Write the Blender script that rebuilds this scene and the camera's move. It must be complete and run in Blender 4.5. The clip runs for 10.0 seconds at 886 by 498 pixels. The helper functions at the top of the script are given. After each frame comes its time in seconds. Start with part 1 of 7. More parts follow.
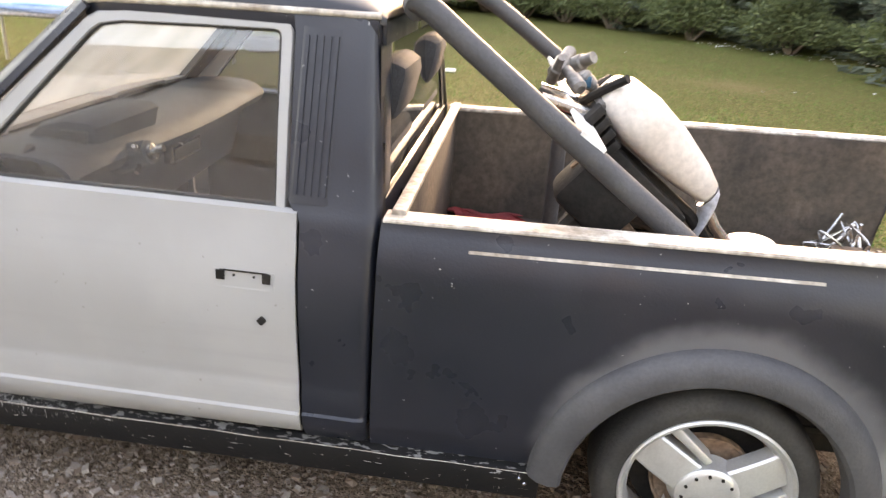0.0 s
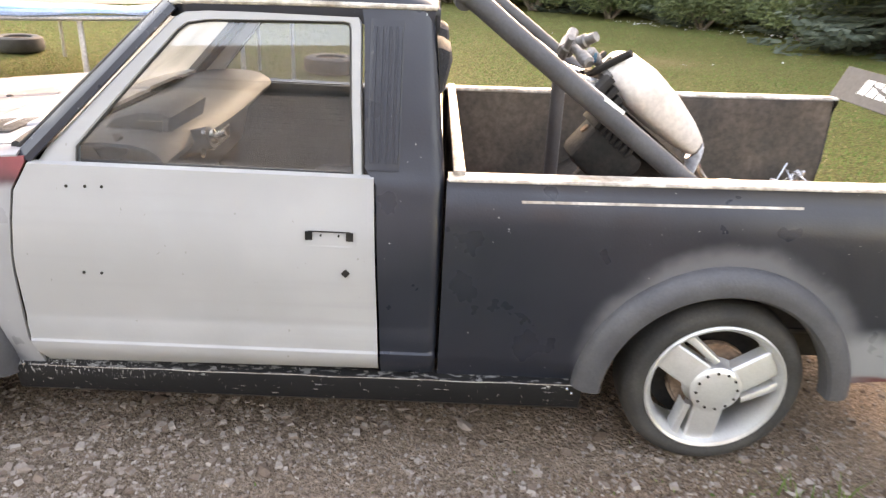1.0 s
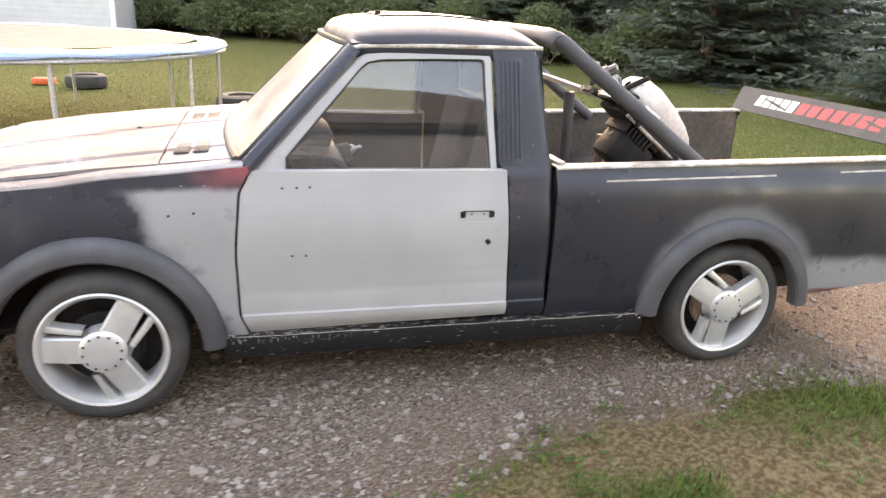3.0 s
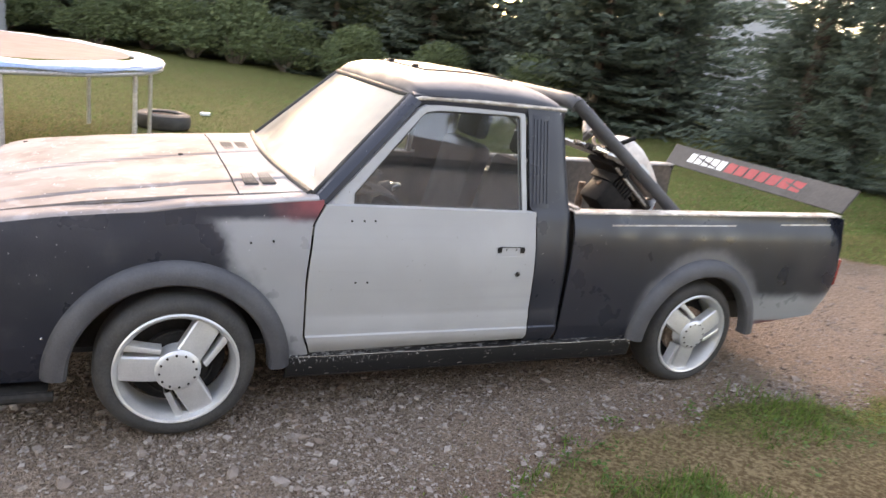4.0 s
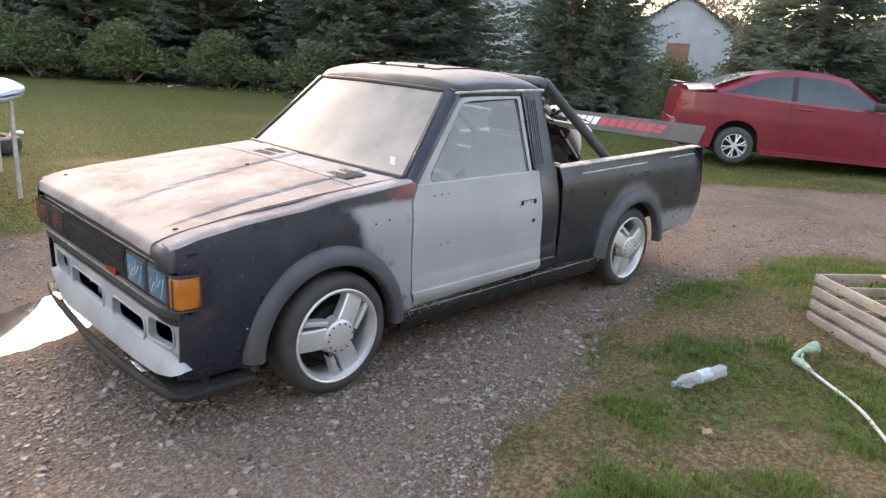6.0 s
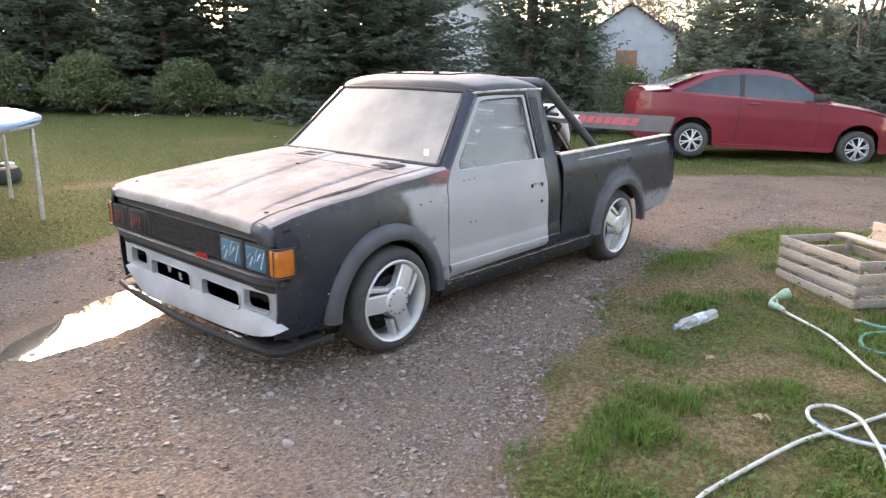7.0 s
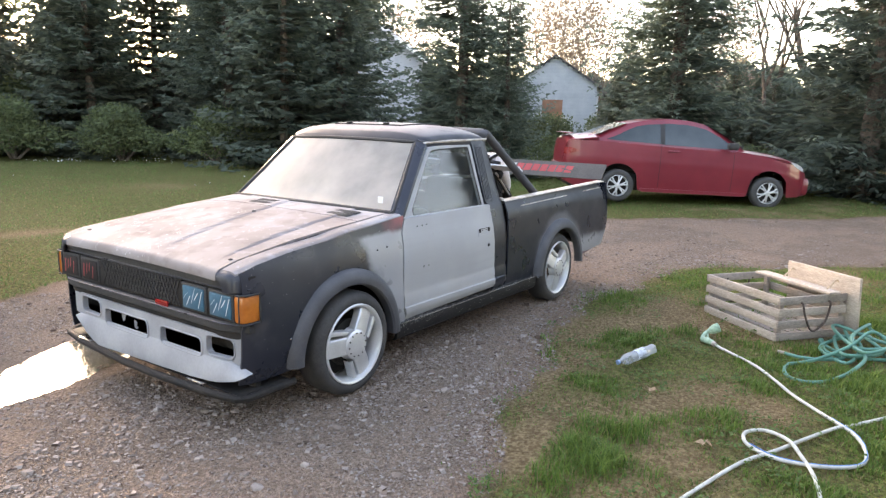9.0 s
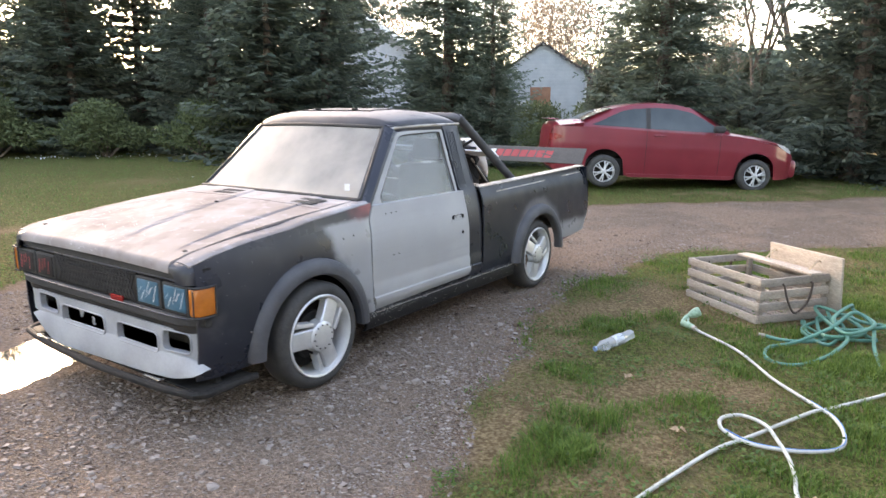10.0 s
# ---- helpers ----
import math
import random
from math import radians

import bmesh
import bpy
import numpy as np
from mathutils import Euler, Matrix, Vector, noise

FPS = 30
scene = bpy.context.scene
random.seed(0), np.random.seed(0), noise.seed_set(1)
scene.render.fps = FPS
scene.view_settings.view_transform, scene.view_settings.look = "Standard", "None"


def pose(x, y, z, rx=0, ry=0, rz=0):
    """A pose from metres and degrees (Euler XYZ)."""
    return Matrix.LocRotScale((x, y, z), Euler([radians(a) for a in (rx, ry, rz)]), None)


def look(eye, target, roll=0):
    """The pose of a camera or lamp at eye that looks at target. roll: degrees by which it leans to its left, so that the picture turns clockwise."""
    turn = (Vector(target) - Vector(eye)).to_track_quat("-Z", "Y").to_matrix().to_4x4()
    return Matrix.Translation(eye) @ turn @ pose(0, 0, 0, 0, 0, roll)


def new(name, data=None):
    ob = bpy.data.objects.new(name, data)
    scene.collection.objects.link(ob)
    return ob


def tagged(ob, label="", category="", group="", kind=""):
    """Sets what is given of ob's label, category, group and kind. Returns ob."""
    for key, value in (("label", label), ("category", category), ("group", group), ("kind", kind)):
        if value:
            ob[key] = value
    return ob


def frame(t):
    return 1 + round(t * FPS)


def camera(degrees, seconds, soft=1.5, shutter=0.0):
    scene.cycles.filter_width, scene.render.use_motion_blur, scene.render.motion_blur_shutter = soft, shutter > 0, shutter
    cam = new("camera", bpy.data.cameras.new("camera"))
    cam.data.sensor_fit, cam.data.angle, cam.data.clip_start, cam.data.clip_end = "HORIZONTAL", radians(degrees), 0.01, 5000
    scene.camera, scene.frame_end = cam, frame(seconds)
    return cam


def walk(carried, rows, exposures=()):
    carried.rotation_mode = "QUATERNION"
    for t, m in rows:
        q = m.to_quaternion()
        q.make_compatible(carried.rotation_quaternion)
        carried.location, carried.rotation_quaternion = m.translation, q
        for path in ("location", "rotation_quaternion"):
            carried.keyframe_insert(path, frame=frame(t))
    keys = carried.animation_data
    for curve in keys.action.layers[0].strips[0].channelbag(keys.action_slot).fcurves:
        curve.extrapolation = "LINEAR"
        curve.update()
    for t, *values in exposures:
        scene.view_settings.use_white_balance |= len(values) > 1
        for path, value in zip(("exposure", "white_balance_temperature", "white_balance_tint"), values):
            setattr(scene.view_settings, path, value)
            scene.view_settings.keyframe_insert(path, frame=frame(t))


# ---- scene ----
# ---------------------------------------------------------------- camera
cam = camera(65.3, 10.0, soft=1.3, shutter=0.4)
PATH = [
    (0, (1.957, -1.41, 1.471), (1.802, 0.434, 0.714), 4.6),
    (0.5, (1.78, -1.602, 1.445), (1.757, 0.29, 0.797), 1.9),
    (1, (1.632, -1.758, 1.482), (1.681, 0.084, 0.704), 3.1),
    (1.5, (1.461, -2.028, 1.49), (1.928, -0.173, 0.903), 4.1),
    (2, (1.248, -2.191, 1.465), (1.789, -0.361, 0.864), 3.2),
    (2.5, (0.944, -2.274, 1.475), (1.24, -0.411, 0.81), 3.8),
    (3, (0.585, -2.382, 1.49), (1.069, -0.558, 0.827), 3.1),
    (3.2, (0.425, -2.415, 1.526), (0.911, -0.623, 0.781), 2.5),
    (4.3, (-0.428, -2.475, 1.559), (0.535, -0.799, 1.044), 7.8),
    (4.5, (-0.602, -2.517, 1.588), (0.397, -0.891, 0.99), 6.0),
    (5, (-1.012, -2.465, 1.475), (0.021, -0.783, 1.151), -2.3),
    (5.5, (-1.336, -2.335, 1.517), (-0.119, -0.839, 0.988), 2.1),
    (5.7, (-1.493, -2.297, 1.542), (-0.179, -0.897, 0.98), 3.5),
    (6.8, (-2.301, -2.462, 1.491), (-0.862, -1.172, 0.976), 2.4),
    (7, (-2.438, -2.455, 1.461), (-0.979, -1.181, 0.962), 0.9),
    (7.5, (-2.643, -2.43, 1.48), (-1.108, -1.23, 1.031), 3.4),
    (8, (-2.665, -2.436, 1.465), (-1.079, -1.269, 1.113), 2.6),
    (8.5, (-2.64, -2.455, 1.49), (-1.074, -1.279, 1.084), 1.3),
    (9, (-2.642, -2.445, 1.492), (-1.039, -1.308, 1.121), 1.3),
    (9.5, (-2.638, -2.444, 1.486), (-1.029, -1.309, 1.138), 0.9),
    (10, (-2.47, -2.499, 1.45), (-0.861, -1.378, 1.054), 0.2),
]
EXPOSURES = [(0, 3.92, 12300, 26), (0.5, 4.05, 12200, 26), (2, 4.14, 11700, 26), (2.5, 4.06, 11700, 26), (4.5, 3.36, 9900, 25), (5.5, 3.2, 9600, 24), (7, 3.45, 9150, 23), (10, 3.4, 9000, 22)]
walk(cam, [(t, look(eye, target, roll)) for t, eye, target, roll in PATH], EXPOSURES)

# ---------------------------------------------------------------- sky and sun
SUN_EL, SUN_AZ = radians(17.0), radians(15.0)      # azimuth clockwise from +y
world = bpy.data.worlds.new("sky")
scene.world = world
world.use_nodes = True
wn, wl = world.node_tree.nodes, world.node_tree.links
sky = wn.new("ShaderNodeTexSky")
sky.sky_type, sky.sun_disc = "NISHITA", False
sky.sun_elevation, sky.sun_rotation = SUN_EL, SUN_AZ
sky.air_density, sky.dust_density, sky.ozone_density = 1.0, 1.3, 1.5
wl.new(sky.outputs[0], wn["Background"].inputs[0])
wn["Background"].inputs[1].default_value = 0.15
sun_data = bpy.data.lights.new("sun", "SUN")
sun_data.energy, sun_data.angle, sun_data.color = 0.43, radians(10.0), (1.0, 0.98, 0.95)
sun = new("sun", sun_data)
sun_dir = Vector((math.sin(SUN_AZ) * math.cos(SUN_EL), math.cos(SUN_AZ) * math.cos(SUN_EL), math.sin(SUN_EL)))
sun.matrix_world = look(sun_dir * 60, (0, 0, 0))


# ---------------------------------------------------------------- building helpers
def world_of(ob):
    m = ob.matrix_basis.copy()
    if ob.parent:
        m = world_of(ob.parent) @ ob.matrix_parent_inverse @ m
    return m


def finish(name, me, material, parent=None, label="", sharp=35):
    for poly in me.polygons:
        poly.use_smooth = True
    me.set_sharp_from_angle(angle=radians(sharp))
    for m in material if isinstance(material, (list, tuple)) else [material]:
        me.materials.append(m)
    ob = new(name, me)
    if parent:
        ob.parent = parent
        ob.matrix_parent_inverse = world_of(parent).inverted()
    return tagged(ob, label)


def part(name, bm, material, parent=None, label="", sharp=35):
    """One bmesh as one mesh object under a thing or a part; its coordinates are the world's."""
    bmesh.ops.recalc_face_normals(bm, faces=bm.faces)
    me = bpy.data.meshes.new(name)
    bm.to_mesh(me)
    bm.free()
    return finish(name, me, material, parent, label, sharp)


def thing(name, at, label, category, group="", kind=""):
    ob = new(name)
    ob.location = at
    ob.empty_display_size = 0.1
    return tagged(ob, label, category, group, kind)


def raw(name, verts, faces, material, parent=None, label="", sharp=35):
    me = bpy.data.meshes.new(name)
    me.from_pydata(verts, [], faces)
    me.update()
    return finish(name, me, material, parent, label, sharp)


def new_bm():
    return bmesh.new()


def add_box(bm, x0, x1, y0, y1, z0, z1, bevel=0.0, m=None):
    r = bmesh.ops.create_cube(bm, size=1.0)
    vs = r["verts"]
    for v in vs:
        v.co = Vector((x0 + (v.co.x + .5) * (x1 - x0), y0 + (v.co.y + .5) * (y1 - y0), z0 + (v.co.z + .5) * (z1 - z0)))
    if bevel:
        es = list({e for v in vs for e in v.link_edges})
        r2 = bmesh.ops.bevel(bm, geom=es, offset=bevel, segments=2, affect="EDGES", profile=.5)
        vs = list({v for f in r2["faces"] for v in f.verts} | {v for v in vs if v.is_valid})
    if m is not None:
        bmesh.ops.transform(bm, matrix=m, verts=vs)
    return vs


def box(x0, x1, y0, y1, z0, z1, bevel=0.0, m=None):
    bm = new_bm()
    add_box(bm, x0, x1, y0, y1, z0, z1, bevel, m)
    return bm


def smooth_path(pts, n=6):
    """Catmull-Rom through the points."""
    P = [Vector(p) for p in pts]
    P = [P[0] * 2 - P[1]] + P + [P[-1] * 2 - P[-2]]
    out = []
    for i in range(1, len(P) - 2):
        a, b, c, d = P[i - 1:i + 3]
        for k in range(n):
            t = k / n
            out.append(.5 * (2 * b + (c - a) * t + (2 * a - 5 * b + 4 * c - d) * t * t + (3 * b - a - 3 * c + d) * t ** 3))
    out.append(P[-2])
    return out


def add_tube(bm, pts, r, seg=10, closed=False, caps=True):
    P = [Vector(p) for p in pts]
    n = len(P)
    rad = r if isinstance(r, (list, tuple)) else [r] * n
    rings, up = [], None
    for i in range(n):
        a, b = P[(i - 1) % n if closed else max(i - 1, 0)], P[(i + 1) % n if closed else min(i + 1, n - 1)]
        d = (b - a).normalized()
        if up is None:
            up = d.orthogonal().normalized()
        up = (up - d * up.dot(d)).normalized()
        side = d.cross(up)
        rings.append([bm.verts.new(P[i] + rad[i] * (math.cos(2 * math.pi * k / seg) * up + math.sin(2 * math.pi * k / seg) * side)) for k in range(seg)])
    for i in range(n if closed else n - 1):
        A, B = rings[i], rings[(i + 1) % n]
        for k in range(seg):
            bm.faces.new((A[k], A[(k + 1) % seg], B[(k + 1) % seg], B[k]))
    if caps and not closed:
        bm.faces.new(rings[0][::-1])
        bm.faces.new(rings[-1])
    return bm


def tube(pts, r, seg=10, closed=False):
    return add_tube(new_bm(), pts, r, seg, closed)


def add_grid(bm, rows, close_u=False):
    """Quads between rows of points."""
    V = [[bm.verts.new(p) for p in row] for row in rows]
    n = len(V)
    for i in range(n if close_u else n - 1):
        A, B = V[i], V[(i + 1) % n]
        for k in range(len(A) - 1):
            bm.faces.new((A[k], A[k + 1], B[k + 1], B[k]))
    return V


def shell(rows, off):
    """A grid of points with a thickness, off(p) being the way inwards."""
    bm = new_bm()
    add_grid(bm, rows)
    inner = [[Vector(p) + off for p in row] for row in rows]
    add_grid(bm, inner)
    def rim(a, b):
        for k in range(len(a) - 1):
            bm.faces.new([bm.verts.new(q) for q in (a[k], a[k + 1], b[k + 1], b[k])])
    rim(rows[0], inner[0]), rim(rows[-1], inner[-1])
    rim([r[0] for r in rows], [r[0] for r in inner]), rim([r[-1] for r in rows], [r[-1] for r in inner])
    bmesh.ops.remove_doubles(bm, verts=bm.verts, dist=1e-5)
    bmesh.ops.dissolve_degenerate(bm, edges=bm.edges, dist=1e-6)
    return bm


def lathe(profile, seg=48, closed=False):
    """Profile of (radius, y) turned about the y axis."""
    bm = new_bm()
    rows = []
    for k in range(seg):
        a = 2 * math.pi * k / seg
        rows.append([(r * math.cos(a), y, r * math.sin(a)) for r, y in profile])
    add_grid(bm, rows, close_u=True)
    bmesh.ops.remove_doubles(bm, verts=bm.verts, dist=1e-6)
    return bm


def add_prism(bm, outline, y0, y1, bevel=0.0):
    """A polygon in x, z pulled from y0 to y1."""
    a = [bm.verts.new((x, y0, z)) for x, z in outline]
    f = bm.faces.new(a)
    r = bmesh.ops.extrude_face_region(bm, geom=[f])
    vs = [g for g in r["geom"] if isinstance(g, bmesh.types.BMVert)]
    for v in vs:
        v.co.y = y1
    if bevel:
        es = [e for e in f.edges]
        bmesh.ops.bevel(bm, geom=es, offset=bevel, segments=2, affect="EDGES", profile=.5)
    return a + [v for v in vs if v.is_valid]


def interp(table, x):
    xs, ys = zip(*table)
    return float(np.interp(x, xs, ys))


def join_move(bm, m):
    bmesh.ops.transform(bm, matrix=m, verts=bm.verts)
    return bm


# ---------------------------------------------------------------- materials
def nodes_of(name):
    m = bpy.data.materials.new(name)
    m.use_nodes = True
    t = m.node_tree
    return m, t.nodes, t.links, t.nodes["Principled BSDF"]


def surf(name, c1, c2, scale=4.0, rough=(.5, .7), metal=0.0, bump=0.0, bscale=60.0, fine=.25, spec=.5, coat=0.0, stretch=(1, 1, 1), alpha=None):
    """A worn surface: two colours in broad patches, fine grain over it, and relief."""
    m, n, l, b = nodes_of(name)
    tc, mp = n.new("ShaderNodeTexCoord"), n.new("ShaderNodeMapping")
    mp.inputs["Scale"].default_value = stretch
    l.new(tc.outputs["Object"], mp.inputs[0])
    big, small = n.new("ShaderNodeTexNoise"), n.new("ShaderNodeTexNoise")
    big.inputs["Scale"].default_value, big.inputs["Detail"].default_value = scale, 6
    small.inputs["Scale"].default_value, small.inputs["Detail"].default_value = bscale, 4
    l.new(mp.outputs[0], big.inputs[0]), l.new(mp.outputs[0], small.inputs[0])
    ramp = n.new("ShaderNodeMapRange")
    ramp.inputs[1].default_value, ramp.inputs[2].default_value = .35, .65
    l.new(big.outputs["Fac"], ramp.inputs[0])
    mix = n.new("ShaderNodeMix")
    mix.data_type = "RGBA"
    mix.inputs[6].default_value, mix.inputs[7].default_value = (*c1, 1), (*c2, 1)
    l.new(ramp.outputs[0], mix.inputs[0])
    grain = n.new("ShaderNodeMapRange")
    grain.inputs[1].default_value, grain.inputs[2].default_value, grain.inputs[3].default_value, grain.inputs[4].default_value = .3, .7, 1 - fine, 1 + fine
    l.new(small.outputs["Fac"], grain.inputs[0])
    mul = n.new("ShaderNodeVectorMath")
    mul.operation = "SCALE"
    l.new(mix.outputs[2], mul.inputs[0]), l.new(grain.outputs[0], mul.inputs["Scale"])
    l.new(mul.outputs[0], b.inputs["Base Color"])
    rr = n.new("ShaderNodeMapRange")
    rr.inputs[3].default_value, rr.inputs[4].default_value = rough
    l.new(big.outputs["Fac"], rr.inputs[0]), l.new(rr.outputs[0], b.inputs["Roughness"])
    b.inputs["Metallic"].default_value = metal
    b.inputs["Specular IOR Level"].default_value = spec
    b.inputs["Coat Weight"].default_value = coat
    if bump:
        bp = n.new("ShaderNodeBump")
        bp.inputs["Strength"].default_value, bp.inputs["Distance"].default_value = bump, .01
        l.new(small.outputs["Fac"], bp.inputs["Height"]), l.new(bp.outputs[0], b.inputs["Normal"])
    return m


class Graph:
    """Short words for building masks out of the object's coordinates."""

    def __init__(self, name):
        self.m, self.n, self.l, self.b = nodes_of(name)
        tc = self.n.new("ShaderNodeTexCoord")
        self.co = tc.outputs["Object"]
        sep = self.n.new("ShaderNodeSeparateXYZ")
        self.l.new(self.co, sep.inputs[0])
        self.x, self.y, self.z = sep.outputs

    def put(self, a, socket):
        if isinstance(a, (int, float)):
            socket.default_value = a
        elif isinstance(a, tuple):
            socket.default_value = (*a, 1) if len(a) == 3 and socket.type == "RGBA" else a
        else:
            self.l.new(a, socket)

    def math(self, op, a, b=0.0):
        k = self.n.new("ShaderNodeMath")
        k.operation = op
        self.put(a, k.inputs[0]), self.put(b, k.inputs[1])
        return k.outputs[0]

    def noise(self, scale, detail=4, stretch=None):
        k = self.n.new("ShaderNodeTexNoise")
        k.inputs["Scale"].default_value, k.inputs["Detail"].default_value = scale, detail
        src = self.co
        if stretch:
            mp = self.n.new("ShaderNodeMapping")
            mp.inputs["Scale"].default_value = stretch
            self.l.new(src, mp.inputs[0])
            src = mp.outputs[0]
        self.l.new(src, k.inputs[0])
        return k.outputs["Fac"]

    def ramp(self, a, lo, hi, to=(0, 1)):
        k = self.n.new("ShaderNodeMapRange")
        k.interpolation_type = "SMOOTHSTEP"
        self.put(a, k.inputs[0])
        k.inputs[1].default_value, k.inputs[2].default_value, k.inputs[3].default_value, k.inputs[4].default_value = lo, hi, *to
        return k.outputs[0]

    def wob(self, a, amount, scale):
        return self.math("ADD", a, self.math("MULTIPLY", self.math("SUBTRACT", self.noise(scale), .5), amount))

    def mix(self, f, a, b):
        k = self.n.new("ShaderNodeMix")
        k.data_type = "RGBA"
        self.put(f, k.inputs[0]), self.put(a, k.inputs[6]), self.put(b, k.inputs[7])
        return k.outputs[2]

    def scale(self, c, f):
        k = self.n.new("ShaderNodeVectorMath")
        k.operation = "SCALE"
        self.put(c, k.inputs[0]), self.put(f, k.inputs["Scale"])
        return k.outputs[0]

    def bump(self, h, strength, dist=.005):
        k = self.n.new("ShaderNodeBump")
        k.inputs["Strength"].default_value, k.inputs["Distance"].default_value = strength, dist
        self.l.new(h, k.inputs["Height"]), self.l.new(k.outputs[0], self.b.inputs["Normal"])

    def done(self, colour, rough=.6, metal=0.0):
        self.put(colour, self.b.inputs["Base Color"]), self.put(rough, self.b.inputs["Roughness"]), self.put(metal, self.b.inputs["Metallic"])
        return self.m


BLACK = (.0135, .0165, .0250)


def black_paint(name, rings=(), rear=False):
    """Black rattle-can paint over grey primer, dusty, with brown overtones where it is thin."""
    g = Graph(name)
    c = g.mix(g.ramp(g.noise(2.2, 5), .4, .7), BLACK, (.020, .023, .032))
    c = g.mix(g.math("MULTIPLY", g.ramp(g.noise(5, 4, (1, 1, .35)), .5, .75), .5), c, (.027, .027, .034))
    for cx, cz, r0, r1 in rings:
        d = g.math("SQRT", g.math("ADD", g.math("POWER", g.math("ABSOLUTE", g.math("SUBTRACT", g.x, cx)), 2.0), g.math("POWER", g.math("ABSOLUTE", g.math("SUBTRACT", g.z, cz)), 2.0)))
        f = g.ramp(g.wob(d, .10, 6), r1, r0)
        c = g.mix(g.math("MULTIPLY", f, .72), c, (.16, .16, .168))
    if rear:
        f = g.math("MULTIPLY", g.ramp(g.wob(g.x, .25, 5), 2.84, 2.98), g.ramp(g.wob(g.z, .09, 6), .53, .45))
        c = g.mix(g.math("MULTIPLY", f, .9), c, (.25, .255, .26))
        c = g.mix(g.math("MULTIPLY", g.ramp(g.x, 2.85, 3.1), g.ramp(g.wob(g.z, .03, 9), .36, .345)), c, (.13, .022, .025))
    chips = g.ramp(g.noise(75, 2), .748, .77)
    c = g.mix(g.math("MULTIPLY", chips, .8), c, (.45, .44, .42))
    g.bump(g.noise(160, 3), .08)
    g.b.inputs["Specular IOR Level"].default_value = .5
    return g.done(c, g.ramp(g.noise(6), .3, .7, (.26, .44)))


def fender_paint():
    g = Graph("fender_paint")
    c = g.mix(g.ramp(g.noise(2.2, 5), .4, .7), BLACK, (.030, .032, .040))
    c = g.mix(g.ramp(g.noise(6, 4), .55, .8), c, (.045, .044, .048))
    lean = g.math("MULTIPLY", g.math("SUBTRACT", g.z, .68), .55)
    f = g.math("MULTIPLY", g.ramp(g.math("ADD", g.wob(g.x, .30, 6), lean), .12, .25), g.ramp(g.wob(g.z, .05, 9), .86, .825))
    c = g.mix(g.math("MULTIPLY", f, .93), c, g.mix(g.noise(5), (.26, .26, .266), (.33, .327, .328)))
    r = g.math("MULTIPLY", g.ramp(g.wob(g.x, .16, 11), .28, .54), g.ramp(g.wob(g.z, .08, 12), .80, .915))
    c = g.mix(g.math("MULTIPLY", r, .8), c, (.36, .07, .075))
    c = g.mix(g.math("MULTIPLY", g.ramp(g.noise(80, 2), .74, .765), .8), c, (.5, .48, .46))
    g.bump(g.noise(160, 3), .08)
    g.b.inputs["Specular IOR Level"].default_value = .5
    return g.done(c, g.ramp(g.noise(6), .3, .7, (.26, .44)))


def hood_paint():
    """Chalky faded white-pink paint with rust bloom, scratches and bare spots."""
    g = Graph("hood_paint")
    c = g.mix(g.ramp(g.noise(3, 6), .35, .68), (.225, .192, .178), (.29, .262, .25))
    c = g.mix(g.ramp(g.wob(g.x, .3, 3), .12, .38), c, (.31, .30, .298))
    c = g.mix(g.math("MULTIPLY", g.ramp(g.noise(7, 9), .50, .68), .42), c, (.150, .112, .104))
    c = g.mix(g.math("MULTIPLY", g.ramp(g.noise(16, 7), .56, .66), .4), c, (.36, .335, .33))
    c = g.mix(g.math("MULTIPLY", g.ramp(g.noise(52, 3), .665, .70), g.ramp(g.noise(2.5), .45, .6)), c, (.60, .58, .56))
    c = g.mix(g.math("MULTIPLY", g.ramp(g.noise(45, 3, (1, 4, 1)), .70, .74), .7), c, (.16, .11, .09))
    g.bump(g.noise(60, 5), .10)
    g.b.inputs["Specular IOR Level"].default_value = .06
    return g.done(c, g.ramp(g.noise(5), .3, .7, (.68, .85)))


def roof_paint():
    """Black sides and front edge, paler brown-grey wherever the faces point up."""
    g = Graph("roof_pale_top_paint")
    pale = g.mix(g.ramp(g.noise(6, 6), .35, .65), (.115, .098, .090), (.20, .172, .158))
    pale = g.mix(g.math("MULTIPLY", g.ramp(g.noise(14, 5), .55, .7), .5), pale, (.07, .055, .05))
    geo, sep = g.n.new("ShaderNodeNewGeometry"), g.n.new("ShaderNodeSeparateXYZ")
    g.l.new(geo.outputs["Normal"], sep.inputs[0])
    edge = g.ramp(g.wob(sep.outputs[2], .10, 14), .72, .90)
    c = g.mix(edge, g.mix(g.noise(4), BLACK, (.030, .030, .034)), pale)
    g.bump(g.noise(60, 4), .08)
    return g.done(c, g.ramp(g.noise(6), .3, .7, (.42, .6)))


def door_paint():
    g = Graph("door_primer")
    c = g.mix(g.ramp(g.noise(2.5, 6), .35, .65), (.322, .319, .313), (.358, .355, .348))
    c = g.mix(g.math("MULTIPLY", g.ramp(g.noise(3, 5, (.4, 1, 9)), .5, .75), .35), c, (.295, .293, .288))
    c = g.mix(g.math("MULTIPLY", g.ramp(g.wob(g.z, .1, 6), .40, .30), .25), c, (.27, .255, .235))
    c = g.mix(g.math("MULTIPLY", g.ramp(g.noise(60, 2), .745, .77), .6), c, (.2, .19, .18))
    g.bump(g.noise(90, 3), .04)
    return g.done(c, g.ramp(g.noise(4), .3, .7, (.42, .6)))


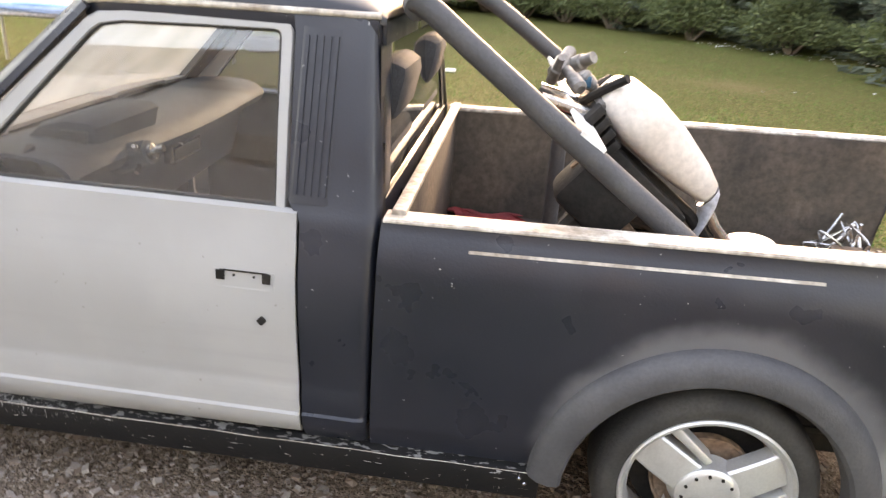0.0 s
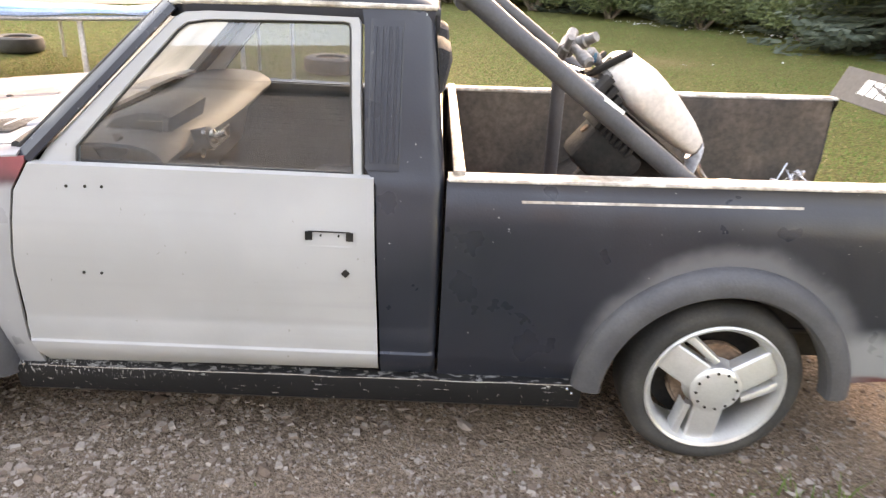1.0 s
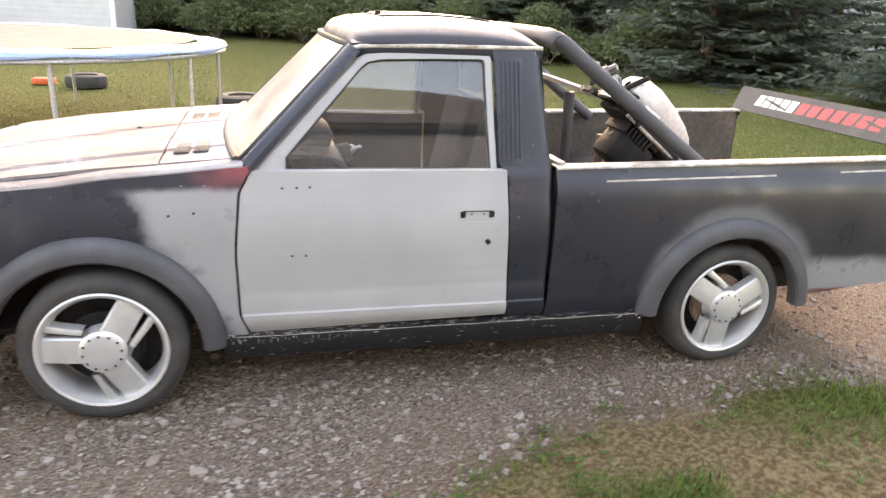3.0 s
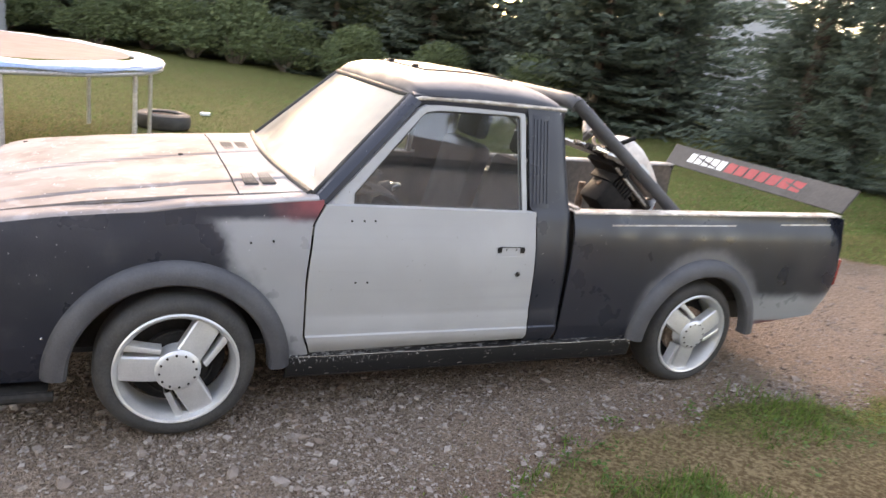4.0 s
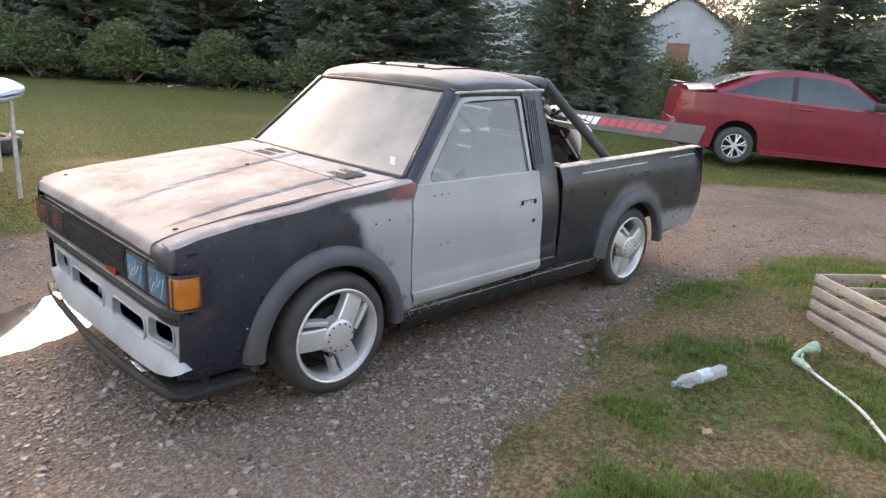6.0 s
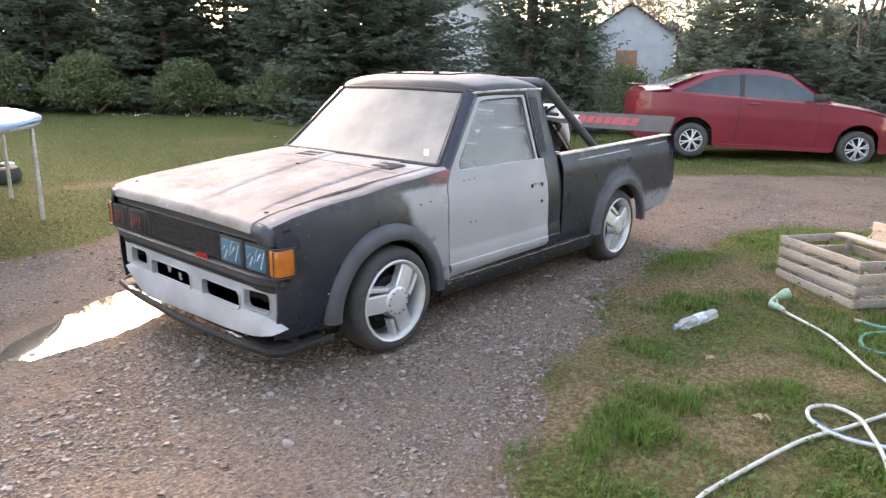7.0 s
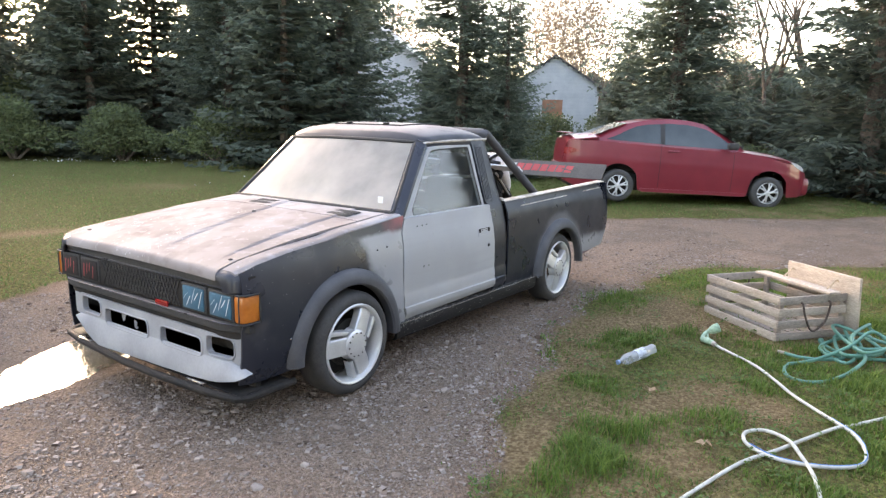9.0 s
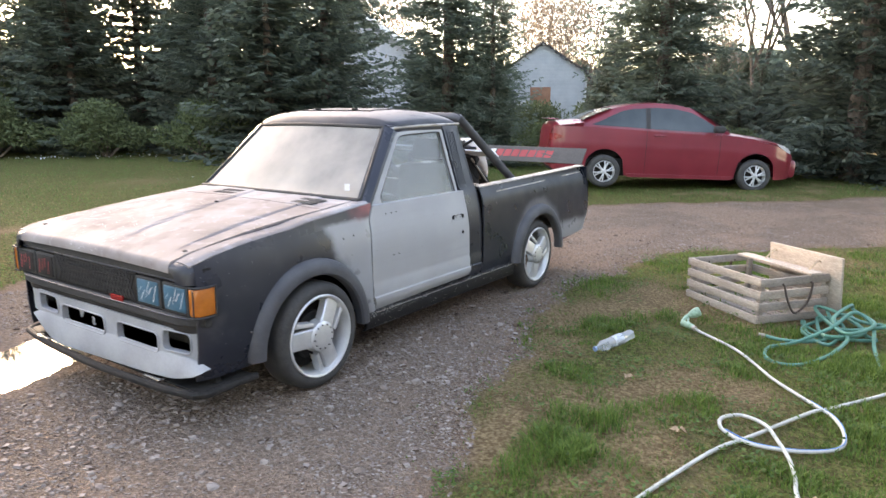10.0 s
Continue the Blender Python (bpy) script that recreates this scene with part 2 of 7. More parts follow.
def rocker_paint():
    """Black sill with chipped, scraped paint along its edges."""
    g = Graph("rocker_paint")
    c = g.mix(g.noise(8), (.006, .006, .007), (.014, .013, .013))
    g.b.inputs["Specular IOR Level"].default_value = .25
    front = g.ramp(g.x, 1.05, .55)
    edge = g.math("MULTIPLY", g.ramp(g.z, .285, .289), g.ramp(g.noise(90, 6, (.35, 1, .2)), .56, .60))
    scuff = g.math("MULTIPLY", g.math("MULTIPLY", front, g.ramp(g.z, .25, .285)), g.ramp(g.noise(150, 4, (1.3, 1, .4)), .60, .63))
    ch = g.math("MAXIMUM", g.math("MULTIPLY", edge, .42), g.math("MAXIMUM", scuff, g.math("MAXIMUM", g.ramp(g.noise(105, 6, (.22, 1, 1.6)), .69, .70), g.ramp(g.noise(120, 5, (1.2, 1, .4)), .705, .715))))
    c = g.mix(g.math("MULTIPLY", ch, .7), c, (.50, .49, .47))
    g.bump(g.noise(90, 4), .2)
    return g.done(c, .5)


def glass(name, tint=(.9, .93, .92), dust=0.0, rough=0.0, face=.06, film=(.84, .80, .75)):
    m, n, l, b = nodes_of(name)
    out = n["Material Output"]
    n.remove(b)
    tr, gl, mx = n.new("ShaderNodeBsdfTransparent"), n.new("ShaderNodeBsdfGlossy"), n.new("ShaderNodeMixShader")
    lw, pw, fr = n.new("ShaderNodeLayerWeight"), n.new("ShaderNodeMath"), n.new("ShaderNodeMapRange")
    tr.inputs[0].default_value = (*tint, 1)
    gl.inputs["Roughness"].default_value = rough
    lw.inputs[0].default_value = .5
    pw.operation = "POWER"
    pw.inputs[1].default_value = 5.0
    fr.inputs[3].default_value, fr.inputs[4].default_value = face, 1.0
    l.new(lw.outputs["Facing"], pw.inputs[0]), l.new(pw.outputs[0], fr.inputs[0])
    l.new(fr.outputs[0], mx.inputs[0]), l.new(tr.outputs[0], mx.inputs[1]), l.new(gl.outputs[0], mx.inputs[2])
    last = mx
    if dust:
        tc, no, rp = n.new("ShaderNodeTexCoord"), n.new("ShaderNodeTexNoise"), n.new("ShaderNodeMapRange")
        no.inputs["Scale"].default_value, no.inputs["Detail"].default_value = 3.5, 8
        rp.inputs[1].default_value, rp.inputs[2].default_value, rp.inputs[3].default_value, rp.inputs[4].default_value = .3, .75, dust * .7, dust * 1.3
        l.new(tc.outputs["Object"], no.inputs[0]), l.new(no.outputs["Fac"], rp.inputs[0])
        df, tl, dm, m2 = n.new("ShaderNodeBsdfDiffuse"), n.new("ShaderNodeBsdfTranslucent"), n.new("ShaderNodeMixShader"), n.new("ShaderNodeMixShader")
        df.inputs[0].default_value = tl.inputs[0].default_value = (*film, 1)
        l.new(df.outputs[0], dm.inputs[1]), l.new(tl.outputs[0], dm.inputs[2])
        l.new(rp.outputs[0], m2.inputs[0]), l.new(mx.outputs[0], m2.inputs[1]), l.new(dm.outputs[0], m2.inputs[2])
        last = m2
    l.new(last.outputs[0], out.inputs[0])
    return m


def foliage(name, c1, c2, trans=.3):
    m, n, l, b = nodes_of(name)
    geo = n.new("ShaderNodeNewGeometry")
    mix = n.new("ShaderNodeMix")
    mix.data_type = "RGBA"
    mix.inputs[6].default_value, mix.inputs[7].default_value = (*c1, 1), (*c2, 1)
    l.new(geo.outputs["Random Per Island"], mix.inputs[0])
    info = n.new("ShaderNodeObjectInfo")
    hs = n.new("ShaderNodeHueSaturation")
    rp = n.new("ShaderNodeMapRange")
    rp.inputs[3].default_value, rp.inputs[4].default_value = .8, 1.2
    l.new(info.outputs["Random"], rp.inputs[0]), l.new(rp.outputs[0], hs.inputs["Value"]), l.new(mix.outputs[2], hs.inputs["Color"])
    l.new(hs.outputs[0], b.inputs["Base Color"])
    b.inputs["Roughness"].default_value, b.inputs["Specular IOR Level"].default_value = .6, .3
    if trans:
        tl, mx = n.new("ShaderNodeBsdfTranslucent"), n.new("ShaderNodeMixShader")
        l.new(hs.outputs[0], tl.inputs[0])
        mx.inputs[0].default_value = trans
        l.new(b.outputs[0], mx.inputs[1]), l.new(tl.outputs[0], mx.inputs[2]), l.new(mx.outputs[0], n["Material Output"].inputs[0])
    return m


M_BED = black_paint("bed_black_paint", [(2.54, .31, .41, .475)], True)
M_BLACK = black_paint("cab_black_paint")
M_FLARE = surf("flare_plastic", (.045, .045, .050), (.075, .075, .079), 5, (.5, .65), bump=.15, bscale=120, fine=.1)
M_FENDER, M_HOOD, M_DOOR, M_ROCKER = fender_paint(), hood_paint(), door_paint(), rocker_paint()
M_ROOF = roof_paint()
M_VALANCE = surf("valance_primer", (.235, .24, .25), (.32, .325, .33), 4, (.5, .7), bump=.03, bscale=70, fine=.05)
M_DARK = surf("dark_metal", (.012, .012, .012), (.03, .026, .023), 6, (.6, .85), bump=.2, spec=.22)
M_RUBBER = surf("black_rubber", (.018, .018, .018), (.032, .03, .028), 8, (.6, .85), bump=.15, bscale=90)
M_TYRE = surf("tyre_rubber", (.030, .029, .028), (.055, .052, .048), 9, (.65, .9), bump=.15, bscale=120, fine=.2)
M_ALLOY = surf("alloy_silver", (.56, .56, .555), (.66, .66, .65), 9, (.32, .45), metal=.55, bump=.03, bscale=150, fine=.05)
M_CHROME = surf("worn_chrome", (.62, .62, .62), (.5, .48, .45), 12, (.15, .35), metal=1.0)
M_RUST = surf("rusty_steel", (.16, .085, .05), (.27, .19, .14), 8, (.7, .95), bump=.3, bscale=60, fine=.4)
M_BEDIN = surf("bed_inner_paint", (.040, .034, .030), (.10, .076, .060), 3.5, (.5, .8), bump=.2, bscale=40, fine=.3)
M_RAIL = surf("bare_rail", (.55, .50, .44), (.30, .24, .19), 12, (.4, .7), bump=.2, fine=.3)
M_GLASS = glass("side_glass", (.58, .64, .68), dust=.03, face=.09, film=(.7, .71, .72))
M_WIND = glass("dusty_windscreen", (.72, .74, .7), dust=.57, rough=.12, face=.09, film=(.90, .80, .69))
M_VENT = surf("vent_plastic", (.075, .073, .071), (.11, .106, .10), 20, (.85, .95), spec=.1)
M_AMBER = surf("amber_lens", (.52, .15, .025), (.40, .11, .018), 10, (.18, .3), fine=.08)
M_REDLENS = surf("red_lens", (.30, .016, .014), (.22, .012, .011), 10, (.15, .3), fine=.08)
M_BLUE = surf("blue_film", (.016, .085, .130), (.032, .125, .185), 14, (.25, .4), fine=.15)
M_WHITE = surf("white_paint", (.75, .75, .74), (.68, .67, .65), 8, (.45, .6), fine=.06)
M_RED = surf("red_paint", (.40, .040, .045), (.33, .035, .04), 8, (.45, .6), fine=.1)
M_INTERIOR = surf("interior_vinyl", (.030, .030, .030), (.05, .05, .05), 8, (.5, .75), bump=.15, bscale=150)
M_SEAT = surf("seat_cloth", (.022, .024, .029), (.040, .043, .050), 14, (.8, .95), bump=.25, bscale=200)
M_DASH = surf("dash_faded_vinyl", (.034, .040, .048), (.056, .063, .072), 8, (.55, .75), bump=.1, bscale=120, spec=.25)
M_STRIP = surf("pale_vinyl_strip", (.22, .225, .23), (.30, .30, .30), 10, (.5, .7), fine=.08)
M_WING = surf("wing_board", (.075, .071, .068), (.10, .094, .088), 6, (.6, .75), fine=.12, spec=.25)


# ---------------------------------------------------------------- ground
NEAR_EDGE = [(-6, -3.6), (-3, -2.9), (-1.6, -2.0), (-.46, -1.16), (.43, -.76), (1.34, -.50), (2.0, -.27), (3.0, -.16), (3.75, -.24), (4.52, -.45), (5.62, -1.41), (6.42, -2.24), (8.0, -3.8), (12, -7.5), (30, -24)]
FAR_EDGE = [(-30, 2.9), (-8, 3.0), (-2, 3.25), (-.07, 3.5), (.3, 3.75), (2.0, 3.5), (4.5, 3.05), (6.2, 2.55), (7.48, 1.70), (8.89, -.14), (10.7, -2.05), (14, -6.0), (30, -22)]


def grass_at(x, y):
    """How far a place lies inside the grass, in metres; below zero is gravel."""
    w = .22 * noise.noise((x * 1.3, y * 1.3, 3)) + .10 * noise.noise((x * 4.1, y * 4.1, 7))
    return max(interp(NEAR_EDGE, x) - y, y - interp(FAR_EDGE, x)) + w


BARE = ((2.85, -.78, .34, .17), (2.2, -.62, .16, .20), (2.48, -.95, .22, .11), (1.16, -1.56, .24, .15), (.13, -1.0, .18, .12), (-.15, -1.09, .14, .10),
        (.86, -1.35, .16, .10), (.95, -.67, .16, .09), (1.35, -.75, .16, .09), (1.69, -.52, .18, .08), (1.14, -1.9, .16, .10), (2.52, -1.23, .18, .08))


def bare_at(x, y):
    """Worn brown patches in the near grass, 0 to 1."""
    v = noise.noise((x * .9 + 4, y * .9, 1)) + .5 * noise.noise((x * 2.7, y * 2.7, 5))
    spots = sum(math.exp(-((x - a) / (1.3 * rx)) ** 2 - ((y - b) / (1.3 * ry)) ** 2) for a, b, rx, ry in BARE)
    return min(1, max(0, (v + .02) * 2.2)) * (1 - min(1, spots)) + 1.6 * min(1, spots)


def worn_at(x, y):
    """Two trodden spots in the lawn behind the drive."""
    return math.exp(-((x - 1.2) / .55) ** 2 - ((y - 6.4) / .30) ** 2) + .8 * math.exp(-((x - 5.5) / .8) ** 2 - ((y - 10.2) / .5) ** 2)


def dirt_at(x, y):
    """Packed brown earth showing between the stones, 0 to 1."""
    v = noise.noise((x * .7 + 9, y * 1.1, 21)) + .6 * noise.noise((x * 2.3, y * 2.9, 23)) + .3 * noise.noise((x * 6, y * 6, 25))
    return min(1, max(0, v * 1.5 + .35))


def ground_z(x, y):
    z = .022 * noise.noise((x * .8, y * .8, 0)) + .010 * noise.noise((x * 3, y * 3, 2))
    d = max(0, x - 6.5) * .02
    fl = min(1, max(0, grass_at(x, y) / .3)) * .012
    near = min(1, max(abs(x - 1.2) / 2.2, abs(y - .85) / 1.2))
    p = math.hypot((x + .90) / .52, (y - 1.64) / .42)
    return z * (.35 + .65 * near) * min(1, max(0, (p - 1.3) * 1.5)) + min(d, .1) + fl


def spaced(lo, hi, fine0, fine1, step, grow=1.25):
    v = list(np.arange(fine0, fine1 + 1e-6, step))
    s, x = step, fine1
    while x < hi:
        s *= grow
        x = min(x + s, hi)
        v.append(x)
    s, x = step, fine0
    while x > lo:
        s *= grow
        x = max(x - s, lo)
        v.insert(0, x)
    return v


def ground_paint():
    g = Graph("ground_gravel_and_soil")
    at = g.n.new("ShaderNodeAttribute")
    at.attribute_name = "grass"
    ab = g.n.new("ShaderNodeAttribute")
    ab.attribute_name = "bare"
    ad = g.n.new("ShaderNodeAttribute")
    ad.attribute_name = "dirt"
    def vor(scale, feature="F1"):
        k = g.n.new("ShaderNodeTexVoronoi")
        k.inputs["Scale"].default_value = scale
        k.feature = feature
        g.l.new(g.co, k.inputs["Vector"])
        return k
    v1, v2 = vor(74), vor(150)
    sep = g.n.new("ShaderNodeSeparateColor")
    g.l.new(v1.outputs["Color"], sep.inputs[0])
    sep2 = g.n.new("ShaderNodeSeparateColor")
    g.l.new(v2.outputs["Color"], sep2.inputs[0])
    stone = g.mix(sep.outputs[0], (.200, .142, .104), (.40, .310, .245))
    small = g.mix(sep2.outputs[1], (.165, .115, .082), (.36, .268, .205))
    c = g.mix(g.ramp(g.noise(3, 5), .40, .6), small, stone)
    gap = g.math("MULTIPLY", g.ramp(v1.outputs["Distance"], .35, .70), .6)
    c = g.mix(gap, c, (.105, .074, .054))
    c = g.mix(g.math("MULTIPLY", g.ramp(g.wob(ad.outputs["Fac"], .6, 24), .08, .62), .88), c, g.mix(g.ramp(g.noise(55, 10), .36, .64), (.205, .142, .102), (.40, .288, .218)))
    c = g.mix(g.math("MULTIPLY", g.ramp(g.wob(at.outputs["Fac"], .3, 9), -.34, .0), .7), c, g.mix(g.ramp(g.noise(60, 8), .40, .60), (.115, .066, .042), (.30, .185, .125)))
    soil = g.mix(g.noise(18, 6), (.080, .048, .026), (.20, .125, .068))
    turf = g.mix(g.ramp(g.noise(38, 8), .4, .62), (.066, .078, .020), (.175, .178, .056))
    c = g.mix(g.math("MULTIPLY", g.ramp(g.noise(230, 3), .50, .66), .55), c, (.40, .325, .265))
    c = g.mix(g.math("MULTIPLY", g.ramp(g.noise(190, 3, (1, 1.2, 1)), .52, .64), .6), c, (.085, .060, .045))
    lawn = g.mix(g.math("MULTIPLY", ab.outputs["Fac"], .9), turf, g.mix(g.ramp(g.noise(48, 9), .40, .62), (.185, .115, .062), (.38, .270, .150)))
    lawn = g.mix(g.math("MULTIPLY", g.ramp(g.noise(26, 5), .45, .65), .4), lawn, soil)
    c = g.mix(g.ramp(g.wob(at.outputs["Fac"], .22, 7), -.05, .10), c, lawn)
    h = g.math("SUBTRACT", g.math("ADD", g.math("MULTIPLY", g.noise(45, 5), .6), g.math("MULTIPLY", g.noise(210, 3), .7)), g.math("ADD", v1.outputs["Distance"], g.math("MULTIPLY", v2.outputs["Distance"], .5)))
    g.bump(h, 1.0, .02)
    g.b.inputs["Specular IOR Level"].default_value = .12
    return g.done(c, .95)


gx, gy = spaced(-160, 260, -5.2, 12.0, .11), spaced(-160, 260, -4.6, 7.0, .11)
gv, gf, gg, gb, gd = [], [], [], [], []
for y in gy:
    for x in gx:
        gv.append((x, y, ground_z(x, y)))
        gg.append(max(-1, min(1, grass_at(x, y))))
        gb.append(min(1, bare_at(x, y)) if y < 1 else min(1, .06 * bare_at(x, y) + worn_at(x, y)))
        gd.append(dirt_at(x, y))
W = len(gx)
for j in range(len(gy) - 1):
    for i in range(W - 1):
        gf.append((j * W + i, j * W + i + 1, (j + 1) * W + i + 1, (j + 1) * W + i))
ground = raw("ground", gv, gf, ground_paint(), sharp=80)
for nm, vals in (("grass", gg), ("bare", gb), ("dirt", gd)):
    ground.data.attributes.new(nm, "FLOAT", "POINT").data.foreach_set("value", vals)
tagged(ground, "gravel driveway running into patchy lawn", "ground", kind="structure")

# puddle in the wheel track
M_WATER = surf("puddle_water", (.10, .085, .07), (.12, .10, .08), 5, (.02, .05), spec=1.0, fine=.05)
rng = random.Random(2)
bm = new_bm()
shore = smooth_path([(-1.50, 1.36, 0), (-1.36, 1.56, 0), (-1.16, 1.70, 0), (-.86, 1.88, 0), (-.58, 2.02, 0), (-.36, 1.98, 0), (-.30, 1.76, 0), (-.38, 1.54, 0), (-.60, 1.41, 0), (-.86, 1.31, 0), (-1.10, 1.27, 0), (-1.34, 1.26, 0), (-1.50, 1.36, 0)], 34)[:-1]
ring = []
for q in shore:
    w = .030 * noise.noise((q.x * 7, q.y * 7, 9)) + .020 * noise.noise((q.x * 22, q.y * 22, 4)) + .010 * noise.noise((q.x * 60, q.y * 60, 6))
    d = (q - Vector((-.9, 1.62, 0))).normalized()
    ring.append(bm.verts.new(q + d * w + Vector((0, 0, .003))))
bm.faces.new(ring)
tagged(part("puddle", bm, M_WATER), "long shallow puddle mirroring the bright sky", "puddle", kind="structure")


# ---------------------------------------------------------------- pickup truck
CY = 0.85                                   # its middle line
SIDE = [(.19, .085), (.305, .058), (.34, .033), (.362, .0300), (.376, .0300), (.382, .0365), (.395, .0375), (.428, .0350), (.452, .0410), (.47, .0415), (.55, .0405), (.65, .041), (.75, .052), (.85, .077), (.905, .088), (1.0, .11)]
FSIDE = [(.19, .085), (.24, .060), (.305, .044), (.38, .034), (.47, .034), (.55, .036), (.65, .041), (.75, .052), (.85, .077), (.905, .088), (1.0, .11)]
BEDSIDE = [(.19, .085), (.305, .058), (.36, .042), (.47, .038), (.65, .038), (.75, .044), (.82, .050), (.85, .060), (.905, .086), (.96, .092)]
DOOR_F = [(.30, .505), (.38, .475), (.62, .468), (.83, .487), (.905, .528)]
DOOR_R = [(.30, 1.503), (.905, 1.478)]
LEVELS = [.20, .24, .28, .305, .34, .362, .376, .382, .395, .428, .452, .47, .48, .51, .55, .60, .65, .70, .75, .80, .83, .86, .885, .905]


def yt(z):
    """The lean of the side windows."""
    return .108 + (z - .905) * .30


def far(y, flip):
    return 2 * CY - y if flip else y


def inward(d, flip):
    return Vector((0, -d if flip else d, 0))


def arch(x, cx, cz, r, below):
    return cz + math.sqrt(max(r * r - (x - cx) ** 2, 0)) if abs(x - cx) < r else below


truck = thing("pickup_truck", (1.3, CY, 0), "lowered old pickup truck in black, grey primer and faded white", "pickup truck")

FENDER_TOP = [(-.73, .766), (-.715, .774), (-.69, .782), (-.66, .791), (-.6, .806), (-.4, .834), (-.13, .858), (.04, .884), (.25, .902), (.50, .926)]


NOSE_IN = [(-.738, .088), (-.735, .066), (-.728, .046), (-.715, .028), (-.70, .017), (-.69, .011), (-.67, .004), (-.64, 0), (.6, 0)]


def fender(flip):
    rows = []
    for x in [-.69, -.685, -.67, -.64, -.60, -.5, -.43, -.4] + list(np.linspace(-.368, .35, 27)) + [.36, .39, .42, .45, .47]:
        zb = arch(x, -.01, .27, .36, .24 if x < 0 else .285)
        top = interp(FENDER_TOP, x)
        row = []
        for z in LEVELS + [.915, .925]:
            z = min(max(z, zb), top)
            k = max(0, (x - .36) / .11)
            nose = interp(NOSE_IN, x)
            low = max(0, min(1, (.56 - z) / .05))
            nose += low * .022 * max(0, (-.575 - x) / .115) ** 1.5
            flare = -.012 * max(0, min(1, (-.1 - x) / .5)) * max(0, 1 - abs(z - .6) / .4)
            row.append((x * (1 - k) + k * (interp(DOOR_F, z) - .009), far(interp(FSIDE, z) + nose + flare, flip), z))
        rows.append(row)
    part("fender", shell(rows, inward(.010, flip)), M_FENDER, truck, "black fender with a sprayed grey primer patch and red corner")
    if not flip:
        for x, z in ((.247, .759), (.330, .766)):
            bm = new_bm()
            y = interp(FSIDE, z)
            add_prism(bm, [(x + .0045 * math.cos(a), z + .0045 * math.sin(a)) for a in np.linspace(0, 5.5, 8)], y - .004, y + .012)
            part("trim_hole", bm, M_DARK, truck)
    rows = []
    for x in [-.705, -.70] + list(np.linspace(-.69, .50, 24)):
        z = interp(FENDER_TOP, x)
        y = interp(SIDE, z)
        nose = interp(NOSE_IN, x)
        rows.append([(x, far(y - .001 + nose, flip), z), (x, far(y + .010 + nose, flip), z + .007), (x, far(y + .04 + nose * .6, flip), z + .011), (x, far(.168, flip), z + .012)])
    part("fender_top", shell(rows, Vector((0, 0, -.008))), M_HOOD, truck, "worn pale fender edge")


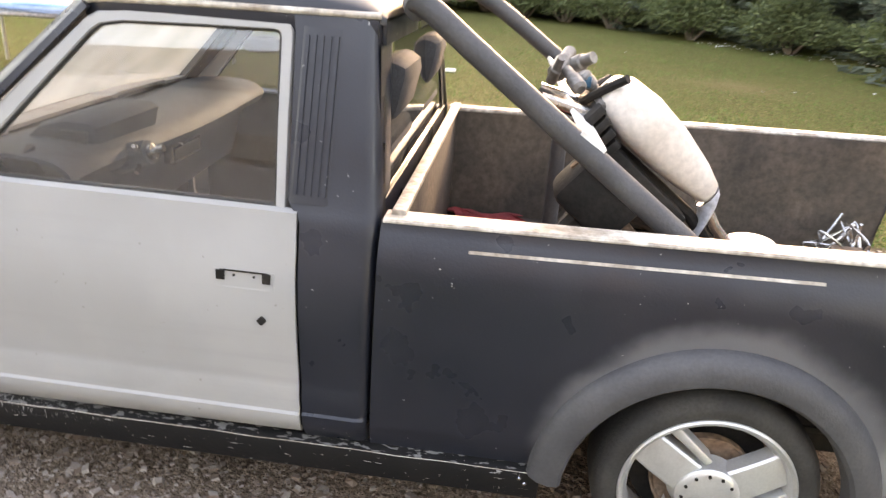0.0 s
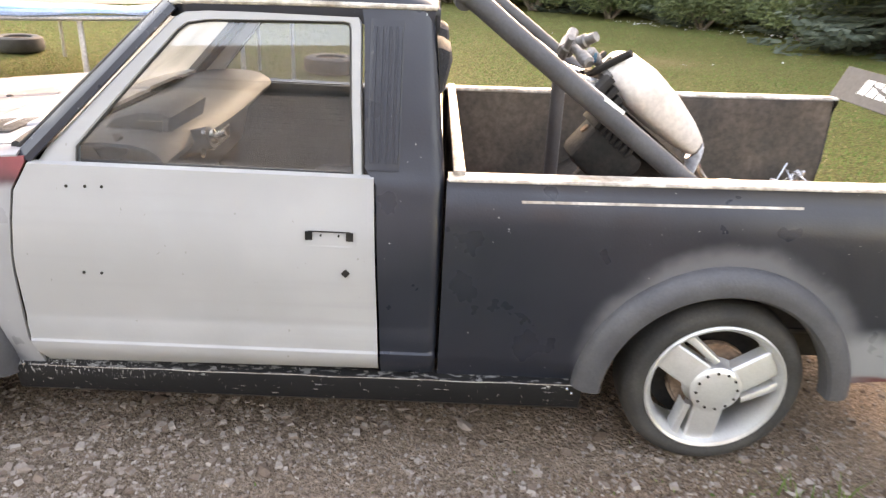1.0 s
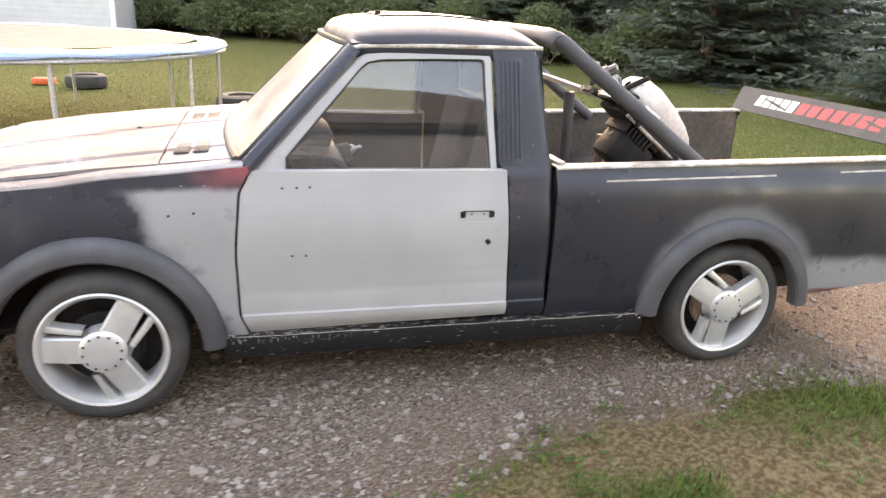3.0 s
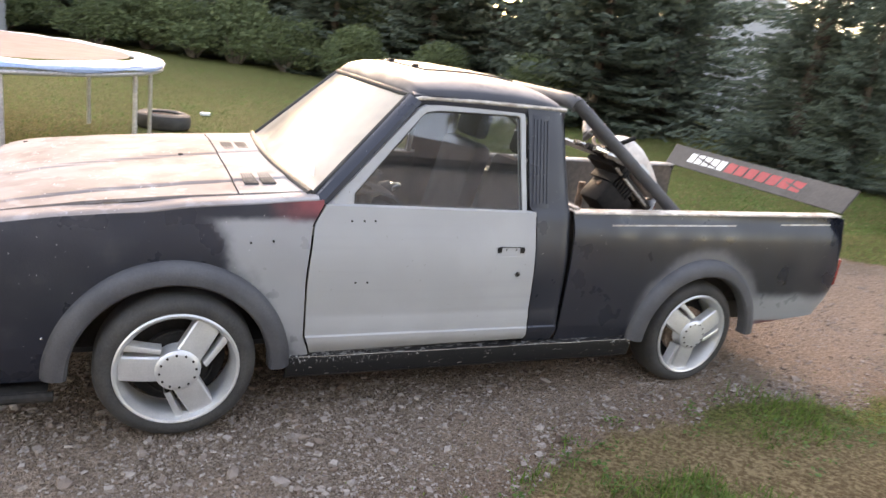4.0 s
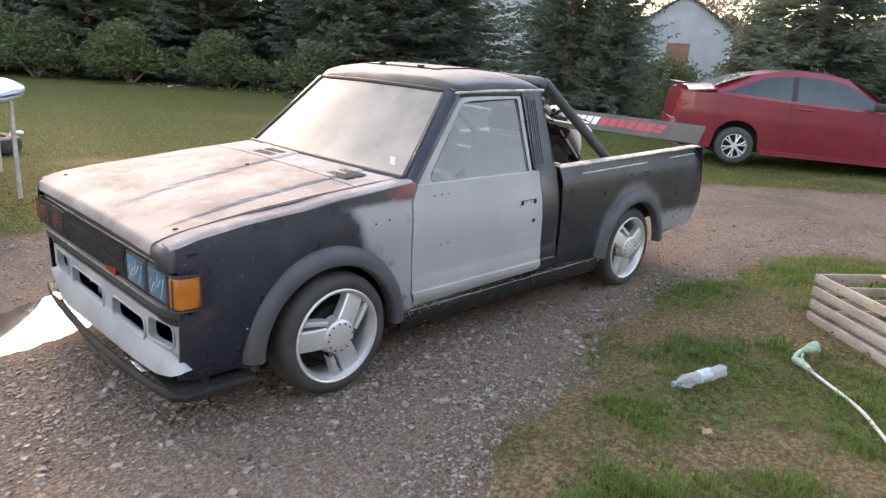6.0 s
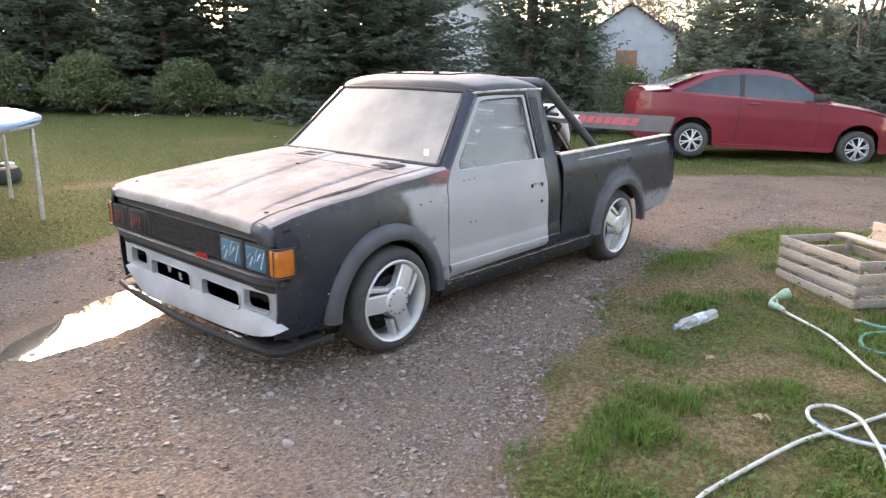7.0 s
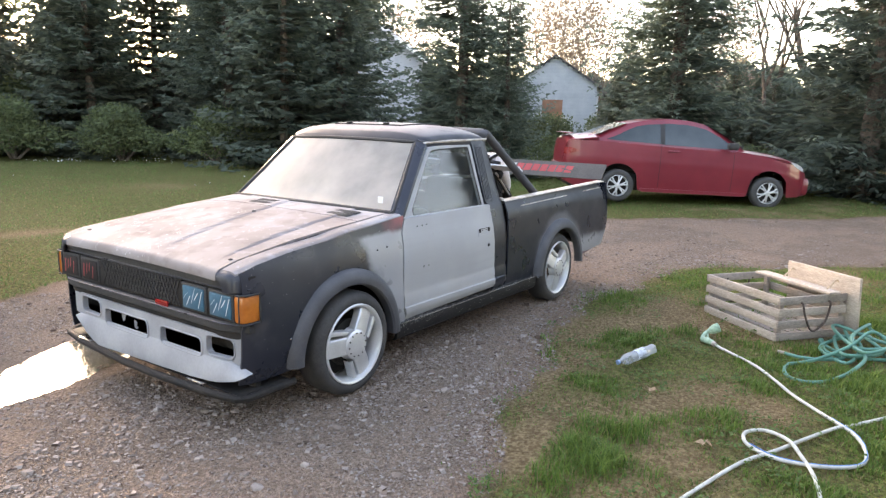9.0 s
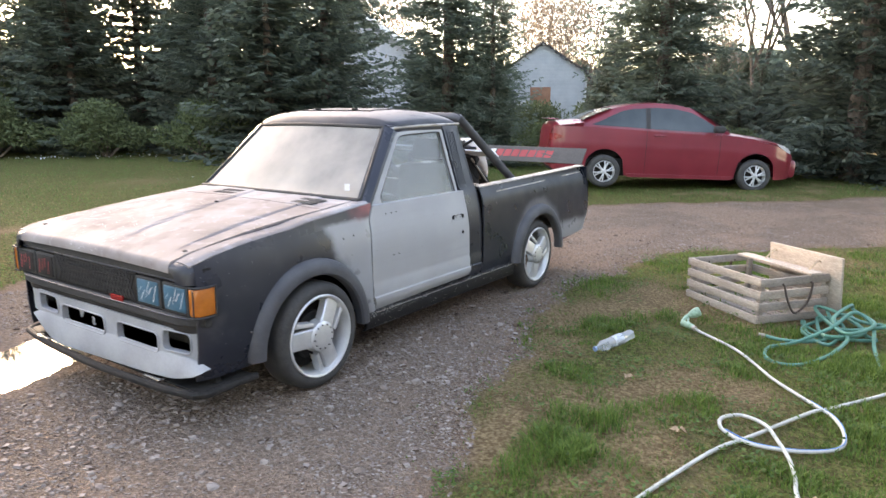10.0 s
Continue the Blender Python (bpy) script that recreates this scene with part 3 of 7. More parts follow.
def door(flip):
    rows = []
    for u in np.linspace(0, 1, 26):
        row = []
        for z in [v for v in LEVELS if v > .30]:
            zz = z if z > .306 else .297 + .018 * u
            x = interp(DOOR_F, zz) * (1 - u) + interp(DOOR_R, zz) * u
            row.append((x, far(interp(SIDE, zz) - .003, flip), zz))
        x = interp(DOOR_F, .905) * (1 - u) + interp(DOOR_R, .905) * u
        row += [(x, far(.100, flip), .908), (x, far(.116, flip), .900)]
        rows.append(row)
    d = part("door", shell(rows, inward(.012, flip)), M_DOOR, truck, "light grey primered door without its handle")
    outer = [(.540, .898), (.572, .944), (.640, 1.012), (.760, 1.137), (.895, 1.272), (.915, 1.292), (.945, 1.309), (1.01, 1.318), (1.2, 1.323), (1.40, 1.327), (1.424, 1.32), (1.430, 1.30), (1.436, 1.1), (1.446, .898)]
    inner = [(.650, .896), (.651, .946), (.686, .985), (.787, 1.100), (.914, 1.243), (.930, 1.261), (.956, 1.280), (1.01, 1.290), (1.2, 1.297), (1.380, 1.302), (1.394, 1.298), (1.399, 1.286), (1.406, 1.1), (1.418, .896)]
    rows = [[(a[0] * (1 - k) + b[0] * k, far(yt(a[1] * (1 - k) + b[1] * k) + dy, flip), a[1] * (1 - k) + b[1] * k) for k, dy in ((0, .006), (.12, 0), (.85, 0), (1, .008))] for a, b in zip(outer, inner)]
    part("window_frame", shell(rows, inward(.022, flip)), M_DOOR, d)
    part("door_card", box(.60, 1.46, *sorted((far(.155, flip), far(.170, flip))), .40, .90, .004), M_INTERIOR, d)
    seal = [(x, far(yt(z) + .008, flip), z) for x, z in inner]
    part("window_seal", tube(seal, .004, 6), M_RUBBER, d)
    bm = new_bm()
    bm.faces.new([bm.verts.new((x, far(yt(z) + .014, flip), z)) for x, z in inner])
    part("window_glass", bm, M_GLASS, d, "dusty side window").visible_shadow = False
    if flip:
        return
    # handle recess, lock hole and the screw holes of the trim that is gone
    bm = new_bm()
    rows = []
    for z in (.712, .722, .735, .752, .758):
        y = interp(SIDE, z) - .0045
        rows.append([(x, y + (.004 if .715 < z < .755 and 1.30 < x < 1.42 else 0), z) for x in (1.285, 1.295, 1.31, 1.36, 1.41, 1.425, 1.435)])
    part("handle_recess", shell(rows, Vector((0, .004, 0))), M_DOOR, d)
    bm = new_bm()
    add_prism(bm, [(1.300, .757), (1.418, .757), (1.418, .7545), (1.300, .7545)], .046, .052)
    for x in (1.301, 1.416):
        add_prism(bm, [(x - .010, .731), (x + .010, .731), (x + .010, .755), (x - .010, .755)], .043, .056)
    for x in (1.335, 1.385):
        add_prism(bm, [(x + .003 * math.cos(a), .745 + .003 * math.sin(a)) for a in np.linspace(0, 5.5, 7)], .044, .056)
    part("handle_hole", bm, M_DARK, d, "dark holes where the handle was")
    bm = new_bm()
    add_prism(bm, [(1.405 + r * math.cos(a), .635 + r * math.sin(a)) for a, r in zip(np.linspace(0, 2 * math.pi, 17)[:16], [.012, .010, .009, .010] * 4)], .032, .046)
    part("lock_hole", bm, M_DARK, d)
    for x, z in ((.632, .848), (.683, .849), (.729, .850), (.661, .603), (.711, .603)):
        bm = new_bm()
        y = interp(SIDE, z)
        add_prism(bm, [(x + .0045 * math.cos(a), z + .0045 * math.sin(a)) for a in np.linspace(0, 5.5, 8)], y - .005, y + .01)
        part("screw_hole", bm, M_DARK, d)


def cab_corner(flip):
    def yc(z):
        return interp(SIDE, z) if z < .88 else interp([(.88, interp(SIDE, .88)), (.93, .106), (1.345, .232)], z)
    zs = [.295] + [v for v in LEVELS if v > .31] + [.93, 1.0, 1.1, 1.2, 1.3, 1.345]
    rows = []
    for u in (0, .03, .1, .25, .4, .55, .7, .85, .95, 1.0, 1.04, 1.07):
        row = []
        for z in zs:
            a = interp(DOOR_R, z) + .007 if z < .90 else interp([(.90, 1.482), (.912, 1.452), (1.32, 1.437), (1.345, 1.43)], z)
            b = interp([(.9, 1.670), (1.345, 1.624)], z)
            curl = 0 if u <= .9 else (.004, .012, .030, .065)[(.95, 1.0, 1.04, 1.07).index(u)]
            row.append((a + (b - a) * min(u, 1.03), far(yc(z) + curl, flip), z))
        rows.append(row)
    part("cab_corner", shell(rows, inward(.012, flip)), M_BLACK, truck)
    # fluted trim behind the window
    def slab(x0, x1, z0, z1, proud, bm):
        add_grid(bm, [[(x0 + (x1 - x0) * k, far(yc(z) - proud * (1 if 0 < k < 1 else 0), flip), z) for k in (0, .12, .88, 1)] for z in np.linspace(z0, z1, 5)])
    bm = new_bm()
    slab(1.456, 1.548, .925, 1.318, .004, bm)
    trim = part("vent_trim", bm, M_BLACK, truck, "black fluted trim panel")
    for k in range(5):
        bm = new_bm()
        slab(1.462 + k * .0175, 1.474 + k * .0175, .945, 1.300, .0075, bm)
        part("flute", bm, M_BLACK, trim)


def bed_side(flip):
    rear = [(.30, 3.40), (.39, 3.45), (.47, 3.52), (.55, 3.556), (.65, 3.562), (.80, 3.538), (.96, 3.49)]
    if flip:
        rear = [(.30, 3.41), (.39, 3.46), (.47, 3.54), (.55, 3.575), (.65, 3.585), (.80, 3.58), (.96, 3.575)]
    end = .075 if flip else 0
    top = [(1.69, .912), (2.6, .930), (3.5, .950)]
    rows = []
    xs = [1.682, 1.69, 1.74, 1.85, 1.95, 2.05, 2.12, 2.155] + list(np.linspace(2.165, 2.875, 28)) + [2.885, 2.95, 3.05, 3.15, 3.25, 3.32, 3.38, 3.42, 3.45]
    for x in xs:
        zb = arch(x, 2.52, .28, .362, .295 if x < 2.5 else interp([(2.88, .315), (3.45, .385)], x))
        row = []
        for z in LEVELS + [.92, .96]:
            z = min(max(z, zb), interp(top, x))
            k = max(0, (x - 3.25) / .20)
            row.append((x * (1 - k) + k * interp(rear, z), far(interp(BEDSIDE, z) + .03 * max(0, k - .6) ** 2 / .16, flip), z))
        rows.append(row)
    side = part("bed_side", shell(rows, inward(.010, flip)), M_BED, truck, "matt black bed side with primer shading round the arch")
    rows = [[(x, far(y, flip), interp(top, x) + dz) for y, dz in ((.084, -.001), (.088, .004), (.15, .005), (.158, -.004), (.158, -.03))] for x in np.linspace(1.686, 3.49 + end, 20)]
    part("bed_rail", shell(rows, Vector((0, 0, -.004))), M_RAIL, side, "bare worn rail edge")
    rows = [[(x, far(.165, flip), z) for z in (.45, .6, .8, interp(top, x) - .01)] for x in np.linspace(1.72, 3.47 + end, 8)]
    part("bed_inner_wall", shell(rows, inward(-.006, flip)), M_BEDIN, side)
    rows = [[(interp(rear, z) - .03, far(y, flip), z) for y in (.045, .10, .165)] for z in (.39, .47, .55, .65, .8, .945)]
    part("bed_end", shell(rows, Vector((-.008, 0, 0))), M_BED, side)
    rows = []
    for a in np.linspace(.75, math.pi, 13):
        rows.append([(2.52 + .365 * math.cos(a), far(y, flip), .30 + .365 * math.sin(a)) for y in (.05, .16, .30, .42)])
    part("wheel_tub", shell(rows, Vector((0, 0, .006))), M_BEDIN, side)
    if not flip:
        part("tail_light", box(3.535, 3.578, .060, .15, .545, .705, .012), M_REDLENS, side, "red tail light")
        bm = new_bm()
        for x0, x1, dz in ((1.893, 2.690, -.052), (3.02, 3.42, -.048)):
            rows = []
            for x in np.linspace(x0, x1, 12):
                z = interp(top, x) + dz
                rows.append([(x, interp(BEDSIDE, z + h) - .0015, z + h) for h in (-.0035, .0035)])
            add_grid(bm, rows)
        part("bare_line", bm, M_RAIL, side, "scraped bare metal line")


def flare_part(cx, cz, flip, ends, name):
    """Rolled wheel arch flare, swept round the wheel."""
    prof = [(.432, .040), (.425, .020), (.405, .002), (.378, -.006), (.356, -.004), (.347, .006), (.345, .05)]
    bm = new_bm()
    rows = []
    for a in np.linspace(math.radians(ends[0]), math.radians(ends[1]), 40):
        rows.append([(cx + r * math.cos(a), far(y, flip), max(cz + r * math.sin(a), .255)) for r, y in prof])
    return part(name, shell(rows, inward(.004, flip)), M_FLARE, truck, "dusty dark grey bolt-on flare")


def wheel(cx, cz, y0, turn, flip):
    """Three broad spokes, each with a slim one beside it, round a holed cap."""
    m = Matrix.Translation((cx, y0, cz)) @ (Matrix.Rotation(math.pi, 4, "Z") if flip else Matrix())
    bm = lathe([(.205, .165), (.218, .16), (.218, .150), (.198, .14), (.190, .09), (.193, .03), (.205, .012), (.207, .004), (.216, .0), (.221, .004), (.222, .012), (.214, .02)], 64)
    w = part("wheel", join_move(bm, m), M_ALLOY, truck, "silver alloy wheel with three broad spokes")
    for k in range(3):
        a = math.radians(turn + 120 * k)
        rot = Matrix(((math.cos(a), 0, math.sin(a), 0), (0, 1, 0, 0), (math.sin(a), 0, -math.cos(a), 0), (0, 0, 0, 1)))
        for nm, pts in (("broad_spoke", ((.045, -.050), (.12, -.058), (.208, -.066), (.208, .030), (.12, .040), (.045, .048))), ("slim_spoke", ((.07, .056), (.14, .056), (.204, .052), (.204, .082), (.14, .080), (.066, .078)))):
            t = new_bm()
            top = [Vector(pts[0]).lerp(Vector(pts[1]), i / 2) for i in range(2)] + [Vector(pts[1]).lerp(Vector(pts[2]), i / 4) for i in range(5)]
            bot = [Vector(pts[5]).lerp(Vector(pts[4]), i / 2) for i in range(2)] + [Vector(pts[4]).lerp(Vector(pts[3]), i / 4) for i in range(5)]
            rows = []
            for p, q in zip(top, bot):
                dish = .002 + .020 * max(0, (p.x - .06) / .15) ** 1.5
                rows.append([(p.lerp(q, s).x, dish + d, p.lerp(q, s).y) for s, d in ((0, .05), (0, .008), (.06, .002), (.3, 0), (.7, 0), (.94, .002), (1, .008), (1, .05))])
            add_grid(t, rows)
            part(nm, join_move(t, m @ rot), M_ALLOY, w)
    bm = lathe([(.0, -.012), (.06, -.010), (.074, -.006), (.080, .000), (.082, .03), (.09, .05)], 48)
    part("centre_cap", join_move(bm, m), M_ALLOY, w)
    for k in range(12):
        a = 2 * math.pi * k / 12 + .1
        bm = new_bm()
        add_prism(bm, [(.064 * math.cos(a) + .0046 * math.cos(b), .064 * math.sin(a) + .0046 * math.sin(b)) for b in np.linspace(0, 5.3, 7)], -.0115, -.002)
        part("bolt_hole", join_move(bm, m), M_DARK, w)
    bm = lathe([(.205, .02), (.222, .008), (.238, .002), (.256, .004), (.268, .012), (.279, .026), (.285, .045), (.286, .09), (.285, .15), (.279, .168), (.266, .182), (.24, .188), (.21, .18)], 72)
    part("tyre", join_move(bm, m), M_TYRE, w, "low profile black tyre")
    bm = lathe([(.0, .07), (.12, .07), (.125, .06), (.13, .06), (.13, .085), (.0, .085)], 40)
    part("brake_disc", join_move(bm, m), M_RUST if cx > 1 else M_DARK, w, "worn brake disc")
    bm = lathe([(.18, .12), (.0, .12)], 24)
    part("hub_back", join_move(bm, m), M_DARK, w)


for side in (False, True):
    fender(side), door(side), cab_corner(side), bed_side(side)
    for x, z, turn in ((0.0, .285, 53), (2.55, .285, 22)):
        wheel(x + (.004 if x < 1 else 0), z, far(-.010 if x < 1 else .046, side), turn, side)
    flare_part(-.01, .262, side, (0, 180), "front_flare")
    flare_part(2.525, .275, side, (3, 178), "rear_flare")
    # scraped sill
    rows = [[(x, far(y, side), z) for y, z in ((.058, .297), (.036, .290), (.030, .275), (.040, .205), (.060, .188))] for x in np.linspace(.41, 2.13, 30)]
    cap = []
    for x in (-.738, -.7365, -.7335, -.729, -.722, -.712, -.70, -.69, -.675):
        zt = interp([(-.738, .744), (-.7365, .752), (-.7335, .760), (-.729, .766), (-.722, .771), (-.712, .776), (-.70, .780), (-.69, .783), (-.675, .787)], x)
        ys = .050 + interp(NOSE_IN, x)
        cap.append([(x, far(min(y, .1765), side), z) for y, z in ((.1765, zt + .010), (ys + .075, zt + .008), (ys + .040, zt + .004), (ys + .016, zt - .003), (ys + .004, zt - .014), (ys - .004, zt - .036), (ys - .010, .694))])
    part("nose_corner", shell(cap, Vector((.006, 0, -.004))), M_FENDER, truck, "rounded black fender nose")
    part("sill_edge", tube([(x, far(.0335, side) + (-.001 if side else .001) * math.sin(x * 31), .2885 + .001 * math.sin(x * 17)) for x in np.linspace(.46, 2.10, 40)], .0011, 5), M_RAIL, truck, "thin bare edge along the sill")
    part("rocker_panel", shell(rows, inward(.02, side)), M_ROCKER, truck, "black sill with chipped, scraped paint")
    # drip rail and windscreen pillar
    part("drip_rail", tube([(.885, far(.262, side), 1.322), (.93, far(.238, side), 1.336), (1.2, far(.232, side), 1.346), (1.635, far(.234, side), 1.352)], .008, 8), M_RAIL, truck, "bare worn gutter edge")
    rows = [[(x, far(y + max(0, (.96 - x) * .4), side), z - max(0, (.96 - x) * .12)) for y, z in ((.236, 1.300), (.230, 1.325), (.234, 1.352), (.262, 1.362))] for x in (.90, .93, .97, 1.1, 1.3, 1.45, 1.63)]
    part("roof_header", shell(rows, inward(.008, side)), M_BLACK, truck)
    rows = []
    for k in np.linspace(0, 1, 10):
        w0 = Vector((.486, .150, .928)).lerp(Vector((.892, .295, 1.342)), k)
        d0 = Vector((.532, .094, .905)).lerp(Vector((.925, .226, 1.318)), k)
        rows.append([(p.x, far(p.y, side), p.z) for p in (w0 + Vector((.02, .012, -.01)), w0 + Vector((-.004, -.004, .004)), w0.lerp(d0, .35) + Vector((-.012, -.016, .008)), w0.lerp(d0, .75) + Vector((-.006, -.014, .004)), d0)])
    part("windscreen_pillar", shell(rows, inward(.02, side)), M_BLACK, truck)

for x, z in ((2.075, .30), (2.09, .285), (.445, .30), (-.43, .42)):
    bm = new_bm()
    bmesh.ops.create_icosphere(bm, subdivisions=1, radius=.006, matrix=Matrix.Translation((x, -.004 if x > 1 else .02, z)))
    part("screw", bm, M_CHROME, truck)


def hood_z(x, y):
    s = abs(y - CY)
    base = interp([(-.738, .752), (-.736, .768), (-.731, .779), (-.722, .787), (-.70, .795), (-.64, .812), (-.5, .836), (-.3, .866), (0, .898), (.3, .922), (.5, .938)], x)
    crown = .010 * (1 - (s / .68) ** 2)
    ease = min(1, max(0, (x + .66) / .2))
    ridge = .006 * min(1, max(0, (y - .335 - .12 * x) / .006)) * min(1, max(0, (1.40 - .12 * x - y) / .006))
    ridge += .0045 * min(1, max(0, (y - .84 - .25 * x) / .006))
    groove = sum(math.exp(-((y - e) / .0045) ** 2) for e in (.332 + .12 * x, .837 + .25 * x, 1.403 - .12 * x))
    return base + crown + (ridge - .006 * groove) * ease


ys = [float(v) for v in np.linspace(.177, 1.523, 271)]
rows = [[(x , y, hood_z(x, y)) for y in ys] for x in [-.738, -.7355, -.730, -.722, -.71, -.69, -.66, -.62, -.55, -.45, -.3, -.15, 0, .12, .208]]
part("hood", shell(rows, Vector((0, 0, -.012))), M_HOOD, truck, "faded chalky white-pink hood with rust bloom")
rows = [[(x, y, hood_z(x, y) + .001) for y in ys] for x in (.215, .28, .34, .40, .47, .53)]
cowl = part("cowl", shell(rows, Vector((0, 0, -.012))), M_HOOD, truck, "pale cowl panel below the windscreen")
for y in (.29, .98):
    for x in (.250, .318):
        tilt = Matrix.Translation((x, y, hood_z(x, y + .09) + .0012)) @ Matrix.Rotation(-math.atan2(hood_z(x + .055, y) - hood_z(x, y), .055), 4, "Y")
        v = part("cowl_vent", box(0, .055, 0, .18, -.006, 0, .002, tilt), M_VENT, cowl, "dark slotted cowl vent")
        for k in range(5):
            part("vent_slat", box(.005 + k * .0102, .009 + k * .0102, .006, .174, -.001, .0022, 0, tilt), M_VENT, v)
for x, y in ((-.62, .215), (-.62, 1.485), (.05, .86)):
    bm = new_bm()
    bmesh.ops.create_uvsphere(bm, u_segments=10, v_segments=6, radius=.013, matrix=Matrix.Translation((x, y, hood_z(x, y))) @ Matrix.Diagonal((1, 1, .35, 1)))
    part("hood_pin", bm, M_DARK, truck)


def roof_z(x, y):
    s = min(1, abs(y - CY) / .618)
    h = interp([(.862, .014), (.87, .036), (.885, .054), (.91, .070), (.98, .088), (1.1, .101), (1.3, .106), (1.45, .099), (1.55, .082), (1.60, .062), (1.63, .038), (1.645, .012)], x)
    return 1.340 + .006 * (x - .86) / .78 + h * max(0, 1 - s ** 4.5) ** .5


rows = []
for x in (.862, .868, .88, .895, .91, .945, .98, 1.04, 1.1, 1.2, 1.3, 1.4, 1.47, 1.52, 1.56, 1.59, 1.61, 1.63, 1.64, 1.645):
    half = .618 - .05 * max(0, (.95 - x) / .09) ** 1.5 - .02 * max(0, (x - 1.58) / .07) ** 2
    rows.append([(x + .035 * (t * t) * max(0, (1.0 - x) / .14), CY + half * t, roof_z(x, CY + .618 * t)) for t in np.sin(np.linspace(-math.pi / 2, math.pi / 2, 33))])
roof = part("roof", shell(rows, Vector((0, 0, -.014))), M_ROOF, truck, "rusty black cab roof, brown-grey on top", sharp=50)
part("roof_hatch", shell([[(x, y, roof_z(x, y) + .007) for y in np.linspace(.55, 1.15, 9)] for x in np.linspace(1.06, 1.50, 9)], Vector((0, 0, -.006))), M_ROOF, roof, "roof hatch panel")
loop = [(1.055, .545), (1.055, 1.155), (1.505, 1.155), (1.505, .545)]
loop = [(a[0] + (b[0] - a[0]) * k / 8, a[1] + (b[1] - a[1]) * k / 8) for a, b in zip(loop, loop[1:] + loop[:1]) for k in range(8)]
part("hatch_seal", tube([(x, y, roof_z(x, y) + .002) for x, y in loop], .006, 6, True), M_RUBBER, roof)
for y in (.68, 1.02):
    part("hatch_hinge", box(1.045, 1.068, y - .02, y + .02, 1.438, 1.456, .004), M_DARK, roof)


def wind(u, v):
    """u across, v up."""
    y0, y1 = .142 + (.292 - .142) * v, 1.562 + (1.408 - 1.562) * v
    y = y0 + (y1 - y0) * u
    bow = (1 - (2 * u - 1) ** 2)
    return Vector((.488 + .402 * v - .055 * bow, y, .932 + .405 * v + .012 * bow))


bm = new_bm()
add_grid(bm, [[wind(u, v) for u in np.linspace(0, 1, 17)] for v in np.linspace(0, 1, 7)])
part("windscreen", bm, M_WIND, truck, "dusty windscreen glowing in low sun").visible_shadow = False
loop = [wind(u, 0) for u in np.linspace(0, 1, 17)] + [wind(1, v) for v in (.25, .5, .75)] + [wind(u, 1) for u in np.linspace(1, 0, 17)] + [wind(0, v) for v in (.75, .5, .25)]
part("windscreen_seal", tube(loop, .013, 8, True), M_RUBBER, truck, "black rubber windscreen seal")
part("cowl_seal", tube([wind(u, 0) + Vector((-.012, 0, .004)) for u in np.linspace(.0, 1, 21)], .015, 8), M_RUBBER, truck, "thick dark rubber strip with the wipers gone")
p = wind(.07, .12)
part("sticker", box(p.x - .016, p.x - .014, p.y - .02, p.y + .02, p.z + .0, p.z + .04), M_WHITE, truck, "small pale sticker on the windscreen")

# rear wall of the cab and its window
part("cab_rear_wall", box(1.655, 1.672, .12, 1.58, .45, .93, .004), M_BLACK, truck)
bm = new_bm()
add_box(bm, 1.628, 1.645, .26, 1.44, 1.285, 1.35, .003)
for y0, y1 in ((.14, .27), (1.43, 1.56)):
    rows = [[(1.668 - .03 * (z - .93) / .36, y + (.09 if y < CY else -.09) * (z - .93) / .36, z) for y in (y0, y1)] for z in (.93, 1.05, 1.17, 1.29)]
    add_grid(bm, rows)
part("rear_window_frame", bm, M_BLACK, truck)
bm = new_bm()
bm.faces.new([bm.verts.new(q) for q in ((1.662, .24, .93), (1.662, 1.46, .93), (1.635, 1.40, 1.29), (1.635, .30, 1.29))])
part("rear_window", bm, M_GLASS, truck).visible_shadow = False

# cab inside
part("cab_floor", box(.45, 1.66, .10, 1.60, .28, .32), M_DARK, truck)
part("firewall", box(.44, .47, .10, 1.60, .28, .90), M_DARK, truck)
rows = []
for y in np.linspace(.16, 1.54, 12):
    sag = .008 * math.sin(y * 5)
    rows.append([(x, y, z + sag) for x, z in ((.50, .915), (.60, .938), (.70, .946), (.78, .943), (.83, .932), (.862, .912), (.874, .890), (.862, .868), (.83, .855), (.79, .84), (.76, .78), (.72, .62))])
dash = part("dashboard", shell(rows, Vector((-.01, 0, -.01))), M_DASH, truck, "sun-faded vinyl dashboard")
pod = [(.60, .93), (.66, .985), (.74, 1.008), (.815, 1.006), (.84, .990), (.825, .93), (.80, .87), (.76, .78), (.68, .80)]
bm = new_bm()
add_prism(bm, pod, .34, .68, .030)
part("instrument_hood", bm, M_DASH, dash)
bm = new_bm()
add_prism(bm, [(.67, .92), (.74, .978), (.815, .978), (.80, .88), (.76, .80), (.68, .80)], .330, .339)
part("hood_end", bm, M_INTERIOR, dash)
for z0, z1 in ((.845, .900), (.765, .825)):
    tilt = Matrix.Translation((.80 + .25 * (z0 - .845), 0, 0))
    bez = part("radio_bezel", box(0, .035, .80, 1.02, z0, z1, .004, tilt), M_CHROME, dash, "chrome-edged radio surround")
    part("radio_face", box(.03, .0375, .812, 1.008, z0 + .010, z1 - .010, 0, tilt), M_DARK, bez)
tilt = Matrix.Translation((.842, 0, 0)) @ Matrix.Rotation(radians(-8), 4, "Y")
lv = part("louvre_panel", box(-.012, .004, .46, .60, .895, .985, .004, tilt), M_DARK, dash, "dark louvred vent in the dash")
for k in range(6):
    part("louvre", box(.003, .012, .468, .592, .903 + k * .0135, .909 + k * .0135, .001, tilt), M_STRIP, lv)
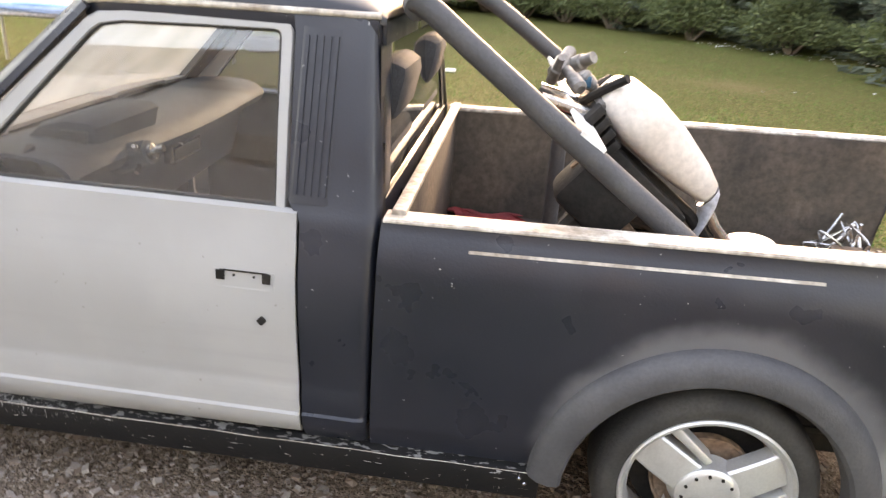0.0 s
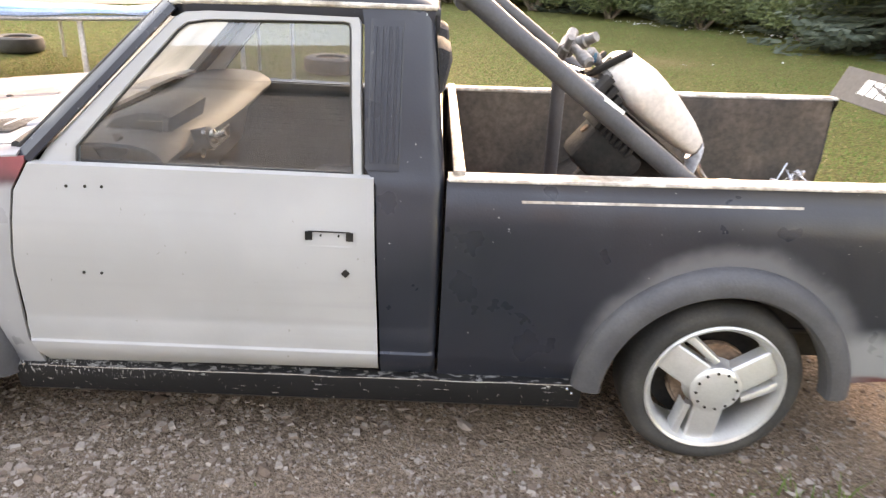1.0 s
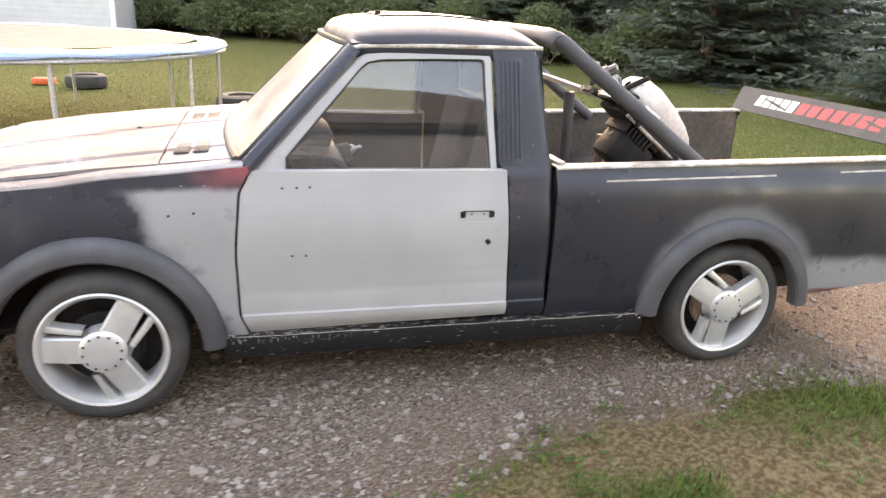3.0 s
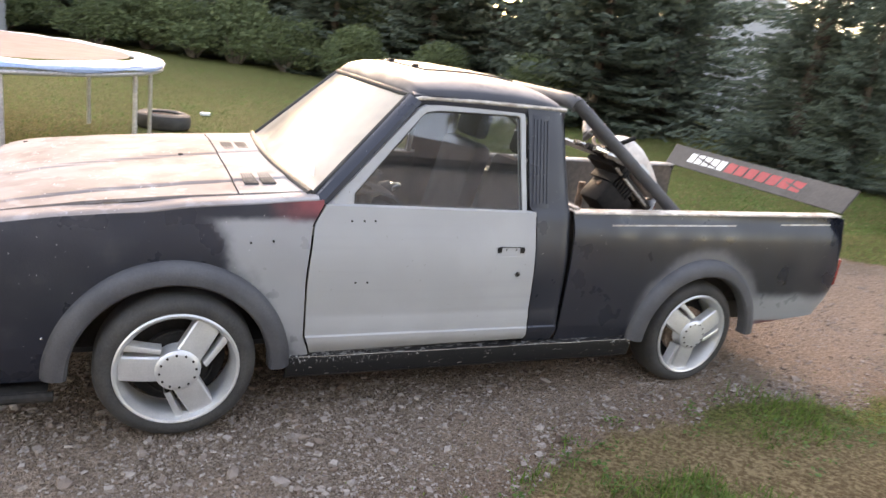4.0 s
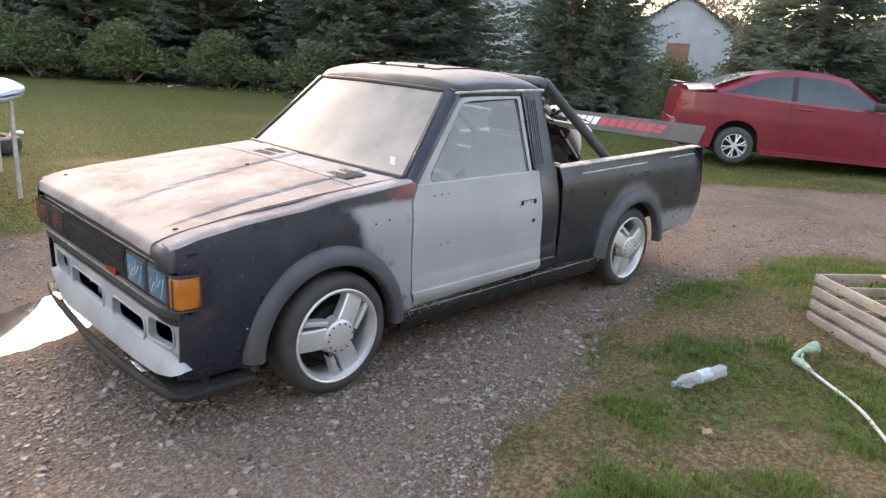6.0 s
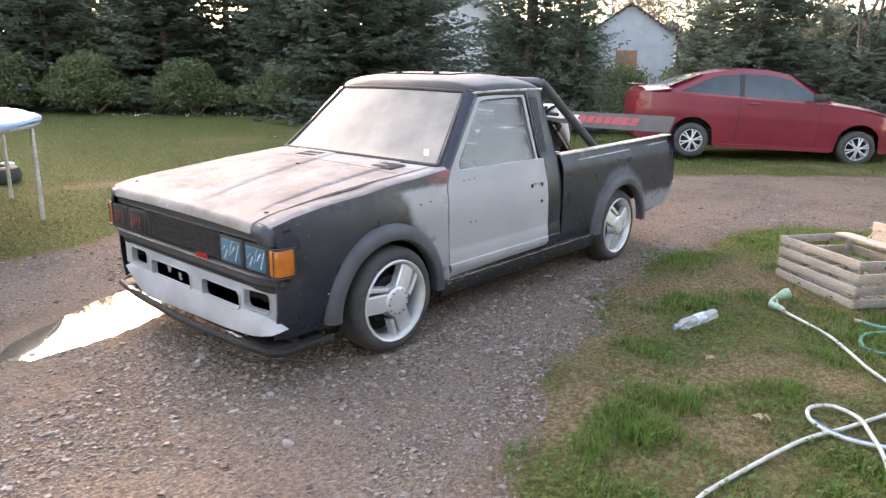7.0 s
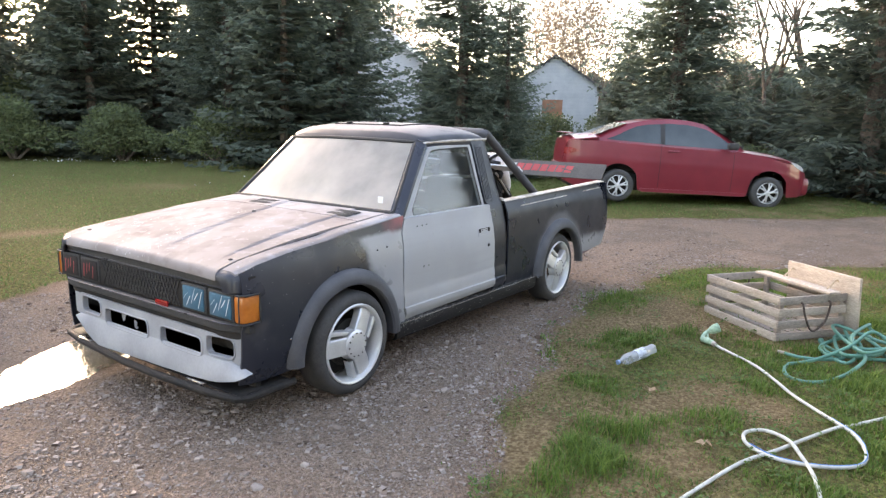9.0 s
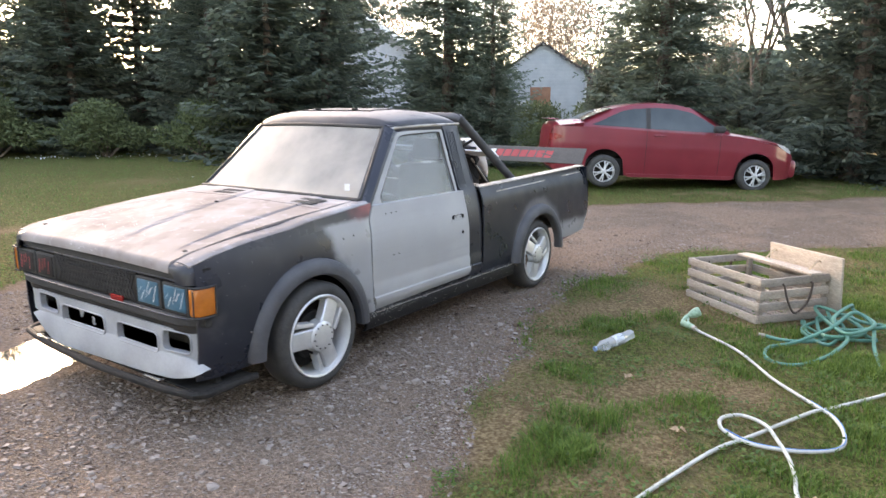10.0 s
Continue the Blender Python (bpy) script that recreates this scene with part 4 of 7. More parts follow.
part("dash_vent", tube([(.715, .215, .90), (.70, .205, .945)], [.040, .043], 20), M_DARK, dash, "round dark dash vent")
col = part("column_shroud", tube([(.80, .47, .865), (.92, .46, .905)], [.045, .036], 16), M_DASH, truck, "steering column without its wheel")
part("column_tip", tube([(.92, .46, .905), (.935, .46, .910), (.936, .46, .911), (.965, .46, .921)], [.024, .024, .011, .011], 12), M_CHROME, col, "bare splined column end")
part("column_stalk", tube([(.90, .45, .905), (.915, .40, .935), (.92, .375, .942)], .006, 8), M_CHROME, col)
part("column_stalk", tube([(.89, .46, .885), (.90, .43, .862), (.905, .405, .855)], .007, 8), M_CHROME, col)
for y in (.48, 1.12):
    seat = part("seat", box(1.10, 1.56, y - .24, y + .24, .42, .58, .05), M_SEAT, truck, "dark cloth bucket seat")
    m = Matrix.Translation((1.50, y, .56)) @ Matrix.Rotation(radians(12), 4, "Y")
    part("backrest", box(-.06, .06, -.23, .23, 0, .52, .045, m), M_SEAT, seat)
    part("headrest", box(-.04, .05, -.14, .14, .54, .70, .035, m), M_SEAT, seat)
part("mirror_inside", box(.93, .95, .75, .95, 1.24, 1.30, .01), M_DARK, truck)

# bed
part("bed_floor", box(1.70, 3.48, .15, 1.55, .44, .455), M_BEDIN, truck, "dirty bed floor")
for k in range(12):
    y = .24 + k * .111
    part("floor_rib", box(1.72, 3.47, y, y + .05, .455, .467, .004), M_BEDIN, truck)
part("bed_front_wall", box(1.706, 1.722, .15, 1.55, .44, .915, .004), M_BEDIN, truck)
part("bed_front_rail", box(1.700, 1.735, .12, 1.58, .912, .930, .004), M_RAIL, truck, "bare worn rail edge")
part("rear_sill", box(3.38, 3.47, .10, 1.60, .36, .455, .008), M_BED, truck)
# Out-of-view frame rails, added dark to block light under the truck.
for y in (.42, 1.18):
    part("chassis_rail", box(-.55, 3.40, y, y + .09, .20, .32, .006), M_DARK, truck)
part("floor_pan", box(-.42, 2.20, .12, 1.58, .315, .335), M_DARK, truck)
for x in (0.0, 2.55):
    part("axle", tube([(x, .16, .285), (x, 1.54, .285)], .035, 10), M_DARK, truck)
part("radiator_support", box(-.60, -.56, .10, 1.60, .25, .74, .004), M_DARK, truck)
part("fuel_tank", box(1.6, 2.1, .55, 1.1, .20, .30, .03), M_DARK, truck)

# nose: grille, lights, valance and push bar
FX = -.712


def nose_round(y):
    """How far the front falls back towards its corners."""
    return .058 * max(0, (abs(y - CY) - .66) / .16) ** 2


def nose_strip(x0, x1, y0, z0, z1, soft):
    """A strip across the nose, rounded at both ends."""
    rows = []
    for y in np.concatenate([np.linspace(y0, .20, 9), np.linspace(.3, 1.4, 8), np.linspace(1.5, 2 * CY - y0, 9)]):
        r = nose_round(y)
        rows.append([(x1 + r, y, z0), (x0 + soft + r, y, z0), (x0 + r, y, z0 + soft), (x0 + r, y, z1 - soft), (x0 + soft + r, y, z1), (x1 + r, y, z1)])
    bm = new_bm()
    add_grid(bm, rows)
    bm.faces.new([bm.verts.new(p) for p in rows[0]])
    bm.faces.new([bm.verts.new(p) for p in rows[-1]])
    bmesh.ops.remove_doubles(bm, verts=bm.verts, dist=1e-5)
    return bm


part("nose_panel", nose_strip(FX + .012, FX + .05, .045, .46, .762, .004), M_DARK, truck, "black front panel")
part("nose_trim", nose_strip(FX - .004, FX + .02, .056, .698, .748, .006), M_RUBBER, truck)
part("trim_lip", nose_strip(FX - .007, FX + .01, .032, .700, .708, .002), M_BLACK, truck)
part("lower_trim", nose_strip(FX - .012, FX + .02, .032, .497, .548, .008), M_RUBBER, truck)
part("lower_lip", nose_strip(FX - .015, FX + .01, .032, .532, .540, .002), M_BLACK, truck)


def side_y(y0, y1, flip):
    return (2 * CY - y1, 2 * CY - y0) if flip else (y0, y1)


for flip in (False, True):
    for y0, y1 in ((.090, .250), (.292, .458)):
        a, b = side_y(y0, y1, flip)
        bez = part("headlight_bezel", box(FX - .006, FX + .02, a - .014, b + .014, .553, .690, .006), M_RUBBER, truck)
        part("headlight_cover", box(FX - .012, FX - .002, a + .002, b - .002, .566, .676, .006), M_DARK if flip else M_BLUE, bez, "" if flip else "blue film headlight cover with pale flashes")
        bm = new_bm()
        for k, (u, w, h) in enumerate(((.22, .008, .085), (.40, .012, .040), (.55, .006, .075), (.78, .011, .050), (.9, .006, .03)) if not flip else ((.25, .010, .07), (.45, .012, .05), (.62, .010, .06), (.8, .016, .075))):
            yy = a + (b - a) * u
            zz = .580 + .017 * ((k * 2) % 3)
            vs = [bm.verts.new((FX - .0135, yy + dy, zz + dz)) for dy, dz in ((0, 0), (w * .5, 0), (w * .5 - .03 * (1 if not flip else .3), h), (-.03 * (1 if not flip else .3), h))]
            bm.faces.new(vs)
        part("headlight_mark", bm, M_RED if flip else M_WHITE, bez, "painted flash")
    a, b = side_y(.012, .074, flip)
    rows = []
    for z in (.558, .566, .62, .672, .680):
        e = .004 if z in (.558, .680) else 0
        rows.append([(x + (e if i < 3 else 0), far(y + (e if i > 2 else 0), flip), z) for i, (x, y) in enumerate(((FX - .004, .074), (FX - .010, .060), (FX - .006, .034), (FX + .012, .016), (FX + .045, .010), (FX + .085, .012)))])
    ind = part("indicator", shell(rows, Vector((.01, 0, 0))), M_AMBER, truck, "amber corner indicator lens")
    loop = [(FX - .007, far(.076, flip), z) for z in (.552, .687)] + [(FX - .009, far(.034, flip), .688), (FX + .012, far(.013, flip), .688), (FX + .090, far(.008, flip), .688)] + [(FX + .090, far(.008, flip), .551), (FX + .012, far(.013, flip), .551), (FX - .009, far(.034, flip), .551)]
    part("indicator_rim", tube(loop, .006, 6, True), M_RUBBER, ind)
    part("indicator_rib", tube([(FX - .010, far(.036, flip), .56), (FX - .010, far(.036, flip), .678)], .003, 6), M_RUBBER, ind)
grille = part("grille_frame", box(FX - .002, FX + .014, .475, 1.225, .556, .702, .004), M_DARK, truck)
for k in range(26):
    for s in (1, -1):
        y = .49 + k * .028
        a, b = Vector((FX - .005, y, .562)), Vector((FX - .005, y + .06 * s, .690))
        if .478 < b.y < 1.222:
            part("grille_wire", tube([a, b], .0035, 4), M_RUBBER, grille)
part("grille_lip", tube([(FX - .008, .53, .662), (FX - .008, .9, .657), (FX - .008, 1.22, .652)], .0022, 6), M_DARK, grille)
part("grille_badge", box(FX - .014, FX - .004, .585, .690, .540, .568, .003), M_REDLENS, grille, "small dark red badge")


def valance():
    """Primered front panel with four rounded openings, curling back at both ends, and a sloping lip."""
    bm = new_bm()
    z0, z1 = .335, .468
    holes = [(.126, .300, .362, .452), (.342, .675, .336, .424), (.795, 1.200, .334, .424), (1.250, 1.450, .366, .452)]
    def curl(y):
        return .030 * max(0, (abs(y - CY) - .45) / .295) ** 2
    def loop(y0, y1, a, b, r, x):
        pts = []
        for cy, cz, q in ((y1 - r, b - r, 0), (y0 + r, b - r, 1), (y0 + r, a + r, 2), (y1 - r, a + r, 3)):
            for k in range(4):
                t = math.pi / 2 * (q + k / 3)
                pts.append((x, cy + r * math.cos(t), cz + r * math.sin(t)))
        return pts
    rim = [(y, z1) for y in np.linspace(.086, 1.575, 31)] + [(y, z0) for y in np.linspace(1.575, .086, 31)]
    for x in (FX + .002, FX + .018):
        edges = []
        for pts in [[(x, y, z) for y, z in rim]] + [loop(*h, .026, x) for h in holes]:
            vs = [bm.verts.new(p) for p in pts]
            edges += [bm.edges.new((vs[i], vs[(i + 1) % len(vs)])) for i in range(len(vs))]
        bmesh.ops.triangle_fill(bm, use_beauty=True, use_dissolve=False, edges=edges)
    for h in holes:
        add_grid(bm, [loop(*h, .026, FX + d) + loop(*h, .026, FX + d)[:1] for d in (.002, .004, .028)])
    add_grid(bm, [[(FX + d, y, z1) for y in np.linspace(.086, 1.575, 31)] for d in (.002, .035)])
    for v in bm.verts:
        v.co.x += curl(v.co.y)
    v = part("valance", bm, M_VALANCE, truck, "grey primered front valance with four openings", sharp=25)
    for y0, y1, za, zb in holes:
        bm = new_bm()
        pts = [(x + curl(y) - .001, y, z) for x, y, z in loop(y0 - .004, y1 + .004, za - .004, zb + .004, .028, FX)]
        add_tube(bm, pts, .0045, 6, True)
        part("opening_edge", bm, M_VALANCE, v)
    rows = []
    for y in np.linspace(.02, 1.50, 26):
        low = interp([(.02, .302), (.07, .275), (.217, .240), (.43, .225), (.88, .212), (1.26, .201), (1.36, .235), (1.50, .33)], y)
        top = interp([(.02, .308), (.06, .325), (.12, .346), (1.40, .346), (1.50, .338)], y)
        back = max(curl(y) if y > .3 else .4 * curl(y), 0)
        rows.append([(FX + .002 + back * (1 - .75 * k) - .014 * math.sin(2.2 * k) - .012 * k + .018 * max(0, (.13 - y) / .11), y, top + (low - top) * k) for k in (0, .06, .14, .35, .65, .9, 1)])
    part("valance_lip", shell(rows, Vector((.008, 0, .002))), M_VALANCE, v)
    # torn paint and bare patches left inside the openings
    for y, z, w, h in ((1.10, .385, .035, .040), (.985, .365, .022, .030), (.98, .345, .030, .014)):
        bm = new_bm()
        pts = [(y + w * math.cos(a) * k, z + h * math.sin(a) * k) for a, k in zip(np.linspace(0, 5.6, 9), (.5, .8, .6, .45, .7, .5, .62, .75, .55))]
        add_prism(bm, pts, 0, .004)
        for q in bm.verts:
            q.co = Vector((FX + .045 + q.co.y, q.co.x, q.co.z))
        part("torn_flap", bm, M_VALANCE, v, "scrap of pale torn panel")

valance()
bar = smooth_path([(-.40, .036, .19), (-.55, .036, .19), (-.68, .038, .187)], 4) + smooth_path([(-.722, .075, .187), (-.752, .30, .187), (-.772, .68, .19), (-.765, 1.0, .19), (-.738, 1.40, .192), (-.702, 1.635, .195)], 5) + smooth_path([(-.66, 1.675, .195), (-.54, 1.69, .195), (-.40, 1.69, .195)], 4)
pb = part("push_bar", tube(bar, .019, 10), M_DARK, truck, "bent black tube along the front edge")
part("splitter", box(-.715, -.42, .05, 1.65, .196, .206, .002), M_DARK, truck)
for y in (.30, 1.32):
    part("bar_bracket", box(-.750, -.68, y, y + .13, .205, .219, .004), M_CHROME, pb)
part("splitter_wall", box(-.60, -.57, .08, 1.62, .19, .36), M_DARK, truck)

# rear wing board with two coloured rows of block shapes
A, B, C, D = Vector((3.553, .138, .957)), Vector((3.630, .122, 1.096)), Vector((3.618, 1.623, 1.098)), Vector((3.571, 1.644, .953))
wing = part("wing", shell([[A, B], [A.lerp(D, .5), B.lerp(C, .5)], [D, C]], Vector((.012, 0, -.006))), M_WING, truck, "grey board wing with white and red block marks")


def wing_block(s0, s1, material, label):
    bm = new_bm()
    def at(s, h):
        return A.lerp(D, s).lerp(B.lerp(C, s), h) + Vector((-.003, 0, .0015))
    add_grid(bm, [[at(s0 + .004, .30), at(s1 + .004, .30)], [at(s0 - .006, .76), at(s1 - .006, .76)]])
    part("wing_mark", bm, material, wing, label)


for k in range(5):
    wing_block(.828 - k * .047, .828 - k * .047 + .039, M_WHITE, "white block")
for k in range(7):
    wing_block(.578 - k * .060, .578 - k * .060 + .050, M_RED, "red block")

# roll bar
rb = part("roll_bar", tube(smooth_path([(1.715, .27, 1.375), (1.705, .30, 1.388), (1.70, .40, 1.395), (1.70, CY, 1.397), (1.70, 1.30, 1.395), (1.705, 1.40, 1.388), (1.715, 1.43, 1.375)], 6), .034, 14), M_FLARE, truck, "grey steel roll bar with diagonal braces")
for y, y2, dz in ((.285, .215, 0), (1.415, 1.485, .055)):
    part("brace", tube(smooth_path([(1.69, y, 1.392), (1.74, y, 1.375 + dz * .3), (1.90, (y * 3 + y2) / 4, 1.258 + dz), (2.42 + dz, y2, .885 + dz * .4)], 6), .031, 14), M_FLARE, rb)
p0, p1 = Vector((2.155, .225, 1.112)), Vector((2.10, 1.40, 1.152))
bm = new_bm()
lie, edge = Vector((.030, 0, -.020)), Vector((.003, 0, .005))
add_grid(bm, [[p + lie * a + edge * b for a, b in ((-1, -1), (1, -1), (1, 1), (-1, 1), (-1, -1))] for p in (p0, p0.lerp(p1, .5) + Vector((0, 0, -.004)), p1)])
for p in (p0, p1):
    bm.faces.new([bm.verts.new(p + lie * a + edge * b) for a, b in ((-1, -1), (1, -1), (1, 1), (-1, 1))])
bmesh.ops.remove_doubles(bm, verts=bm.verts, dist=1e-5)
part("cross_plate", bm, M_WHITE, rb, "pale flat bar across the braces")
part("brace_post", tube([(2.13, 1.03, 1.10), (2.14, 1.03, .46)], .028, 12), M_FLARE, rb)
part("brace_post", tube([(2.22, .80, .92), (2.22, .80, .46)], .022, 12), M_RUST, rb)


# old motorbike lying in the bed
bike = thing("scrap_motorbike", (2.4, .8, .46), "stripped old motorbike with a pale tank leaning in the bed", "motorbike")
p0, p1 = Vector((2.19, .56, 1.185)), Vector((2.55, .585, .905))
axis = (p1 - p0).normalized()
up = Vector((.62, 0, .78))
up = (up - axis * up.dot(axis)).normalized()
side_v = axis.cross(up)
rows = []
for t, w, h in ((0, .02, .03), (.02, .076, .060), (.10, .100, .086), (.3, .108, .098), (.55, .098, .090), (.8, .074, .068), (.95, .052, .046), (1.0, .02, .02)):
    rows.append([p0.lerp(p1, t) + side_v * w * math.copysign(abs(math.cos(a)) ** .8, math.cos(a)) + up * (h * math.copysign(abs(math.sin(a)) ** .8, math.sin(a)) * (1 if math.sin(a) > 0 else .6)) for a in np.linspace(0, 2 * math.pi, 25)])
bm = new_bm()
add_grid(bm, rows)
bmesh.ops.remove_doubles(bm, verts=bm.verts, dist=1e-5)
M_TANK = surf("tank_paint", (.52, .45, .40), (.64, .58, .53), 7, (.3, .5), bump=.06, fine=.12)
part("tank", bm, M_TANK, bike, "pale scuffed tapered fuel tank")
off = -up * .12
part("frame_tube", tube([p0 + off - axis * .12, p0 + off * .7, p1 + off * .6, p1 + off * .8 + axis * .1], .018, 10), M_DARK, bike)
part("frame_tube", tube([p0 + off * 1.6 + axis * .10, p1 + off * 2.0], .016, 10), M_RUST, bike)
m = Matrix.Translation(p0.lerp(p1, .45) - up * .22) @ Matrix.Rotation(radians(39), 4, "Y")
eng = part("engine", box(-.10, .12, -.09, .09, -.08, .08, .03, m), M_DARK, bike, "dark oily engine block")
for k in range(7):
    part("cooling_fin", box(-.11 + k * .024, -.098 + k * .024, -.10, .10, .05, .12, .003, m), M_DARK, eng)
M_CAST = surf("cast_alloy", (.22, .21, .20), (.13, .12, .11), 20, (.4, .6), metal=.5, bump=.2, bscale=80)
BITS = Vector((-.035, -.13, .02))
for c, d, r in (((2.12, .80, 1.215), (.02, .05, .03), .028), ((2.17, .78, 1.225), (.03, -.03, .02), .024), ((2.15, .70, 1.185), (-.02, .04, .02), .022), ((2.20, .72, 1.175), (.03, .01, -.03), .020), ((2.23, .66, 1.14), (.0, .05, .01), .018), ((2.10, .74, 1.20), (.01, -.03, .04), .016)):
    a, b = BITS + Vector(c) - Vector(d), BITS + Vector(c) + Vector(d)
    part("fork_fitting", tube([a, a.lerp(b, .1), a.lerp(b, .55), a.lerp(b, .6), b], [r * .6, r, r, r * .75, r * .7], 12), M_CAST, bike, "grey cast fitting")
for k in range(4):
    q = p0.lerp(p1, .04 + .07 * k) - up * (.05 + .012 * k)
    part("bracket", box(-.012, .012, -.13, .10, -.03, .03, .004, Matrix.Translation(q) @ Matrix.Rotation(radians(39), 4, "Y")), M_DARK, bike)
part("radiator", box(-.21, .19, -.10, .12, -.035, .012, .008, Matrix.Translation(p0.lerp(p1, .5) - up * .085) @ Matrix.Rotation(radians(39), 4, "Y")), M_DARK, bike, "dark ribbed core under the tank")
part("trim_strip", tube([p0.lerp(p1, .1) - up * .11 + Vector((0, -.11, 0)), p0.lerp(p1, .95) - up * .10 + Vector((0, -.10, 0))], .008, 8), M_RAIL, bike)
part("blue_fitting", box(2.135, 2.165, .565, .605, 1.185, 1.22, .006), M_BLUE, bike)
for y in (.50, .68):
    part("fork_leg", tube([(2.03, y, 1.16), (2.16, y, 1.13), (2.25, y, 1.02), (2.36, y, .90)], .016, 10), M_CHROME, bike)
part("handlebar", tube(smooth_path([(2.245, .46, 1.235), (2.20, .50, 1.20), (2.15, .58, 1.15), (2.17, .70, 1.16), (2.24, .80, 1.19)], 5), .012, 8), M_DARK, bike)
bm = new_bm()
add_grid(bm, [[p1 + axis * (-.01 + .035 * t) - up * (.03 * t * t) + side_v * (.042 - .004 * t) * math.cos(a) + up * (.042 - .006 * t) * math.sin(a) for a in np.linspace(0, 2 * math.pi, 17)] for t in (0, .5, 1, 1.5, 2, 2.3)])
part("tail_cowl", bm, surf("pale_plastic", (.42, .45, .50), (.5, .52, .55), 8, (.35, .5)), bike)
part("exhaust", tube([p1 - up * .02 + axis * .0, p1 + axis * .08 - up * .05, p1 + axis * .16 - up * .06], .020, 12), M_CHROME, bike)
bm = new_bm()
bmesh.ops.create_uvsphere(bm, u_segments=18, v_segments=10, radius=.06, matrix=Matrix.Translation((2.70, .60, .775)) @ Matrix.Diagonal((1.3, .9, .45, 1)))
part("foot_pad", bm, M_TANK, bike)
part("stand_leg", tube([(2.66, .60, .78), (2.64, .60, .46)], .014, 8), M_RUST, bike)
part("stand_leg", tube([(2.24, .58, .92), (2.18, .58, .46)], .014, 8), M_RUST, bike)
ring = [Vector((2.33 + .19 * math.cos(a), .60, .655 + .19 * math.sin(a))) for a in np.linspace(0, 2 * math.pi, 33)[:32]]
part("bike_wheel", tube(ring, .045, 10, True), M_TYRE, bike, "worn bike tyre")

# clutter in the bed
tagged(part("tool_case", box(1.86, 2.10, .95, 1.10, .468, .53, .012), M_RED), "red plastic tool case on the bed floor", "tool case")
for k in range(3):
    y = .5 + k * .28
    tagged(part("scrap_board", box(1.78, 2.45 - k * .1, y, y + .09, .468, .488, .003), surf("weathered_board", (.42, .35, .27), (.30, .25, .2), 10, (.7, .9), bump=.2, stretch=(1, 8, 8))), "weathered offcut board on the bed floor", "board", "offcut boards")
bm = new_bm()
rng = random.Random(4)
pts = [Vector((3.31 + .11 * rng.uniform(-1, 1), 1.37 + .12 * rng.uniform(-1, 1), .475 + .18 * rng.random())) for _ in range(26)]
add_tube(bm, smooth_path(pts, 5), .006, 6)
tagged(part("wire_tangle", bm, M_CHROME), "tangle of pale cable on the bed floor", "cable")
tagged(part("rusty_bracket", box(3.26, 3.40, 1.2, 1.32, .468, .56, .012), M_RUST), "rusty bracket lying in the bed", "bracket")

# rag and stick on the bed floor
rag = thing("red_rag", (1.88, 1.42, .467), "crumpled red rag on the bed floor", "rag")
rows = []
for u in np.linspace(0, 1, 15):
    row = []
    for v in np.linspace(0, 1, 9):
        p = Vector((1.735 + .30 * u + .03 * math.sin(v * 7), 1.36 + .13 * v + .03 * math.sin(u * 9), 0))
        row.append(p + Vector((0, 0, .476 + .016 * (1 + noise.noise((u * 6, v * 4, 2))) * math.sin(math.pi * min(1, max(0, v))))))
    rows.append(row)
part("cloth", shell(rows, Vector((0, 0, -.004))), surf("red_cloth", (.30, .035, .035), (.20, .025, .03), 14, (.8, .95), bump=.3, bscale=120), rag)
stick = thing("wood_stick", (2.1, 1.27, .467), "weathered wooden stick lying in the bed", "stick")
part("stick_wood", tube([(1.76, 1.28, .485), (2.0, 1.275, .488), (2.35, 1.25, .484), (2.62, 1.26, .484)], [.013, .014, .013, .012], 8), M_RAIL, stick)


# ---------------------------------------------------------------- trees
M_BARK = surf("spruce_bark", (.09, .07, .055), (.15, .12, .10), 6, (.8, .95), bump=.5, bscale=30, fine=.4)
M_SPRUCE = foliage("spruce_needles", (.080, .112, .092), (.165, .20, .15), .5)
M_HEDGE = foliage("shrub_leaves", (.065, .095, .045), (.15, .18, .085), .4)
M_BUD = foliage("bud_leaves", (.17, .135, .11), (.26, .21, .165), .3)


def kites(base, tip, wide, nrm):
    """Many thin four-cornered sprays at once."""
    mid = base * .45 + tip * .55
    d = tip - base
    s = np.cross(d, nrm)
    s /= np.linalg.norm(s, axis=1, keepdims=True) + 1e-9
    s *= wide[:, None]
    v = np.stack([base, mid + s, tip, mid - s], 1).reshape(-1, 3)
    n = len(base)
    f = np.arange(n * 4).reshape(n, 4)
    return v, f


